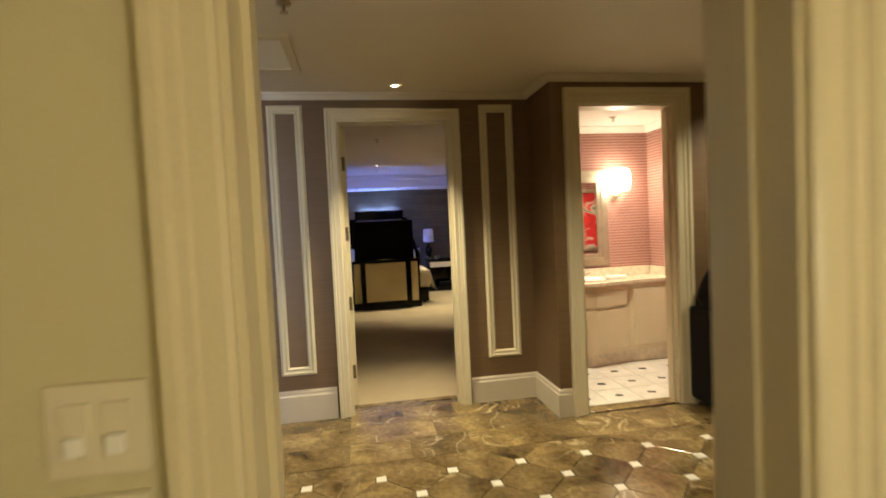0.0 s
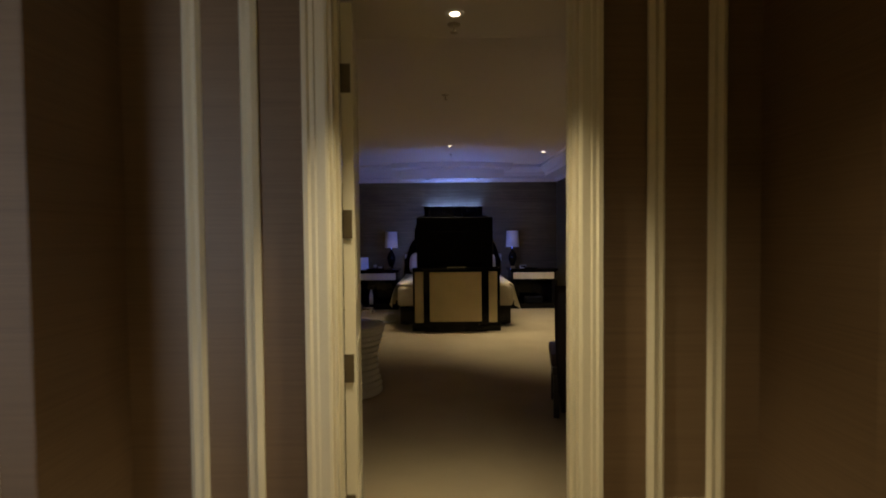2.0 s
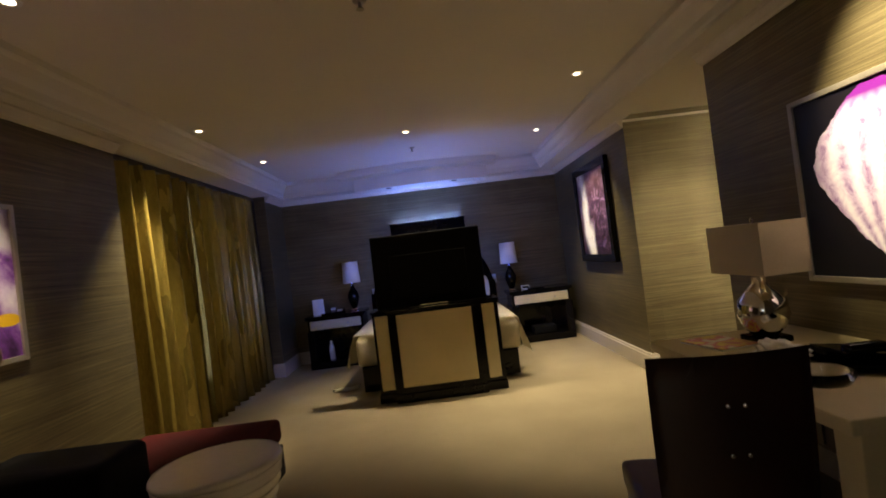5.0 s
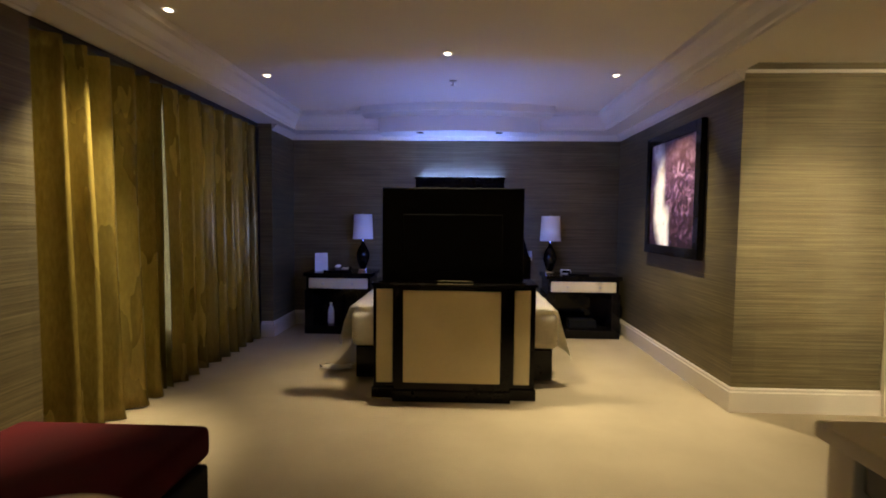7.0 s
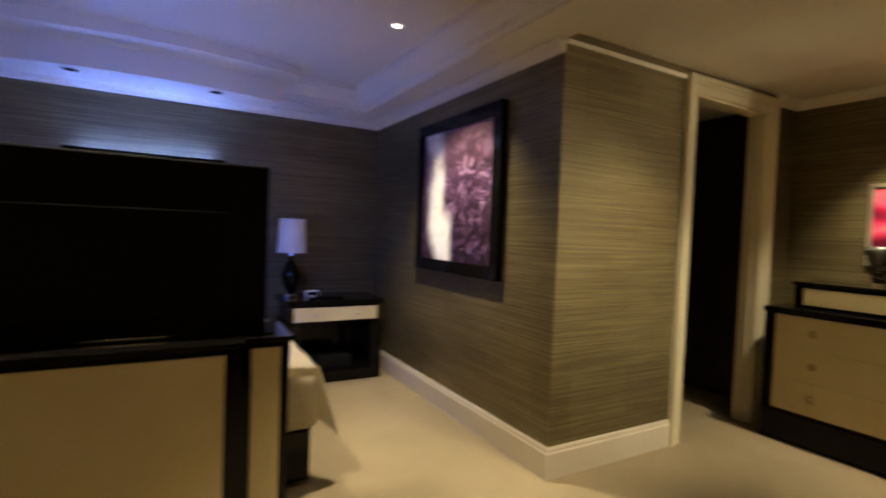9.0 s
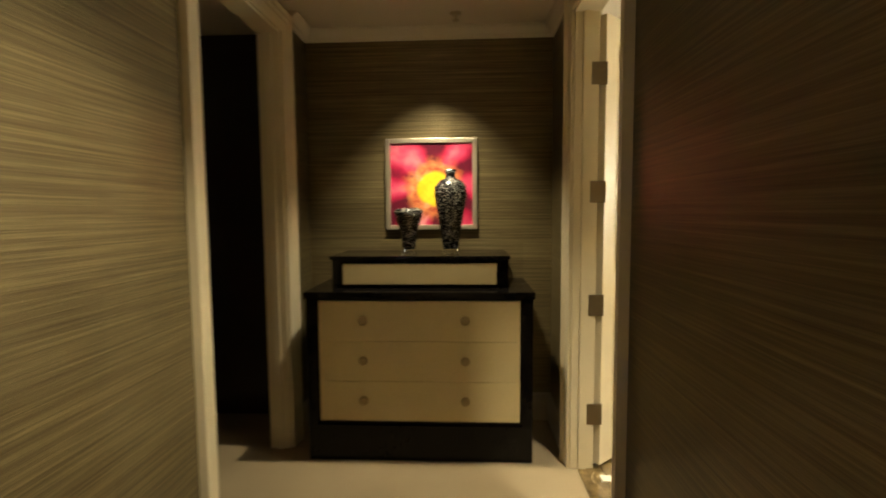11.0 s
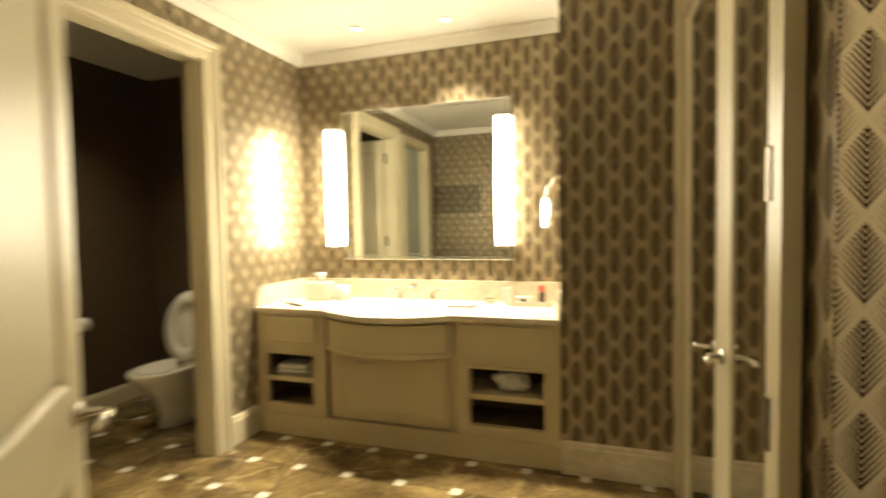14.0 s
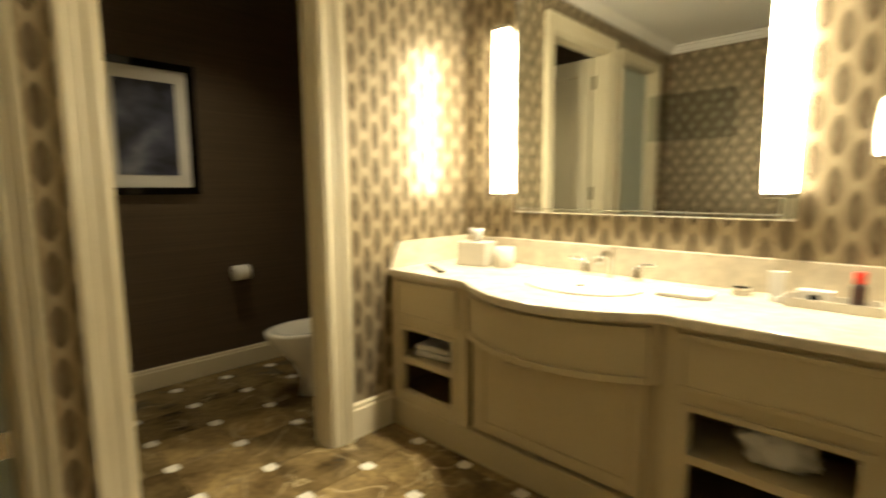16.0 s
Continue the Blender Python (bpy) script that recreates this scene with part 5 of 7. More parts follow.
head = thing("headboard", "tall black headboard with a raised centre and swept shoulders", "headboard")
outline = [(1.76, 0.10), (3.62, 0.10), (3.62, 0.92)]
for k in range(13):
    a = k / 12
    outline.append((3.60 - 0.17 * a, 0.92 + 0.36 * math.sin(a * math.pi / 2)))
outline += [(3.43, 1.45), (3.36, 1.72), (3.27, 1.74), (3.27, 1.885), (2.16, 1.885), (2.16, 1.74), (2.04, 1.72), (1.97, 1.45)]
for k in range(13):
    a = 1 - k / 12
    outline.append((1.80 + 0.17 * a, 0.92 + 0.36 * math.sin(a * math.pi / 2)))
outline.append((1.76, 0.92))
part("board", prism(outline, 13.38, 13.46, axis="y"), BLACK, head)
part("cushion", solid((2.20, 13.355, 0.55, 3.23, 13.385, 1.70), bevel=0.012, segments=3), LEATHER, head)
# unseen glowing strip added for the wall's blue halo, with a lip hiding it
part("rail_lip", solid((2.15, 13.358, 1.885, 3.28, 13.3645, 1.912)), BLACK, head)
part("added_halo_strip", solid((2.22, 13.395, 1.9005, 3.21, 13.42, 1.9045)), BLUE_STRIP, head, "unseen blue strip added to light the wall above")
part("top_rail", solid((2.15, 13.365, 1.885, 3.28, 13.465, 1.90), bevel=0.003), BLACK, head)
for x in (1.80, 3.54):
    part("leg", solid((x, 13.39, 0, x + 0.06, 13.45, 0.10)), BLACK, head)


# ---- bedside tables and lamps ----
def nightstand(x0, x1, label):
    ob = thing("nightstand", label, "nightstand", "pair of bedside tables")
    y0, y1 = 12.93, 13.44
    part("top", solid((x0 - 0.06, y0 - 0.02, 0.69, x1 + 0.06, y1, 0.735), bevel=0.004), BLACK, ob)
    part("carcass", solid((x0 - 0.03, y0 + 0.012, 0.525, x1 + 0.03, y1 - 0.01, 0.69)), BLACK, ob)
    d = part("drawer", solid((x0, y0 - 0.004, 0.548, x1, y0 + 0.014, 0.668), bevel=0.004), PARCHMENT, ob, "cream parchment drawer front")
    for f in (0.25, 0.75):
        cx = x0 + f * (x1 - x0)
        knob = turned([(0.0, 0.0), (0.010, 0.0), (0.009, 0.012), (0.016, 0.018), (0.014, 0.026), (0.0, 0.028)], 16)
        knob.transform(Matrix.Translation((cx, y0 - 0.004, 0.608)) @ Matrix.Rotation(radians(90), 4, "X"))
        part("knob", knob, NICKEL, d, "round nickel knob", smooth=True)
    for x in (x0 - 0.05, x1 - 0.05):
        part("leg", solid((x, y0, 0.05, x + 0.10, y1 - 0.02, 0.525), bevel=0.004), BLACK, ob)
    part("shelf", solid((x0 - 0.05, y0 - 0.01, 0.0, x1 + 0.05, y1 - 0.01, 0.10), bevel=0.004), BLACK, ob)
    part("back", solid((x0 - 0.03, y1 - 0.03, 0.10, x1 + 0.03, y1 - 0.01, 0.525)), BLACK, ob)
    return ob


nightstand(0.93, 1.635, "black lacquer bedside table with a cream drawer")
nightstand(3.80, 4.555, "black lacquer bedside table with a cream drawer")


def table_lamp(x, y, z):
    ob = thing("table_lamp", "bedside lamp, unlit, white drum shade on a black gourd base", "table lamp", "pair of bedside lamps", (x, y, z))
    part("foot", solid((-0.05, -0.05, 0, 0.05, 0.05, 0.03), bevel=0.004), CHROME, ob)
    part("body", turned([(0.03, 0.03), (0.045, 0.06), (0.075, 0.15), (0.082, 0.21), (0.06, 0.28), (0.028, 0.33), (0.02, 0.37), (0.0, 0.372)], 32), BLACK, ob, "glossy black gourd body", smooth=True)
    part("stem", tube([(0, 0, 0.37), (0, 0, 0.42)], 0.008), CHROME, ob)
    part("shade", turned([(0.130, 0.40), (0.124, 0.40), (0.110, 0.70), (0.116, 0.70)], 36), SHADE, ob, "white linen drum shade", smooth=True)
    part("shade_ring", turned([(0.0, 0.695), (0.112, 0.695), (0.112, 0.699), (0.0, 0.699)], 24), SHADE, ob)
    part("finial", turned([(0.0, 0.70), (0.008, 0.705), (0.0, 0.73)], 12), CHROME, ob)
    return ob


table_lamp(1.535, 13.17, 0.735)
table_lamp(3.82, 13.17, 0.735)
for x in (1.82, 3.60):
    ob = thing("wall_outlet", "small white socket plate beside the bed", "wall outlet", "bedside sockets", (x, 13.48, 0.93))
    part("plate", solid((-0.045, -0.008, -0.06, 0.045, 0, 0.06), bevel=0.003), WHITE_PLASTIC, ob)
    for z in (-0.025, 0.025):
        part("socket", solid((-0.016, -0.010, z - 0.014, 0.016, -0.007, z + 0.014), bevel=0.002), PLASTIC, ob)
tis = thing("tent_card", "folded white card standing on the bedside table", "card", at=(1.03, 13.12, 0.737), turn=20)
part("leaf", prism([(-0.05, 0.0), (-0.008, 0.22), (0.0, 0.22), (-0.042, 0.0)], -0.075, 0.075, axis="x"), PAPER, tis)
part("leaf_back", prism([(0.07, 0.0), (0.004, 0.22), (-0.004, 0.22), (0.062, 0.0)], -0.075, 0.075, axis="x"), PAPER, tis)
ph = thing("telephone", "dark telephone with a pale handset on the bedside table", "telephone", at=(1.30, 13.10, 0.737))
part("base", prism([(-0.10, 0.0), (0.10, 0.0), (0.10, 0.05), (-0.10, 0.025)], -0.09, 0.09, axis="x"), BLACK, ph)
part("handset", solid((-0.09, -0.03, 0.045, -0.04, 0.09, 0.075), bevel=0.012), WHITE_PLASTIC, ph, smooth=True)
part("keypad", solid((0.0, -0.06, 0.032, 0.07, 0.03, 0.046)), PLASTIC, ph)
rem = thing("remote_control", "slim black remote control lying on the table", "remote control", at=(1.16, 13.02, 0.737), turn=60)
part("case", solid((-0.025, -0.09, 0, 0.025, 0.09, 0.018), bevel=0.006), BLACK, rem)
pad = thing("bedside_tablet", "flat black control tablet on the bedside table", "tablet", at=(4.15, 13.10, 0.737), turn=-10)
part("case", solid((-0.12, -0.08, 0, 0.12, 0.08, 0.016), bevel=0.005), BLACK, pad)
clock = thing("alarm_clock", "small pale alarm clock on the bedside table", "clock", at=(4.02, 13.2, 0.737))
part("case", solid((-0.06, -0.03, 0, 0.06, 0.03, 0.05), bevel=0.008), WHITE_PLASTIC, clock)
part("face", solid((-0.05, -0.032, 0.01, 0.05, -0.029, 0.042)), BLACK, clock)
bot = thing("water_bottle", "clear water bottle on the lower shelf", "bottle", at=(1.16, 13.08, 0.10))
part("body", turned([(0.0, 0.0), (0.034, 0.0), (0.036, 0.01), (0.036, 0.15), (0.026, 0.19), (0.013, 0.22), (0.013, 0.235), (0.0, 0.235)], 24), WHITE_PLASTIC, bot, smooth=True)
part("cap", turned([(0.0, 0.235), (0.015, 0.235), (0.015, 0.255), (0.0, 0.255)], 16), WHITE_PLASTIC, bot)
shoes = thing("storage_case", "low dark case lying on the lower shelf", "case", at=(4.2, 13.12, 0.10))
part("box", solid((-0.16, -0.1, 0, 0.16, 0.1, 0.10), bevel=0.012), NYLON, shoes)


# ---- pictures ----
def art_material(name, build):
    m = material(name, (0.3, 0.3, 0.3), 0.35)
    net = Net(m)
    tex = net.n("TexCoord")
    sep = net.n("SeparateXYZ")
    net.link(tex.outputs["Object"], sep.inputs[0])
    build(net, sep.outputs[0], sep.outputs[1], sep.outputs[2], tex.outputs["Object"])
    return m


def tree_art(net, x, y, z, vec):
    warp = net.noise(vec, 2.2, 3.0)
    bark = net.noise(vec, 9.0, 6.0, 0.7, 1.5)
    line = net.math("ABSOLUTE", net.math("ADD", net.math("SUBTRACT", y, 0.27), net.math("ADD", net.math("MULTIPLY", z, -0.16), net.math("MULTIPLY", net.math("SUBTRACT", warp, 0.5), 0.35))))
    trunk = net.ramp(net.math("ADD", line, net.math("MULTIPLY", net.math("SUBTRACT", bark, 0.5), 0.08)), [(0.06, (1, 1, 1)), (0.17, (0, 0, 0))])
    far = net.ramp(net.math("ADD", net.math("MULTIPLY", bark, 0.75), net.math("MULTIPLY", net.math("ADD", z, 0.5), 0.12)), [(0.38, (0.012, 0.006, 0.010)), (0.46, (0.11, 0.05, 0.11)), (0.55, (0.40, 0.25, 0.43)), (0.68, (0.82, 0.79, 0.79))])
    dusk = net.mix(net.ramp(net.math("ADD", z, net.math("MULTIPLY", bark, 0.4)), [(0.30, (0, 0, 0)), (0.62, (0.75, 0.75, 0.75))]), far, (0.10, 0.045, 0.05))
    net.colour(net.mix(trunk, dusk, net.ramp(bark, [(0.30, (0.35, 0.24, 0.22)), (0.44, (0.90, 0.86, 0.80))])))


def crocus_art(net, x, y, z, vec):
    """Pale upright petals with violet tips on black; y runs along the wall."""
    zz = net.math("ADD", z, 0.46)
    half = net.math("MULTIPLY", net.math("SINE", net.math("MULTIPLY", net.math("POWER", net.math("MAXIMUM", net.math("DIVIDE", zz, 0.92), 0.001), 1.35), 3.1)), 0.40)
    off = net.math("ABSOLUTE", net.math("ADD", y, -0.12))
    inside = net.math("LESS_THAN", net.math("ADD", off, net.math("MULTIPLY", net.noise(vec, 9.0, 3.0), 0.10)), half)
    ribs = net.math("SINE", net.math("MULTIPLY", net.math("DIVIDE", net.math("ADD", y, -0.12), net.math("MAXIMUM", half, 0.02)), 23.0))
    veins = net.noise(vec, 16.0, 5.0, 0.7, 1.0)
    body = net.ramp(net.math("ADD", net.math("MULTIPLY", ribs, 0.13), net.math("MULTIPLY", veins, 0.75)), [(0.12, (0.22, 0.10, 0.28)), (0.30, (0.60, 0.45, 0.62)), (0.52, (0.86, 0.78, 0.84))])
    rim = net.ramp(net.math("DIVIDE", off, net.math("MAXIMUM", half, 0.02)), [(0.72, (0, 0, 0)), (0.98, (0.8, 0.8, 0.8))])
    body = net.mix(rim, body, (0.20, 0.03, 0.28))
    tip = net.mix(net.ramp(z, [(0.30, (0, 0, 0)), (0.37, (1, 1, 1))]), body, (0.16, 0.015, 0.22))
    net.colour(net.mix(inside, (0.006, 0.005, 0.007), tip))


def iris_art(net, x, y, z, vec):
    cells = net.noise(vec, 2.6, 4.0, 0.5, 1.4)
    fine = net.noise(vec, 14.0, 4.0, 0.6)
    petals = net.ramp(net.math("ADD", net.math("MULTIPLY", cells, 0.8), net.math("MULTIPLY", fine, 0.2)), [(0.36, (0.03, 0.008, 0.05)), (0.44, (0.20, 0.06, 0.34)), (0.52, (0.48, 0.34, 0.58)), (0.64, (0.74, 0.66, 0.78))])
    d1 = net.math("SQRT", net.math("ADD", net.math("POWER", net.math("MULTIPLY", net.math("SUBTRACT", y, 0.05), 2.4), 2.0), net.math("POWER", net.math("SUBTRACT", z, 0.17), 2.0)))
    d2 = net.math("SQRT", net.math("ADD", net.math("POWER", net.math("SUBTRACT", y, 0.46), 2.0), net.math("POWER", net.math("MULTIPLY", net.math("ADD", z, 0.19), 2.6), 2.0)))
    gold = net.math("LESS_THAN", net.math("ADD", net.math("MINIMUM", d1, d2), net.math("MULTIPLY", fine, 0.03)), 0.10)
    net.colour(net.mix(gold, petals, (0.72, 0.42, 0.02)))


def dahlia_art(net, x, y, z, vec):
    """A red flower with a yellow heart and an orange fringe; seen on the wall that runs along y."""
    dist = net.math("SQRT", net.math("ADD", net.math("POWER", net.math("ADD", y, 0.02), 2.0), net.math("POWER", net.math("ADD", z, 0.03), 2.0)))
    ang = net.math("ARCTAN2", net.math("ADD", z, 0.03), net.math("ADD", y, 0.02))
    rays = net.math("SINE", net.math("ADD", net.math("MULTIPLY", ang, 17.0), net.math("MULTIPLY", net.noise(vec, 6.0, 3.0), 9.0)))
    fray = net.noise(vec, 15.0, 4.0, 0.7)
    wide = net.math("ADD", net.math("SINE", net.math("ADD", net.math("MULTIPLY", ang, 6.0), net.math("MULTIPLY", net.noise(vec, 3.0, 2.0), 4.0))), 0.0)
    petals = net.ramp(net.math("ADD", net.math("MULTIPLY", wide, 0.25), net.math("MULTIPLY", net.noise(vec, 5.0, 3.0), 0.9)), [(0.22, (0.10, 0.004, 0.02)), (0.40, (0.42, 0.012, 0.06)), (0.60, (0.62, 0.06, 0.14)), (0.78, (0.74, 0.26, 0.30))])
    r = net.math("ADD", dist, net.math("ADD", net.math("MULTIPLY", rays, 0.007), net.math("MULTIPLY", net.math("SUBTRACT", fray, 0.5), 0.20)))
    fringe = net.mix(net.ramp(r, [(0.15, (1, 1, 1)), (0.205, (0, 0, 0))]), petals, net.ramp(fray, [(0.35, (0.40, 0.05, 0.03)), (0.55, (0.75, 0.28, 0.10)), (0.7, (0.85, 0.5, 0.3))]))
    r2 = net.math("ADD", dist, net.math("MULTIPLY", net.math("SUBTRACT", fray, 0.5), 0.05))
    net.colour(net.mix(net.ramp(r2, [(0.098, (1, 1, 1)), (0.115, (0, 0, 0))]), fringe, net.ramp(fray, [(0.3, (0.70, 0.46, 0.01)), (0.7, (0.88, 0.72, 0.04))])))


def wall_picture(name, label, x, yc, zc, w, h, side, art, frame_mat, fw, fd, mat_width=0.0):
    """A picture on a wall that runs along y; side: the way it faces along x."""
    ob = thing(name, label, "painting", at=(x, yc, zc))
    s = side

    def bx(y0, z0, y1, z1, d):
        return (min(0, s * d), y0, z0, max(0, s * d), y1, z1)

    part("canvas", solid(bx(-w / 2, -h / 2, w / 2, h / 2, fd * 0.6)), art, ob)
    W, H = w / 2 + fw, h / 2 + fw
    part("frame", solid(bx(-W, -H, -w / 2, H, fd), bx(w / 2, -H, W, H, fd), bx(-w / 2, h / 2, w / 2, H, fd), bx(-w / 2, -H, w / 2, -h / 2, fd), bevel=0.004), frame_mat, ob)
    return ob


wall_picture("tree_painting", "tall abstract painting of a pale tree on violet, black frame", 4.72, 11.83, 1.645, 0.98, 0.98, -1, art_material("pale_tree_painting", tree_art), BLACK, 0.09, 0.055)
wall_picture("crocus_painting", "large white and purple crocus picture in a silver frame", 4.64, 7.90, 1.46, 1.12, 0.84, -1, art_material("crocus_painting_canvas", crocus_art), SILVER_LEAF, 0.028, 0.03)
wall_picture("iris_painting", "large purple iris picture in a silver frame", 0.55, 8.12, 1.50, 1.07, 0.76, 1, art_material("iris_painting_canvas", iris_art), SILVER_LEAF, 0.028, 0.03)
wall_picture("dahlia_painting", "red and yellow flower picture in a gilt frame", 7.18, 9.965, 1.535, 0.52, 0.515, -1, art_material("dahlia_painting_canvas", dahlia_art), SILVER_LEAF, 0.03, 0.028)


# ---- desk corner ----
desk = thing("writing_desk", "cream lacquer writing desk against the wall", "desk")
part("top", solid((3.86, 7.42, 0.71, 4.63, 8.71, 0.76), bevel=0.006), PARCHMENT, desk)
part("apron", solid((3.92, 7.56, 0.60, 4.60, 8.58, 0.71)), DARK_WOOD_OR_SHADE, desk, "dark wood drawer apron")
for y in (7.44, 8.60):
    part("end_panel", solid((3.90, y, 0.0, 4.60, y + 0.10, 0.71), bevel=0.006), PARCHMENT, desk)
for k in range(2):
    part("drawer", solid((3.912, 7.60 + 0.49 * k, 0.615, 3.922, 8.06 + 0.49 * k, 0.70), bevel=0.003), DARK_WOOD_OR_SHADE, desk)
ch = thing("desk_chair", "dark brown leather chair with pairs of studs down its back", "chair", at=(3.54, 7.50, 0), turn=-10)
bm = bmesh.new()
rows = []
for j in range(15):
    v = j / 14
    half = 0.165 + 0.05 * v + 0.018 * math.sin(v * math.pi)
    rows.append([(half * (2 * i / 14 - 1), -0.03 - 0.06 * v + 0.035 * (1 - (2 * i / 14 - 1) ** 2) * -1, 0.05 + 0.95 * v) for i in range(15)])
vs = [[bm.verts.new(p) for p in r] for r in rows]
for j in range(14):
    for i in range(14):
        bm.faces.new((vs[j][i], vs[j][i + 1], vs[j + 1][i + 1], vs[j + 1][i]))
bmesh.ops.solidify(bm, geom=bm.faces[:], thickness=0.06)
part("backrest", bm, LEATHER, ch, smooth=True)
part("seat", solid((-0.24, -0.02, 0.38, 0.24, 0.46, 0.48), bevel=0.03, segments=3), LEATHER, ch, smooth=True)
part("seat_frame", solid((-0.23, -0.02, 0.32, 0.23, 0.45, 0.38), bevel=0.006), DARK_WOOD_OR_SHADE, ch)
for x in (-0.20, 0.20):
    for y in (0.0, 0.42):
        part("leg", solid((x - 0.022, y - 0.022, 0, x + 0.022, y + 0.022, 0.32), bevel=0.005), DARK_WOOD_OR_SHADE, ch)
for z in (0.86, 0.72, 0.58, 0.44):
    for x in (-0.022, 0.022):
        stud = turned([(0.0, 0.008), (0.006, 0.006), (0.009, 0.0)], 12)
        stud.transform(Matrix.Translation((x, -0.066 - 0.06 * (z - 0.10) / 0.86 - 0.006, z)) @ Matrix.Rotation(radians(90), 4, "X"))
        part("stud", stud, CHROME, ch, "small chrome stud", smooth=True)
dl = thing("desk_lamp", "desk lamp, oblong tan shade on a mercury-glass gourd base", "table lamp", at=(4.31, 8.42, 0.76))
part("foot", solid((-0.08, -0.08, 0, 0.08, 0.08, 0.03), bevel=0.006), BLACK, dl)
part("body", turned([(0.05, 0.03), (0.085, 0.06), (0.115, 0.13), (0.105, 0.20), (0.06, 0.25), (0.035, 0.28), (0.03, 0.31), (0.0, 0.312)], 36), CHROME, dl, "mirrored gourd body", smooth=True)
part("stem", tube([(0, 0, 0.31), (0, 0, 0.60)], 0.007), CHROME, dl)
part("shade", swept([(0, 0), (0.004, 0), (0.004, 0.24), (0, 0.24)], [(-0.11, -0.21, 0.335), (-0.11, 0.21, 0.335), (0.11, 0.21, 0.335), (0.11, -0.21, 0.335)], closed=True), TAN_SHADE, dl, "oblong tan shade")
part("finial", turned([(0.0, 0.575), (0.009, 0.58), (0.009, 0.595), (0.0, 0.605)], 12), CHROME, dl)
tray = thing("desk_tray", "black oval lacquer tray on the desk", "tray", at=(4.30, 7.93, 0.761))
part("dish", turned([(0.0, 0.004), (0.16, 0.004), (0.19, 0.03), (0.20, 0.032), (0.195, 0.022), (0.17, 0.0), (0.0, 0.0)], 36, squash=(0.75, 1)), BLACK, tray, smooth=True)
ph = thing("telephone", "black desk telephone standing in the tray", "telephone", at=(4.30, 7.93, 0.768), turn=90)
part("base", prism([(-0.10, 0.0), (0.08, 0.0), (0.08, 0.06), (-0.10, 0.03)], -0.09, 0.09, axis="x"), BLACK, ph)
part("handset", solid((-0.09, -0.085, 0.04, -0.045, 0.07, 0.082), bevel=0.014), BLACK, ph, smooth=True)
cloth_ob = thing("crumpled_paper", "crumpled white paper lying beside the desk tray", "paper", at=(4.16, 8.10, 0.772))
bm = bmesh.new()
bmesh.ops.create_icosphere(bm, subdivisions=4, radius=1.0)
for v in bm.verts:
    n = v.co.normalized()
    f = 1 + 0.45 * noise.noise(n * 2.4) + 0.2 * noise.noise(n * 6.5)
    v.co = Vector((0.06 * n.x * f, 0.12 * n.y * f, max(0.0, 0.024 + 0.034 * n.z * f)))
part("sheet", bm, PAPER, cloth_ob, smooth=True)
bowl_ob = thing("ashtray", "heavy clear glass dish on the desk", "dish", at=(4.05, 7.76, 0.761))
part("dish", turned([(0.0, 0.0), (0.09, 0.0), (0.105, 0.03), (0.10, 0.045), (0.085, 0.042), (0.075, 0.016), (0.0, 0.014)], 32), GLASS, bowl_ob, smooth=True)
book = thing("notepad", "white notepad lying on the desk", "notepad", at=(4.18, 8.14, 0.761), turn=30)
part("pages", solid((-0.07, -0.10, 0, 0.07, 0.10, 0.012)), PAPER, book)
mag = thing("magazine", "magazine with a pink and yellow cover on the desk", "magazine", at=(4.10, 8.47, 0.761), turn=12)
COVER = art_material("bright_magazine_cover", lambda net, x, y, z, vec: net.colour(net.ramp(net.noise(vec, 7.0, 2.0), [(0.40, (0.75, 0.70, 0.62)), (0.48, (0.62, 0.08, 0.16)), (0.56, (0.72, 0.55, 0.05)), (0.66, (0.55, 0.12, 0.10))])))
part("pages", solid((-0.105, -0.14, 0, 0.105, 0.14, 0.008)), PAPER, mag)
part("cover", solid((-0.106, -0.141, 0.008, 0.106, 0.141, 0.011)), COVER, mag, "pink and yellow cover")
cup = thing("candle", "short ivory candle on the desk", "candle", at=(4.42, 7.68, 0.761))
part("wax", turned([(0.0, 0.0), (0.035, 0.0), (0.037, 0.004), (0.037, 0.07), (0.033, 0.074), (0.0, 0.070)], 24), CERAMIC, cup, smooth=True)


# ---- sitting corner ----
sofa = thing("lounge_chair", "dark red velvet lounge chair with a low back", "armchair")
part("base", solid((0.80, 8.16, 0.12, 1.66, 9.20, 0.31), bevel=0.02, segments=3), NYLON, sofa)
part("seat_cushion", solid((0.76, 8.38, 0.31, 1.64, 9.27, 0.455), bevel=0.045, segments=4), RED_VELVET, sofa, "dark red velvet cushion", smooth=True)
# black colour here stands in for the shade on the chair's back
part("backrest", solid((0.72, 8.04, 0.12, 1.33, 8.38, 0.70), bevel=0.05, segments=4), NYLON, sofa, "back coloured black to look unlit", smooth=True)
for x in (0.86, 1.58):
    for y in (8.22, 9.12):
        part("leg", turned([(0.015, 0.0), (0.026, 0.12)], 14, at=(x, y, 0)), DARK_WOOD_OR_SHADE, sofa)
GLAZE = grained("mirror_bright_ivory_glaze", (0.60, 0.56, 0.47), (0.68, 0.64, 0.55), 4.0, 60.0, (0.04, 0.10), 0.0)
stool = thing("garden_stool", "white ceramic drum stool with ribbed waist", "stool", at=(1.72, 8.19, 0))
prof = [(0.0, 0.0), (0.235, 0.0), (0.245, 0.012)]
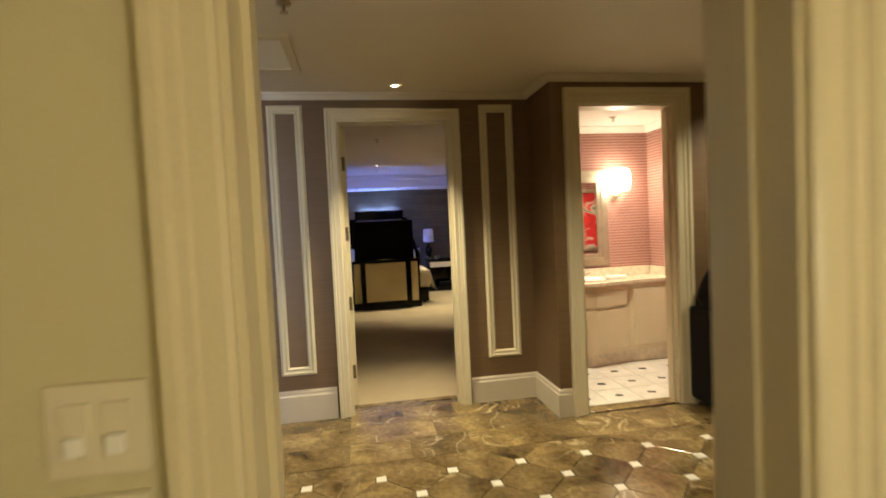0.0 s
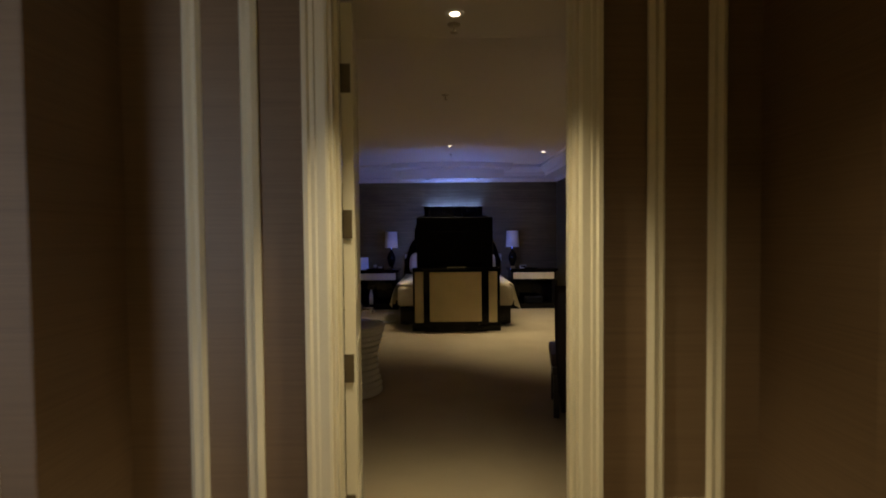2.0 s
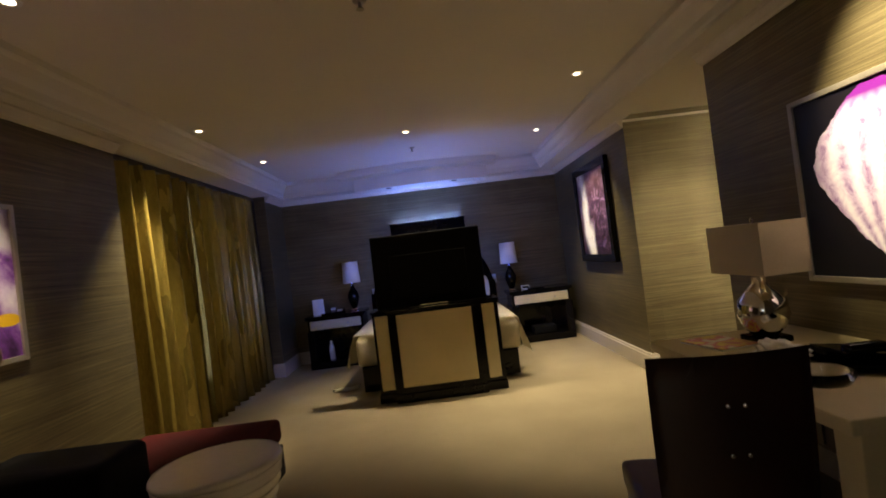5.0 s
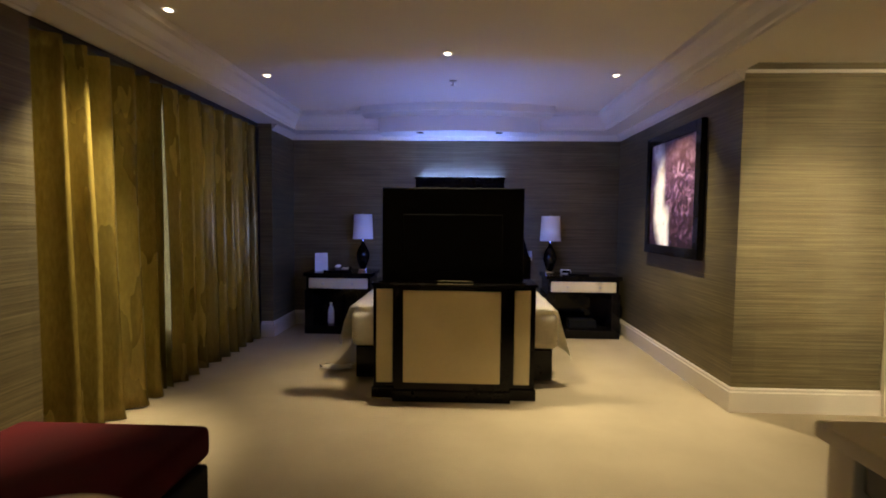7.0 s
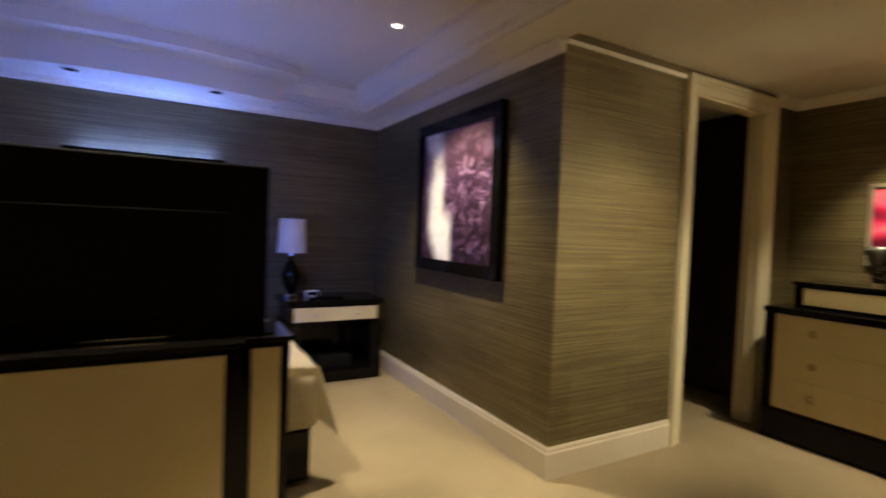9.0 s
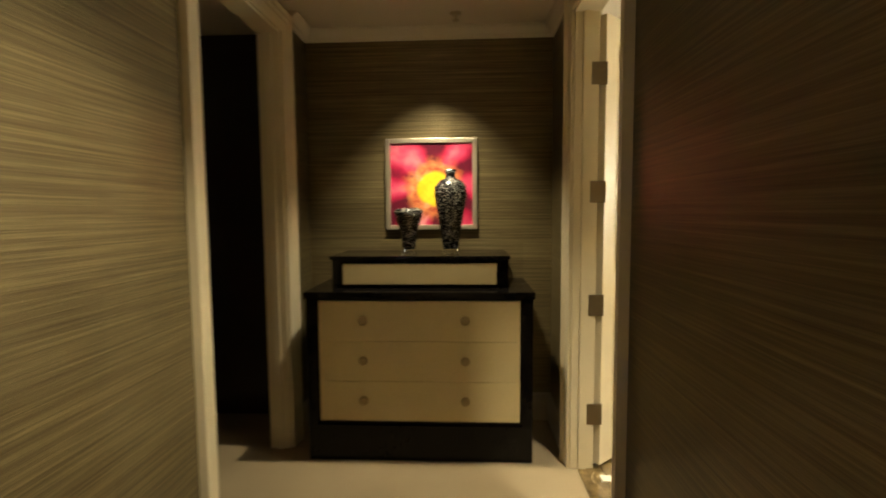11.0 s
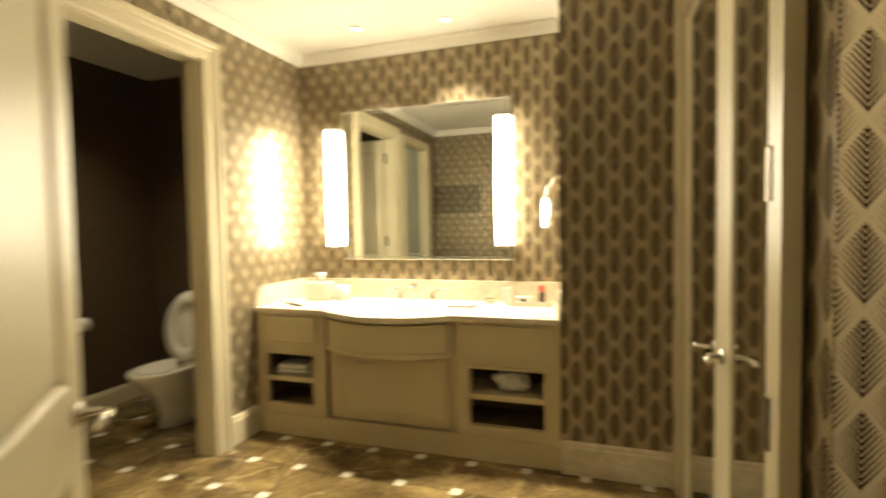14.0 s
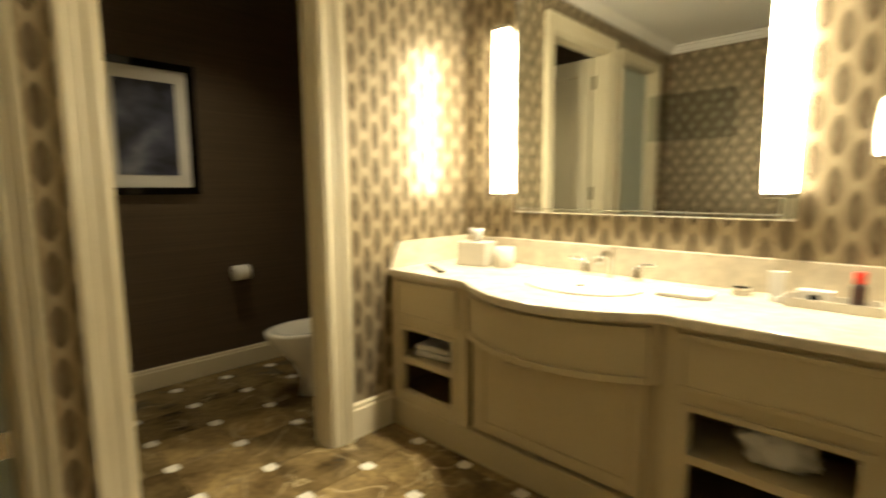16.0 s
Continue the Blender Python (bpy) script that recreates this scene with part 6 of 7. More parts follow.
for k in range(61):
    v = k / 60
    waist = 0.245 - 0.055 * math.sin(math.pi * v) ** 1.3 + 0.018 * v
    rib = 0.010 * math.sin(v * 2 * math.pi * 11) if 0.08 < v < 0.92 else 0
    prof.append((waist + rib, 0.02 + 0.555 * v))
prof += [(0.24, 0.578), (0.0, 0.578)]
part("body", turned(prof, 48), CERAMIC, stool, smooth=True)
part("top", turned([(0.0, 0.578), (0.262, 0.578), (0.268, 0.586), (0.262, 0.600), (0.24, 0.603), (0.0, 0.601)], 48), GLAZE, stool, smooth=True)
fl = thing("floor_lamp", "floor lamp with an oblong tan shade, unlit", "floor lamp", at=(0.98, 7.86, 0))
part("foot", turned([(0.0, 0.0), (0.14, 0.0), (0.14, 0.012), (0.02, 0.03), (0.0, 0.03)], 32), NICKEL, fl, smooth=True)
part("pole", tube([(0, 0, 0.02), (0, 0, 1.44)], 0.011), NICKEL, fl, smooth=True)
part("shade", swept([(0, 0), (0.004, 0), (0.004, 0.20), (0, 0.20)], [(-0.16, -0.22, 1.22), (-0.16, 0.08, 1.22), (0.10, 0.08, 1.22), (0.10, -0.22, 1.22)], closed=True), TAN_SHADE, fl, "oblong tan shade")
for k in range(9):
    part("trim_slat", solid((0.100, -0.214 + 0.036 * k, 1.168, 0.104, -0.206 + 0.036 * k, 1.220)), TAN_SHADE, fl)
for k in range(8):
    part("trim_slat", solid((-0.152 + 0.034 * k, -0.224, 1.168, -0.144 + 0.034 * k, -0.220, 1.220)), TAN_SHADE, fl)
part("trim_band", swept([(0, 0), (0.004, 0), (0.004, 0.010), (0, 0.010)], [(-0.16, -0.22, 1.160), (-0.16, 0.08, 1.160), (0.10, 0.08, 1.160), (0.10, -0.22, 1.160)], closed=True), TAN_SHADE, fl)


# ---- hall dresser ----
KNOB_TAN = grained("tan_leather_knob", (0.26, 0.19, 0.085), (0.34, 0.26, 0.12), 20.0, 200.0, (0.4, 0.55), 0.1)
dr = thing("dresser", "black lacquer chest with cream parchment drawers", "dresser")
part("body", solid((6.62, 9.40, 0.0, 7.16, 10.60, 0.93)), BLACK, dr)
part("plinth", solid((6.605, 9.39, 0.0, 6.62, 10.61, 0.20), bevel=0.002), BLACK, dr)
part("top", solid((6.59, 9.38, 0.895, 7.17, 10.62, 0.935), bevel=0.006), BLACK, dr)
for y0, y1 in ((9.39, 9.445), (10.555, 10.61)):
    part("stile", solid((6.60, y0, 0.20, 6.62, y1, 0.895), bevel=0.002), BLACK, dr)
for k in range(3):
    z0 = 0.225 + 0.2205 * k
    dd = part("drawer", solid((6.604, 9.458, z0, 6.622, 10.542, z0 + 0.2190), bevel=0.0015), PARCHMENT, dr, "cream parchment drawer front")
    for y in (9.75, 10.30):
        kn = turned([(0.0, 0.0), (0.017, 0.0), (0.015, 0.005), (0.025, 0.009), (0.023, 0.016), (0.012, 0.019), (0.0, 0.017)], 20)
        kn.transform(Matrix.Translation((6.604, y, z0 + 0.115)) @ Matrix.Rotation(radians(-90), 4, "Y"))
        part("knob", kn, KNOB_TAN, dd, "round tan leather knob", smooth=True)
part("upper_box", solid((6.745, 9.51, 0.935, 7.16, 10.50, 1.095), bevel=0.003), BLACK, dr)
part("upper_drawer", solid((6.733, 9.575, 0.955, 6.747, 10.438, 1.072), bevel=0.003), PARCHMENT, dr, "cream parchment drawer front")
part("upper_top", solid((6.73, 9.50, 1.095, 7.17, 10.51, 1.115), bevel=0.004), BLACK, dr)


VASE = grained("black_silver_mosaic_glaze", (0.006, 0.006, 0.007), (0.02, 0.02, 0.02), 30.0, 160.0, (0.1, 0.3), 0.4)
net = Net(VASE)
cell = net.n("TexVoronoi")
net.link(net.coords((1, 1, 2.6)), cell.inputs["Vector"])
cell.inputs["Scale"].default_value = 70.0
net.colour(net.ramp(cell.outputs["Distance"], [(0.60, (0.003, 0.003, 0.004)), (0.76, (0.26, 0.25, 0.22))]))
v1 = thing("tall_vase", "tall black and silver mosaic vase with a narrow neck", "vase", "vases on the dresser", (6.92, 9.835, 1.115))
part("foot", solid((-0.045, -0.045, 0, 0.045, 0.045, 0.03), bevel=0.003), GLASS, v1)
part("body", turned([(0.0, 0.03), (0.045, 0.03), (0.055, 0.10), (0.078, 0.24), (0.095, 0.34), (0.092, 0.39), (0.065, 0.425), (0.03, 0.44), (0.026, 0.46), (0.035, 0.49), (0.0, 0.488)], 40), VASE, v1, smooth=True)
v2 = thing("short_vase", "flaring black and silver mosaic vase", "vase", "vases on the dresser", (6.90, 10.08, 1.115))
part("foot", solid((-0.04, -0.04, 0, 0.04, 0.04, 0.03), bevel=0.003), GLASS, v2)
part("body", turned([(0.0, 0.03), (0.036, 0.03), (0.040, 0.06), (0.052, 0.14), (0.075, 0.21), (0.086, 0.245), (0.075, 0.262), (0.05, 0.27), (0.0, 0.268)], 40), VASE, v2, smooth=True)


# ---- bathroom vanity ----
# niche insides are a darker brown than the painted fronts
NICHE_BROWN = grained("brown_niche_surface", (0.085, 0.055, 0.026), (0.13, 0.088, 0.042), 3.0, 60.0, (0.45, 0.6), 0.1)
van = thing("vanity_cabinet", "cream painted double-bank vanity with a bowed centre", "vanity cabinet")
X0, X1, C0, C1, FY = 6.285, 8.28, 6.895, 7.74, 6.49


def bow(x, y=FY, deep=0.15):
    """The front line of the bowed middle."""
    s = (x - C0) / (C1 - C0)
    return y + deep * (1 - (2 * s - 1) ** 2) if 0 < s < 1 else y


def bow_strip(x0, x1, z0, z1, out, thick, steps=18):
    front = [(x0 + (x1 - x0) * k / steps, bow(x0 + (x1 - x0) * k / steps) + out) for k in range(steps + 1)]
    return prism([(x, y - thick) for x, y in front[::-1]] + front, z0, z1)


part("body", prism([(X0 + 0.003, 5.93), (X1 - 0.003, 5.93), (X1 - 0.003, FY - 0.32), (C1, FY - 0.32), (C1, FY - 0.03), (C0, FY - 0.03), (C0, FY - 0.32), (X0 + 0.003, FY - 0.32)], 0.14, 0.80), VANITY_PAINT, van)
part("bowed_box", prism([(C1, FY - 0.028)] + [(C1 + (C0 - C1) * k / 18, bow(C1 + (C0 - C1) * k / 18) - 0.012) for k in range(19)] + [(C0, FY - 0.028)], 0.585, 0.80), VANITY_PAINT, van)
part("plinth", solid((X0 + 0.003, 5.93, 0.0, X1 - 0.003, FY + 0.004, 0.115), (X0 + 0.003, FY - 0.02, 0.115, X1 - 0.003, FY + 0.010, 0.14), bevel=0.003), VANITY_PAINT, van)


def bank(a, b):
    """A bank with one drawer over two open niches."""
    part("face_frame", solid((a, FY - 0.03, 0.14, a + 0.085, FY, 0.80), (b - 0.085, FY - 0.03, 0.14, b, FY, 0.80), (a + 0.085, FY - 0.03, 0.14, b - 0.085, FY, 0.205),
                             (a + 0.085, FY - 0.03, 0.355, b - 0.085, FY, 0.385), (a + 0.085, FY - 0.03, 0.535, b - 0.085, FY, 0.80)), VANITY_PAINT, van)
    part("niche_shelf", solid((a + 0.02, FY - 0.315, 0.355, b - 0.02, FY - 0.032, 0.38)), VANITY_PAINT, van)
    part("niche_floor", solid((a + 0.02, FY - 0.315, 0.18, b - 0.02, FY - 0.032, 0.20)), NICHE_BROWN, van)
    part("niche_cheek", solid((a + 0.004, FY - 0.315, 0.14, a + 0.02, FY - 0.032, 0.80)), NICHE_BROWN, van)
    part("niche_cheek", solid((b - 0.02, FY - 0.315, 0.14, b - 0.004, FY - 0.032, 0.80)), NICHE_BROWN, van)
    part("niche_back", solid((a + 0.02, FY - 0.318, 0.20, b - 0.02, FY - 0.31, 0.78)), NICHE_BROWN, van)
    dw = part("drawer", solid((a + 0.05, FY - 0.002, 0.60, b - 0.05, FY + 0.012, 0.785), bevel=0.004), VANITY_PAINT, van)
    part("drawer_bead", solid((a + 0.05, FY + 0.010, 0.60, b - 0.05, FY + 0.020, 0.618), (a + 0.05, FY + 0.010, 0.767, b - 0.05, FY + 0.020, 0.785), (a + 0.05, FY + 0.010, 0.618, a + 0.068, FY + 0.020, 0.767), (b - 0.068, FY + 0.010, 0.618, b - 0.05, FY + 0.020, 0.767), bevel=0.004), VANITY_PAINT, dw)
    part("niche_bead", solid((a + 0.062, FY, 0.185, a + 0.085, FY + 0.012, 0.555), (b - 0.085, FY, 0.185, b - 0.062, FY + 0.012, 0.555), (a + 0.085, FY, 0.535, b - 0.085, FY + 0.012, 0.555), (a + 0.085, FY, 0.185, b - 0.085, FY + 0.012, 0.205), bevel=0.003), VANITY_PAINT, van)


bank(X0 + 0.006, C0 - 0.012)
bank(C1 + 0.012, X1 - 0.006)
part("bowed_drawer", bow_strip(C0 + 0.03, C1 - 0.03, 0.60, 0.785, 0.008, 0.035), VANITY_PAINT, van)
part("bowed_bead", bow_strip(C0 + 0.03, C1 - 0.03, 0.595, 0.618, 0.022, 0.03), VANITY_PAINT, van)
part("bowed_bead", bow_strip(C0 + 0.03, C1 - 0.03, 0.765, 0.787, 0.018, 0.03), VANITY_PAINT, van)
part("centre_door", solid((C0 + 0.05, FY - 0.05, 0.16, C1 - 0.05, FY + 0.004, 0.575), bevel=0.003), VANITY_PAINT, van)
part("door_bead", solid((C0 + 0.09, FY + 0.002, 0.20, C0 + 0.108, FY + 0.012, 0.555), (C1 - 0.108, FY + 0.002, 0.20, C1 - 0.09, FY + 0.012, 0.555), (C0 + 0.108, FY + 0.002, 0.20, C1 - 0.108, FY + 0.012, 0.218), bevel=0.003), VANITY_PAINT, van)
part("door_pull", tube([(C1 - 0.33, FY + 0.005, 0.52), (C1 - 0.33, FY + 0.022, 0.52), (C1 - 0.23, FY + 0.022, 0.52), (C1 - 0.23, FY + 0.005, 0.52)], 0.004), NICKEL, van)

top = thing("marble_countertop", "cream marble vanity top with a bowed front edge", "countertop")
line = [(C1 + (C0 - C1) * k / 24, bow(C1 + (C0 - C1) * k / 24, 6.515, 0.165)) for k in range(25)]
part("slab", prism([(X0 + 0.002, 5.902), (X1 - 0.002, 5.902), (X1 - 0.002, 6.515)] + line + [(X0 + 0.002, 6.515)], 0.803, 0.838, bevel=0.006), CREAM_MARBLE, top)
part("splashback", solid((X0 + 0.002, 5.902, 0.838, X1 - 0.002, 5.925, 0.972), bevel=0.003), CREAM_MARBLE, top)
part("side_splash", prism([(5.925, 0.838), (6.50, 0.838), (6.48, 0.90), (6.44, 0.972), (5.925, 0.972)], X1 - 0.025, X1 - 0.002, axis="x"), CREAM_MARBLE, top)
part("side_splash", prism([(5.925, 0.838), (6.50, 0.838), (6.48, 0.90), (6.44, 0.972), (5.925, 0.972)], X0 + 0.002, X0 + 0.022, axis="x"), CREAM_MARBLE, top)
basin = thing("bath_basin", "white oval undermounted basin", "sink", at=(7.31, 6.27, 0.838))
part("bowl", turned([(0.0, 0.002), (0.14, 0.003), (0.20, 0.005), (0.225, 0.012), (0.24, 0.010), (0.245, 0.0)], 44, squash=(1, 0.74)), PORCELAIN, basin, smooth=True)
part("drain", turned([(0.0, 0.006), (0.02, 0.006), (0.024, 0.003)], 18), CHROME, basin, smooth=True)
tap = thing("bath_faucet", "chrome basin tap with two lever handles", "faucet", at=(7.31, 6.00, 0.838))
part("spout", tube([(0, 0, 0), (0, 0, 0.07), (0, 0.01, 0.10), (0, 0.05, 0.115), (0, 0.10, 0.10), (0, 0.12, 0.075)], 0.013, 12), CHROME, tap, smooth=True)
part("lift_rod", tube([(0, -0.02, 0.08), (0, -0.02, 0.145)], 0.005), CHROME, tap)
for s in (-1, 1):
    part("tap_base", turned([(0.0, 0.0), (0.026, 0.0), (0.022, 0.02), (0.014, 0.05), (0.012, 0.06), (0.0, 0.062)], 18, at=(0.12 * s, 0, 0)), CHROME, tap, smooth=True)
    part("tap_lever", tube([(0.12 * s, 0, 0.06), (0.15 * s, 0.0, 0.072), (0.20 * s, 0.005, 0.075)], 0.008), CHROME, tap, smooth=True)

mir = thing("vanity_mirror", "large frameless wall mirror over the vanity", "mirror", at=(7.28, 5.902, 1.66))
part("pane", solid((-0.60, 0.0, -0.52, 0.60, 0.018, 0.52)), MIRROR, mir, "mirror pane")
for k, (a0, b0, a1, b1) in enumerate(((-0.635, -0.545, -0.60, 0.545), (0.60, -0.545, 0.635, 0.545), (-0.60, 0.52, 0.60, 0.545), (-0.60, -0.545, 0.60, -0.52))):
    part("bevel_strip", solid((a0, 0.0, b0, a1, 0.014, b1), bevel=0.005), MIRROR, mir, "bevelled mirror border")
part("mirror_television", solid((-0.42, 0.018, -0.22, -0.08, 0.020, -0.03)), DIM_MIRROR, mir, "dim television panel in the mirror")


def light_bar(x, label):
    ob = thing("vanity_light", label, "wall lamp", "vanity lights", (x, 5.922, 1.645))
    part("backplate", solid((-0.028, 0.0, -0.44, 0.028, 0.012, 0.44), bevel=0.004), CREAM, ob)
    bm = bmesh.new()
    rings = []
    for j in range(13):
        z = -0.425 + 0.85 * j / 12
        swell = 0.050 + 0.004 * math.sin(math.pi * j / 12)
        rings.append([bm.verts.new((swell * math.cos(math.pi * k / 14), 0.012 + 0.75 * swell * math.sin(math.pi * k / 14), z)) for k in range(15)])
    for r, s in zip(rings, rings[1:]):
        for k in range(14):
            bm.faces.new((r[k], r[k + 1], s[k + 1], s[k]))
        bm.faces.new((r[14], r[0], s[0], s[14]))
    bm.faces.new(rings[0])
    bm.faces.new(rings[-1])
    bmesh.ops.recalc_face_normals(bm, faces=bm.faces[:])
    part("diffuser", bm, BAR_GLOW, ob, "glowing opal glass tube", smooth=True)
    for z in (-0.435, 0.435):
        part("end_cap", solid((-0.045, 0.0, z - 0.01, 0.045, 0.045, z + 0.01), bevel=0.003), CHROME, ob)
    return ob


light_bar(7.985, "tall glowing opal light bar beside the mirror")
light_bar(6.70, "tall glowing opal light bar beside the mirror")

mag = thing("magnifying_mirror", "round chrome shaving mirror on a swing arm", "shaving mirror", at=(6.287, 6.10, 1.48))
part("wall_plate", solid((0.0, -0.025, 0.02, 0.014, 0.025, 0.24), bevel=0.003), CHROME, mag)
part("arm", tube([(0.014, 0, 0.16), (0.05, 0, 0.16), (0.10, 0.01, 0.10), (0.11, 0.01, 0.03)], 0.008), CHROME, mag, smooth=True)
disc = turned([(0.0, -0.008), (0.085, -0.008), (0.098, 0.0), (0.085, 0.010), (0.0, 0.010)], 36)
disc.transform(Matrix.Translation((0.115, 0.01, -0.06)) @ Matrix.Rotation(radians(36), 4, "Z") @ Matrix.Rotation(radians(90), 4, "Y"))
part("disc", disc, CHROME, mag, "round polished mirror", smooth=True)

# things on and in the vanity
box = thing("tissue_box", "cream stone tissue box with a tissue pulled up", "tissue box", at=(8.02, 6.10, 0.839), turn=12)
part("cover", solid((-0.085, -0.065, 0, 0.085, 0.065, 0.125), bevel=0.006), CERAMIC, box)
bm = bmesh.new()
bmesh.ops.create_cone(bm, cap_ends=False, segments=14, radius1=0.012, radius2=0.035, depth=0.07)
for v in bm.verts:
    v.co += Vector((0.01 * noise.noise(v.co * 60), 0.01 * noise.noise(v.co * 50), 0.016 * noise.noise(v.co * 80)))
bm.transform(Matrix.Translation((0, 0, 0.155)))
bmesh.ops.solidify(bm, geom=bm.faces[:], thickness=0.002)
part("tissue", bm, PAPER, box, "white tissue", smooth=True)
jar = thing("ceramic_jar", "round cream jar on the vanity top", "jar", at=(7.86, 6.07, 0.839))
part("pot", turned([(0.0, 0.0), (0.048, 0.0), (0.052, 0.006), (0.054, 0.10), (0.048, 0.104), (0.0, 0.096)], 30), CERAMIC, jar, smooth=True)
rz = thing("hair_comb", "black comb lying on the vanity top", "comb", at=(8.05, 6.38, 0.839), turn=-28)
part("spine", solid((-0.10, -0.014, 0, 0.09, 0.014, 0.010), bevel=0.004), BLACK, rz)
part("tail", tube([(0.085, 0, 0.006), (0.16, 0.004, 0.005)], 0.004, 8), BLACK, rz)
cloth = thing("washcloth", "folded white washcloth on the vanity top", "towel", at=(6.93, 6.18, 0.839), turn=6)
part("cloth", solid((-0.09, -0.06, 0, 0.09, 0.06, 0.018), bevel=0.007, segments=3), PAPER, cloth, smooth=True)
ty = thing("amenity_tray", "white tray holding toiletries", "tray", at=(6.50, 6.06, 0.839))
part("dish", solid((-0.13, -0.06, 0, 0.13, 0.06, 0.006), (-0.13, -0.06, 0.006, -0.124, 0.06, 0.03), (0.124, -0.06, 0.006, 0.13, 0.06, 0.03), (-0.124, -0.06, 0.006, 0.124, -0.054, 0.03), (-0.124, 0.054, 0.006, 0.124, 0.06, 0.03)), CERAMIC, ty)
tb = thing("lotion_tube", "white lotion tube standing on its cap", "toiletry tube", at=(6.66, 6.07, 0.839))
part("tube_body", prism([(-0.022, 0.0), (0.022, 0.0), (0.026, 0.11), (-0.026, 0.11)], -0.008, 0.008, axis="y", bevel=0.004), WHITE_PLASTIC, tb)
part("cap", turned([(0.0, 0.0), (0.015, 0.0), (0.015, 0.02), (0.0, 0.02)], 16), WHITE_PLASTIC, tb)
RED_CAP = material("bright_red_plastic", (0.62, 0.03, 0.015), 0.3)
rb = thing("mouthwash_bottle", "small dark bottle with a bright red cap", "bottle", at=(6.44, 6.05, 0.846))
part("bottle_body", turned([(0.0, 0.0), (0.02, 0.0), (0.022, 0.006), (0.022, 0.07), (0.012, 0.085), (0.0, 0.086)], 20), LEATHER, rb, smooth=True)
part("cap", turned([(0.0, 0.083), (0.017, 0.083), (0.017, 0.118), (0.010, 0.122), (0.0, 0.122)], 18), RED_CAP, rb, "bright red cap", smooth=True)
sb = thing("soap_carton", "small white carton with a black label bar", "carton", at=(6.55, 6.07, 0.846))
part("carton", solid((-0.045, -0.02, 0, 0.045, 0.02, 0.05), bevel=0.002), PAPER, sb)
part("label_bar", solid((-0.012, 0.0195, 0.018, 0.018, 0.0212, 0.036)), BLACK, sb)
gl = thing("drinking_glass", "clear upturned tumbler on the vanity top", "glass", at=(6.78, 6.02, 0.839))
part("tumbler", turned([(0.032, 0.0), (0.034, 0.0), (0.030, 0.03), (0.024, 0.034), (0.0, 0.034), (0.0, 0.030), (0.028, 0.028)], 24), GLASS, gl, smooth=True)
for k, (z, w) in enumerate(((0.382, 0.11), (0.415, 0.105))):
    ft = thing("folded_towel", "folded white towel stacked in the niche", "towel", "stack of towels", (8.06, 6.34, z), 8)
    part("cloth", solid((-w, -0.085, 0, w, 0.085, 0.032), bevel=0.013, segments=3), PAPER, ft, smooth=True)
cr = thing("crumpled_cloth", "crumpled white cloth in the niche", "towel", at=(6.58, 6.36, 0.382))
bm = bmesh.new()
bmesh.ops.create_icosphere(bm, subdivisions=4, radius=1.0)
for v in bm.verts:
    n = v.co.normalized()
    s = 1 + 0.40 * noise.noise(n * 2.2) + 0.15 * noise.noise(n * 6)
    v.co = Vector((0.10 * n.x * s, 0.07 * n.y * s, max(0.0, 0.06 + 0.07 * n.z * s)))
part("cloth", bm, PAPER, cr, smooth=True)

# ---- toilet room ----
wc = thing("toilet", "white toilet with its seat and lid raised", "toilet", at=(8.95, 6.0, 0))
part("tank", solid((-0.20, 0.16, 0.36, 0.20, 0.33, 0.74), bevel=0.02, segments=3), PORCELAIN, wc, smooth=True)
part("tank_lid", solid((-0.215, 0.155, 0.74, 0.215, 0.345, 0.775), bevel=0.010, segments=3), PORCELAIN, wc, smooth=True)
bm = bmesh.new()
rings = []
for z, hw, f, b in ((0.0, 0.115, 0.66, 0.22), (0.10, 0.105, 0.64, 0.24), (0.22, 0.135, 0.70, 0.28), (0.34, 0.18, 0.82, 0.31), (0.40, 0.192, 0.855, 0.32), (0.418, 0.190, 0.855, 0.32)):
    rings.append([bm.verts.new((hw * math.sin(2 * math.pi * k / 36), (f + b) / 2 + (f - b) / 2 * math.cos(2 * math.pi * k / 36), z)) for k in range(36)])
for hw, f, b, z in ((0.145, 0.805, 0.40, 0.418), (0.12, 0.77, 0.44, 0.34), (0.06, 0.66, 0.50, 0.24)):
    rings.append([bm.verts.new((hw * math.sin(2 * math.pi * k / 36), (f + b) / 2 + (f - b) / 2 * math.cos(2 * math.pi * k / 36), z)) for k in range(36)])
for r, s in zip(rings, rings[1:]):
    for k in range(36):
        bm.faces.new((r[k], r[(k + 1) % 36], s[(k + 1) % 36], s[k]))
bm.faces.new(rings[-1])
bm.faces.new(rings[0][::-1])
bmesh.ops.recalc_face_normals(bm, faces=bm.faces[:])
part("bowl", bm, PORCELAIN, wc, smooth=True)


def oval_ring(inner, outer, thick):
    bm = bmesh.new()
    loops = []
    for (hw, hl), z in ((outer, 0), (outer, thick), (inner, thick), (inner, 0)):
        loops.append([bm.verts.new((hw * math.sin(2 * math.pi * k / 32), hl * math.cos(2 * math.pi * k / 32), z)) for k in range(32)])
    for r, s in zip(loops, loops[1:] + loops[:1]):
        for k in range(32):
            bm.faces.new((r[k], r[(k + 1) % 32], s[(k + 1) % 32], s[k]))
    bmesh.ops.recalc_face_normals(bm, faces=bm.faces[:])
    return bm


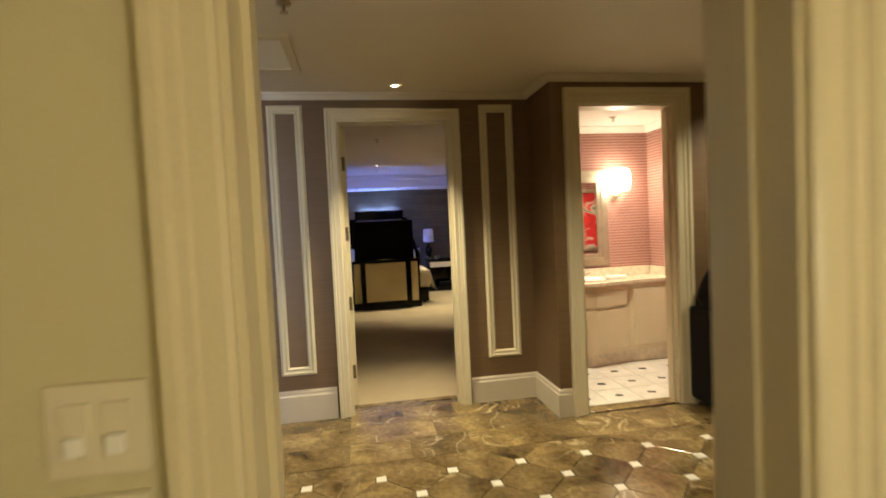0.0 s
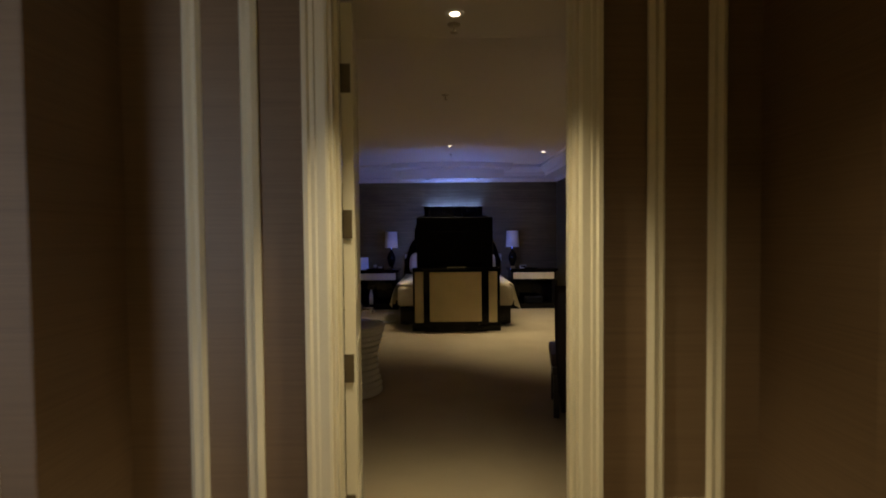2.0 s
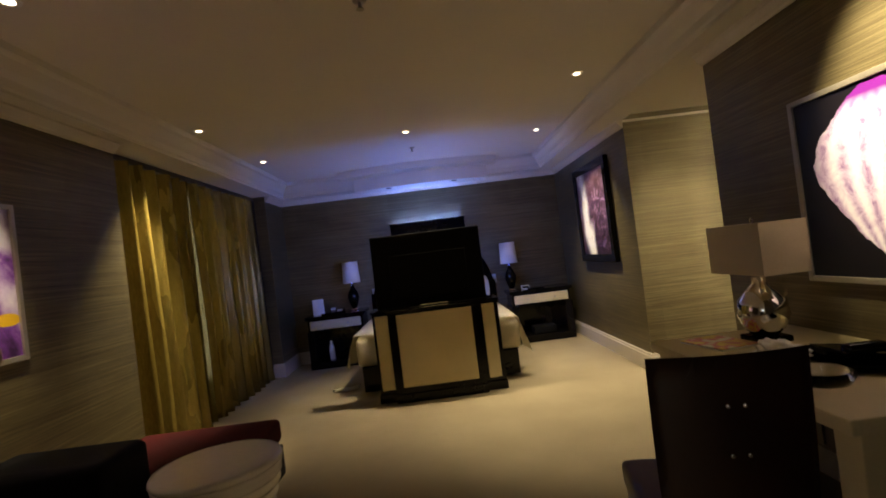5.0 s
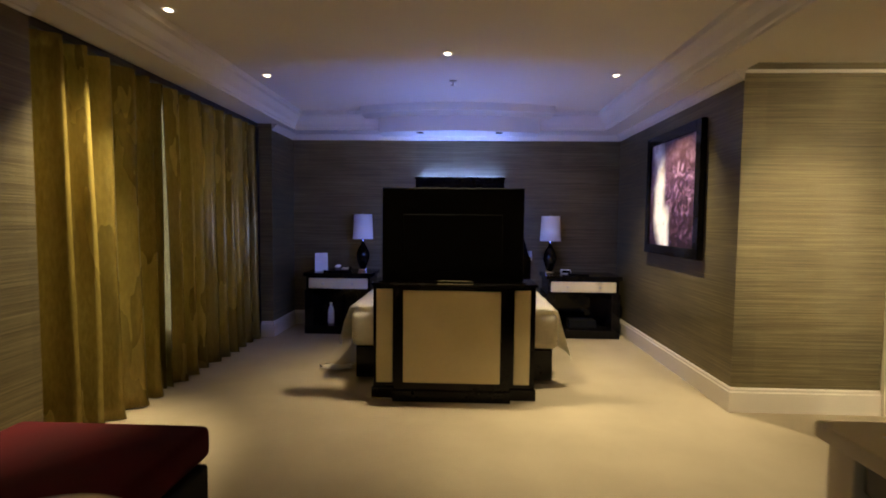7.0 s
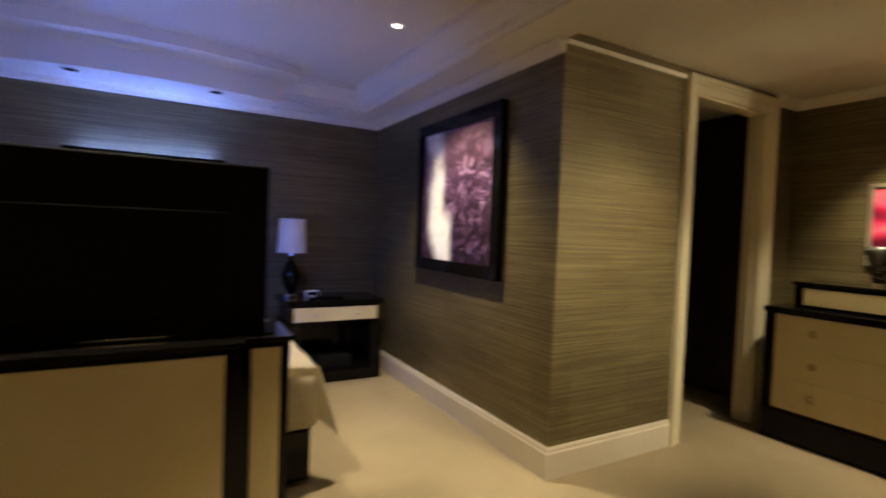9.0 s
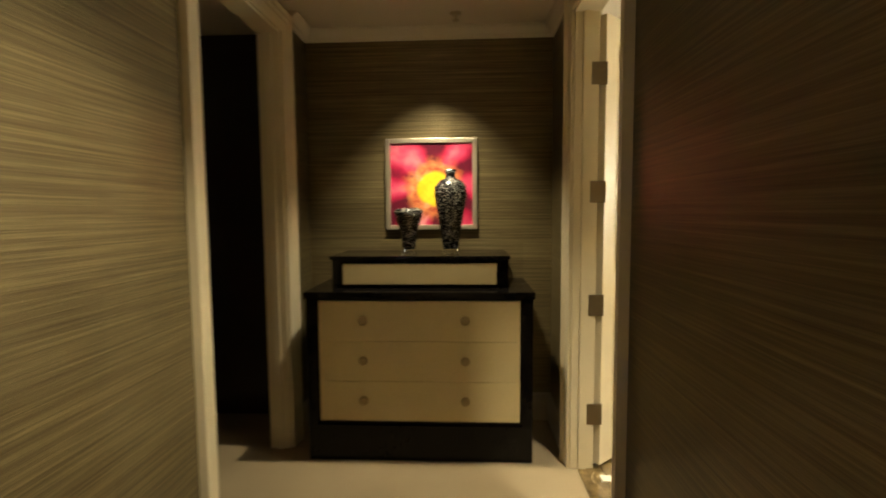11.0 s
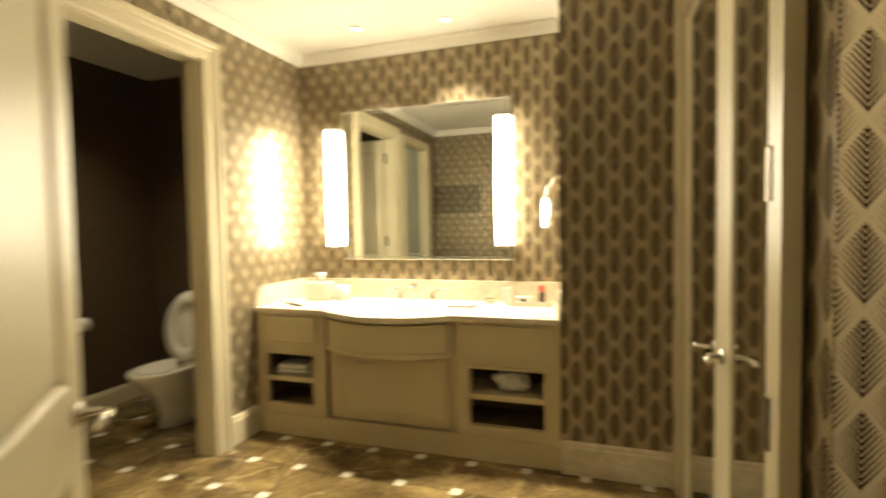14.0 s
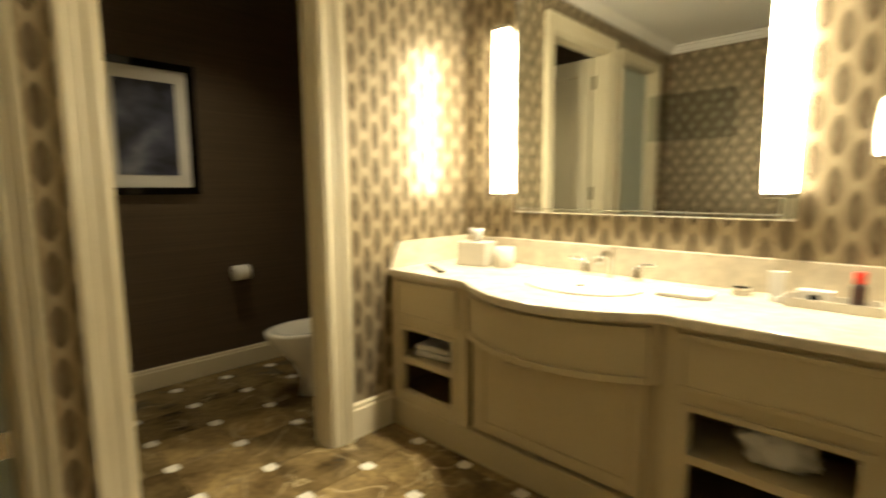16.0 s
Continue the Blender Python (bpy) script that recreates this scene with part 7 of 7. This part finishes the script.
seat = oval_ring((0.115, 0.155), (0.19, 0.24), 0.02)
seat.transform(Matrix.Translation((0, 0.425, 0.655)) @ Matrix.Rotation(radians(-80), 4, "X") @ Matrix.Rotation(radians(180), 4, "Y"))
part("seat", seat, PORCELAIN, wc, "raised seat ring", smooth=True)
lid = turned([(0.0, 0.0), (0.19, 0.0), (0.195, 0.008), (0.18, 0.018), (0.0, 0.020)], 32, squash=(1, 1.27))
lid.transform(Matrix.Translation((0, 0.385, 0.665)) @ Matrix.Rotation(radians(-82), 4, "X"))
part("lid", lid, PORCELAIN, wc, "raised lid", smooth=True)
part("flush_lever", tube([(-0.15, 0.33, 0.68), (-0.15, 0.35, 0.68), (-0.08, 0.355, 0.675)], 0.007), CHROME, wc, smooth=True)
tp = thing("toilet_paper_holder", "white paper roll on a chrome wall holder", "toilet paper", at=(9.72, 6.68, 0.68))
part("bracket", tube([(0, -0.07, 0.02), (-0.06, -0.07, 0.02), (-0.06, 0.06, 0.02)], 0.007), CHROME, tp)
roll = turned([(0.018, -0.05), (0.052, -0.05), (0.052, 0.05), (0.018, 0.05)], 28)
roll.transform(Matrix.Translation((-0.06, 0, 0.0)) @ Matrix.Rotation(radians(90), 4, "X"))
part("roll", roll, PAPER, tp, "white paper roll", smooth=True)
DARK_PRINT = art_material("dark_blue_print", lambda net, x, y, z, vec: net.colour(net.ramp(net.noise(vec, 5.0, 4.0), [(0.35, (0.02, 0.02, 0.03)), (0.55, (0.08, 0.09, 0.14)), (0.7, (0.20, 0.21, 0.26))])))
wp = thing("framed_print", "dark print in a cream mount and black frame", "framed print", at=(9.72, 7.18, 1.62))
part("frame", solid((-0.03, -0.28, -0.40, 0, -0.235, 0.40), (-0.03, 0.235, -0.40, 0, 0.28, 0.40), (-0.03, -0.235, 0.355, 0, 0.235, 0.40), (-0.03, -0.235, -0.40, 0, 0.235, -0.355), bevel=0.004), BLACK, wp)
part("mount", solid((-0.012, -0.235, -0.355, 0, 0.235, 0.355)), PAPER, wp, "cream mount")
part("print", solid((-0.015, -0.165, -0.28, -0.011, 0.165, 0.28)), DARK_PRINT, wp)
# ---- shower compartment behind a glass door ----
SHOWER_GLASS = glassy("pale_green_frosted_glass", (0.66, 0.72, 0.63), 0.35)
SHOWER_GLASS.node_tree.nodes["Principled BSDF"].inputs["Transmission Weight"].default_value = 0.45
structure("wall_shower", solid((8.40, 7.94, 0, 9.50, 7.99, 2.75), (9.50, 7.94, 0, 9.60, 9.14, 2.75), (8.40, 9.08, 0, 9.50, 9.14, 2.75)), CREAM_MARBLE, "cream marble walls of the shower", "wall")
structure("ceiling_shower", solid((8.40, 7.99, 2.50, 9.50, 9.08, 2.60)), WHITE_CEILING, "white painted shower ceiling", "ceiling")
door_casing("casing_shower", 7.99, 8.66, 8.28, 2.34, -1, axis="y", scale=0.68)
door_lining("lining_shower", 7.99, 8.66, 8.28, 8.40, 2.34, axis="y")
sh = thing("shower_door", "pale green frosted glass shower door, shut", "shower door")
pane = part("pane", solid((8.335, 8.018, 0.03, 8.345, 8.632, 2.31), bevel=0.002), SHOWER_GLASS, sh, "pale green glass pane")
pane.visible_shadow = False
part("towel_rail", tube([(8.335, 8.10, 1.02), (8.285, 8.10, 1.02), (8.285, 8.52, 1.02), (8.335, 8.52, 1.02)], 0.009), CHROME, sh, "chrome towel rail", smooth=True)
for z in (0.45, 1.90):
    part("hinge", solid((8.322, 8.012, z - 0.045, 8.358, 8.07, z + 0.045), bevel=0.003), CHROME, sh, "chrome glass hinge")
mat_ob = thing("waste_bin", "small dark bin beside the toilet", "bin", at=(9.35, 6.3, 0))
part("bucket", turned([(0.0, 0.0), (0.09, 0.0), (0.11, 0.26), (0.105, 0.26), (0.086, 0.01), (0.0, 0.01)], 28), NICKEL, mat_ob, smooth=True)


# ---- floor tiles, piece by piece ----
def tile_mesh(name, size, cut, mat, thick=0.012, gap=0.0025, turn=0.0):
    """A square tile with its corners cut off for the inlays."""
    h, c = size / 2 - gap, cut
    pts = [(-h + c, -h), (h - c, -h), (h, -h + c), (h, h - c), (h - c, h), (-h + c, h), (-h, h - c), (-h, -h + c)] if cut else [(-h, -h), (h, -h), (h, h), (-h, h)]
    bm = bmesh.new()
    e = 0.0012
    low = [bm.verts.new((x, y, -thick)) for x, y in pts]
    mid = [bm.verts.new((x, y, -e)) for x, y in pts]
    high = [bm.verts.new((x * (1 - e / h), y * (1 - e / h), 0)) for x, y in pts]
    k = len(pts)
    for a, b in ((low, mid), (mid, high)):
        for i in range(k):
            bm.faces.new((a[i], a[(i + 1) % k], b[(i + 1) % k], b[i]))
    bm.faces.new(high)
    bm.transform(Matrix.Rotation(radians(turn), 4, "Z"))
    bmesh.ops.recalc_face_normals(bm, faces=bm.faces[:])
    mesh = bpy.data.meshes.new(name)
    bm.to_mesh(mesh)
    bm.free()
    mesh.materials.append(mat)
    return mesh


def lay(mesh, name, x, y, parent, lift=0.0):
    ob = new(name, mesh)
    ob.location = (x, y, lift)
    ob.parent = parent
    return ob


def slab_mesh(name, sx, sy, mat, gap=0.0015):
    bm = solid((-sx / 2 + gap, -sy / 2 + gap, -0.012, sx / 2 - gap, sy / 2 - gap, 0.0))
    mesh = bpy.data.meshes.new(name)
    bm.to_mesh(mesh)
    bm.free()
    mesh.materials.append(mat)
    return mesh


# foyer: diagonal field with white squares at the corners, and a straight border along the doors
field = thing("floor_foyer", "polished brown marble floor with small white squares", "floor", kind="structure")
SIDE = 0.297
STEP = SIDE * math.sqrt(2)
CUTC = 0.045
diag, inlay = tile_mesh("floor_tile", SIDE, CUTC, BROWN_MARBLE, turn=45), tile_mesh("floor_inlay", CUTC * math.sqrt(2), 0, WHITE_INLAY, turn=0)
FX, FY0 = 2.287, 4.580
for r in range(-9, 2):
    for c in range(-6, 10):
        x, y = FX + STEP * (c + 0.5 * (r % 2)), FY0 + STEP / 2 * r
        if -0.2 < x < 6.1 and 2.75 < y < 4.70:
            lay(inlay, "inlay", x, y, field)
        if 0.0 < x + STEP / 2 < 6.0 and 2.85 < y < 4.68:
            lay(diag, "tile", x + STEP / 2, y, field)
plain = slab_mesh("border_tile", 0.40, 0.30, BROWN_MARBLE)
for r in range(4):
    for c in range(17):
        x, y = -0.10 + 0.40 * c + 0.2 * (r % 2), 4.94 + 0.30 * r
        if (y < 5.2 and x < 6.1) or (1.5 < x < 3.55 and y < 5.66) or (2.3 < x < 2.8):
            lay(plain, "border_tile", x, y, field, -0.0004)
strip = thing("floor_foyer_edges", "brown marble margin strips of the foyer floor", "floor", kind="structure")
part("margin_strip", solid((-0.30, 4.60, -0.012, 6.2, 5.15, -0.003), (1.38, 5.15, -0.012, 3.63, 5.63, -0.003), (2.147, 5.63, -0.012, 2.933, 5.80, -0.003), (-0.30, 5.15, -0.012, 1.38, 5.22, -0.003), (-0.30, 0.42, -0.012, 6.2, 2.85, -0.003)), BROWN_MARBLE, strip)

# bathroom: straight field with white squares
bath = thing("floor_bath", "polished brown marble bathroom floor with small white squares", "floor", kind="structure")
PITCH = 0.311
oct_tile, small = tile_mesh("bath_tile", PITCH, 0.036, BROWN_MARBLE), tile_mesh("bath_inlay", 0.036 * math.sqrt(2), 0, WHITE_INLAY, turn=45)
small2 = tile_mesh("bath_inlay_square", 0.062, 0, WHITE_INLAY)
BX, BY = 8.025, 7.165
for r in range(-4, 7):
    for c in range(-10, 6):
        x, y = BX + PITCH * c, BY + PITCH * r
        if (5.72 < x < 9.7 and 5.95 < y < 9.05) or (4.95 < x < 5.72 and 8.22 < y < 9.05):
            lay(small2, "inlay", x, y, bath, 0.0003)
        if 5.75 < x + PITCH / 2 < 9.68 and 5.95 < y + PITCH / 2 < 9.05:
            lay(oct_tile, "tile", x + PITCH / 2, y + PITCH / 2, bath)
edge = thing("floor_bath_edges", "brown marble margin strips of the bathroom floor", "floor", kind="structure")
part("margin_strip", solid((4.90, 8.21, -0.012, 5.69, 9.08, -0.004), (5.69, 5.97, -0.012, 9.72, 9.08, -0.004)), BROWN_MARBLE, edge)

# powder room: white field with small dark lozenges
pfl = thing("floor_powder", "white marble floor with small dark oblong insets", "floor", kind="structure")
wt = tile_mesh("powder_tile", 0.291, 0, WHITE_TILE)
bm = solid((-0.032, -0.017, -0.012, 0.032, 0.017, 0.0012))
dark = bpy.data.meshes.new("powder_inset")
bm.transform(Matrix.Rotation(radians(-20), 4, "Z"))
bm.to_mesh(dark)
bm.free()
dark.materials.append(BLACK)
for r in range(-1, 5):
    for c in range(-2, 7):
        x, y = 4.258 + 0.291 * c, 5.445 + 0.303 * r
        if 3.80 < x < 5.45 and 5.30 < y < 6.30:
            lay(wt, "tile", x, y, pfl)
            lay(dark, "inset", x, y, pfl, 0.0004)
pe = thing("floor_powder_edges", "white marble margin of the powder room floor", "floor", kind="structure")
part("margin_strip", solid((3.75, 5.29, -0.012, 5.45, 6.64, -0.004)), WHITE_TILE, pe)
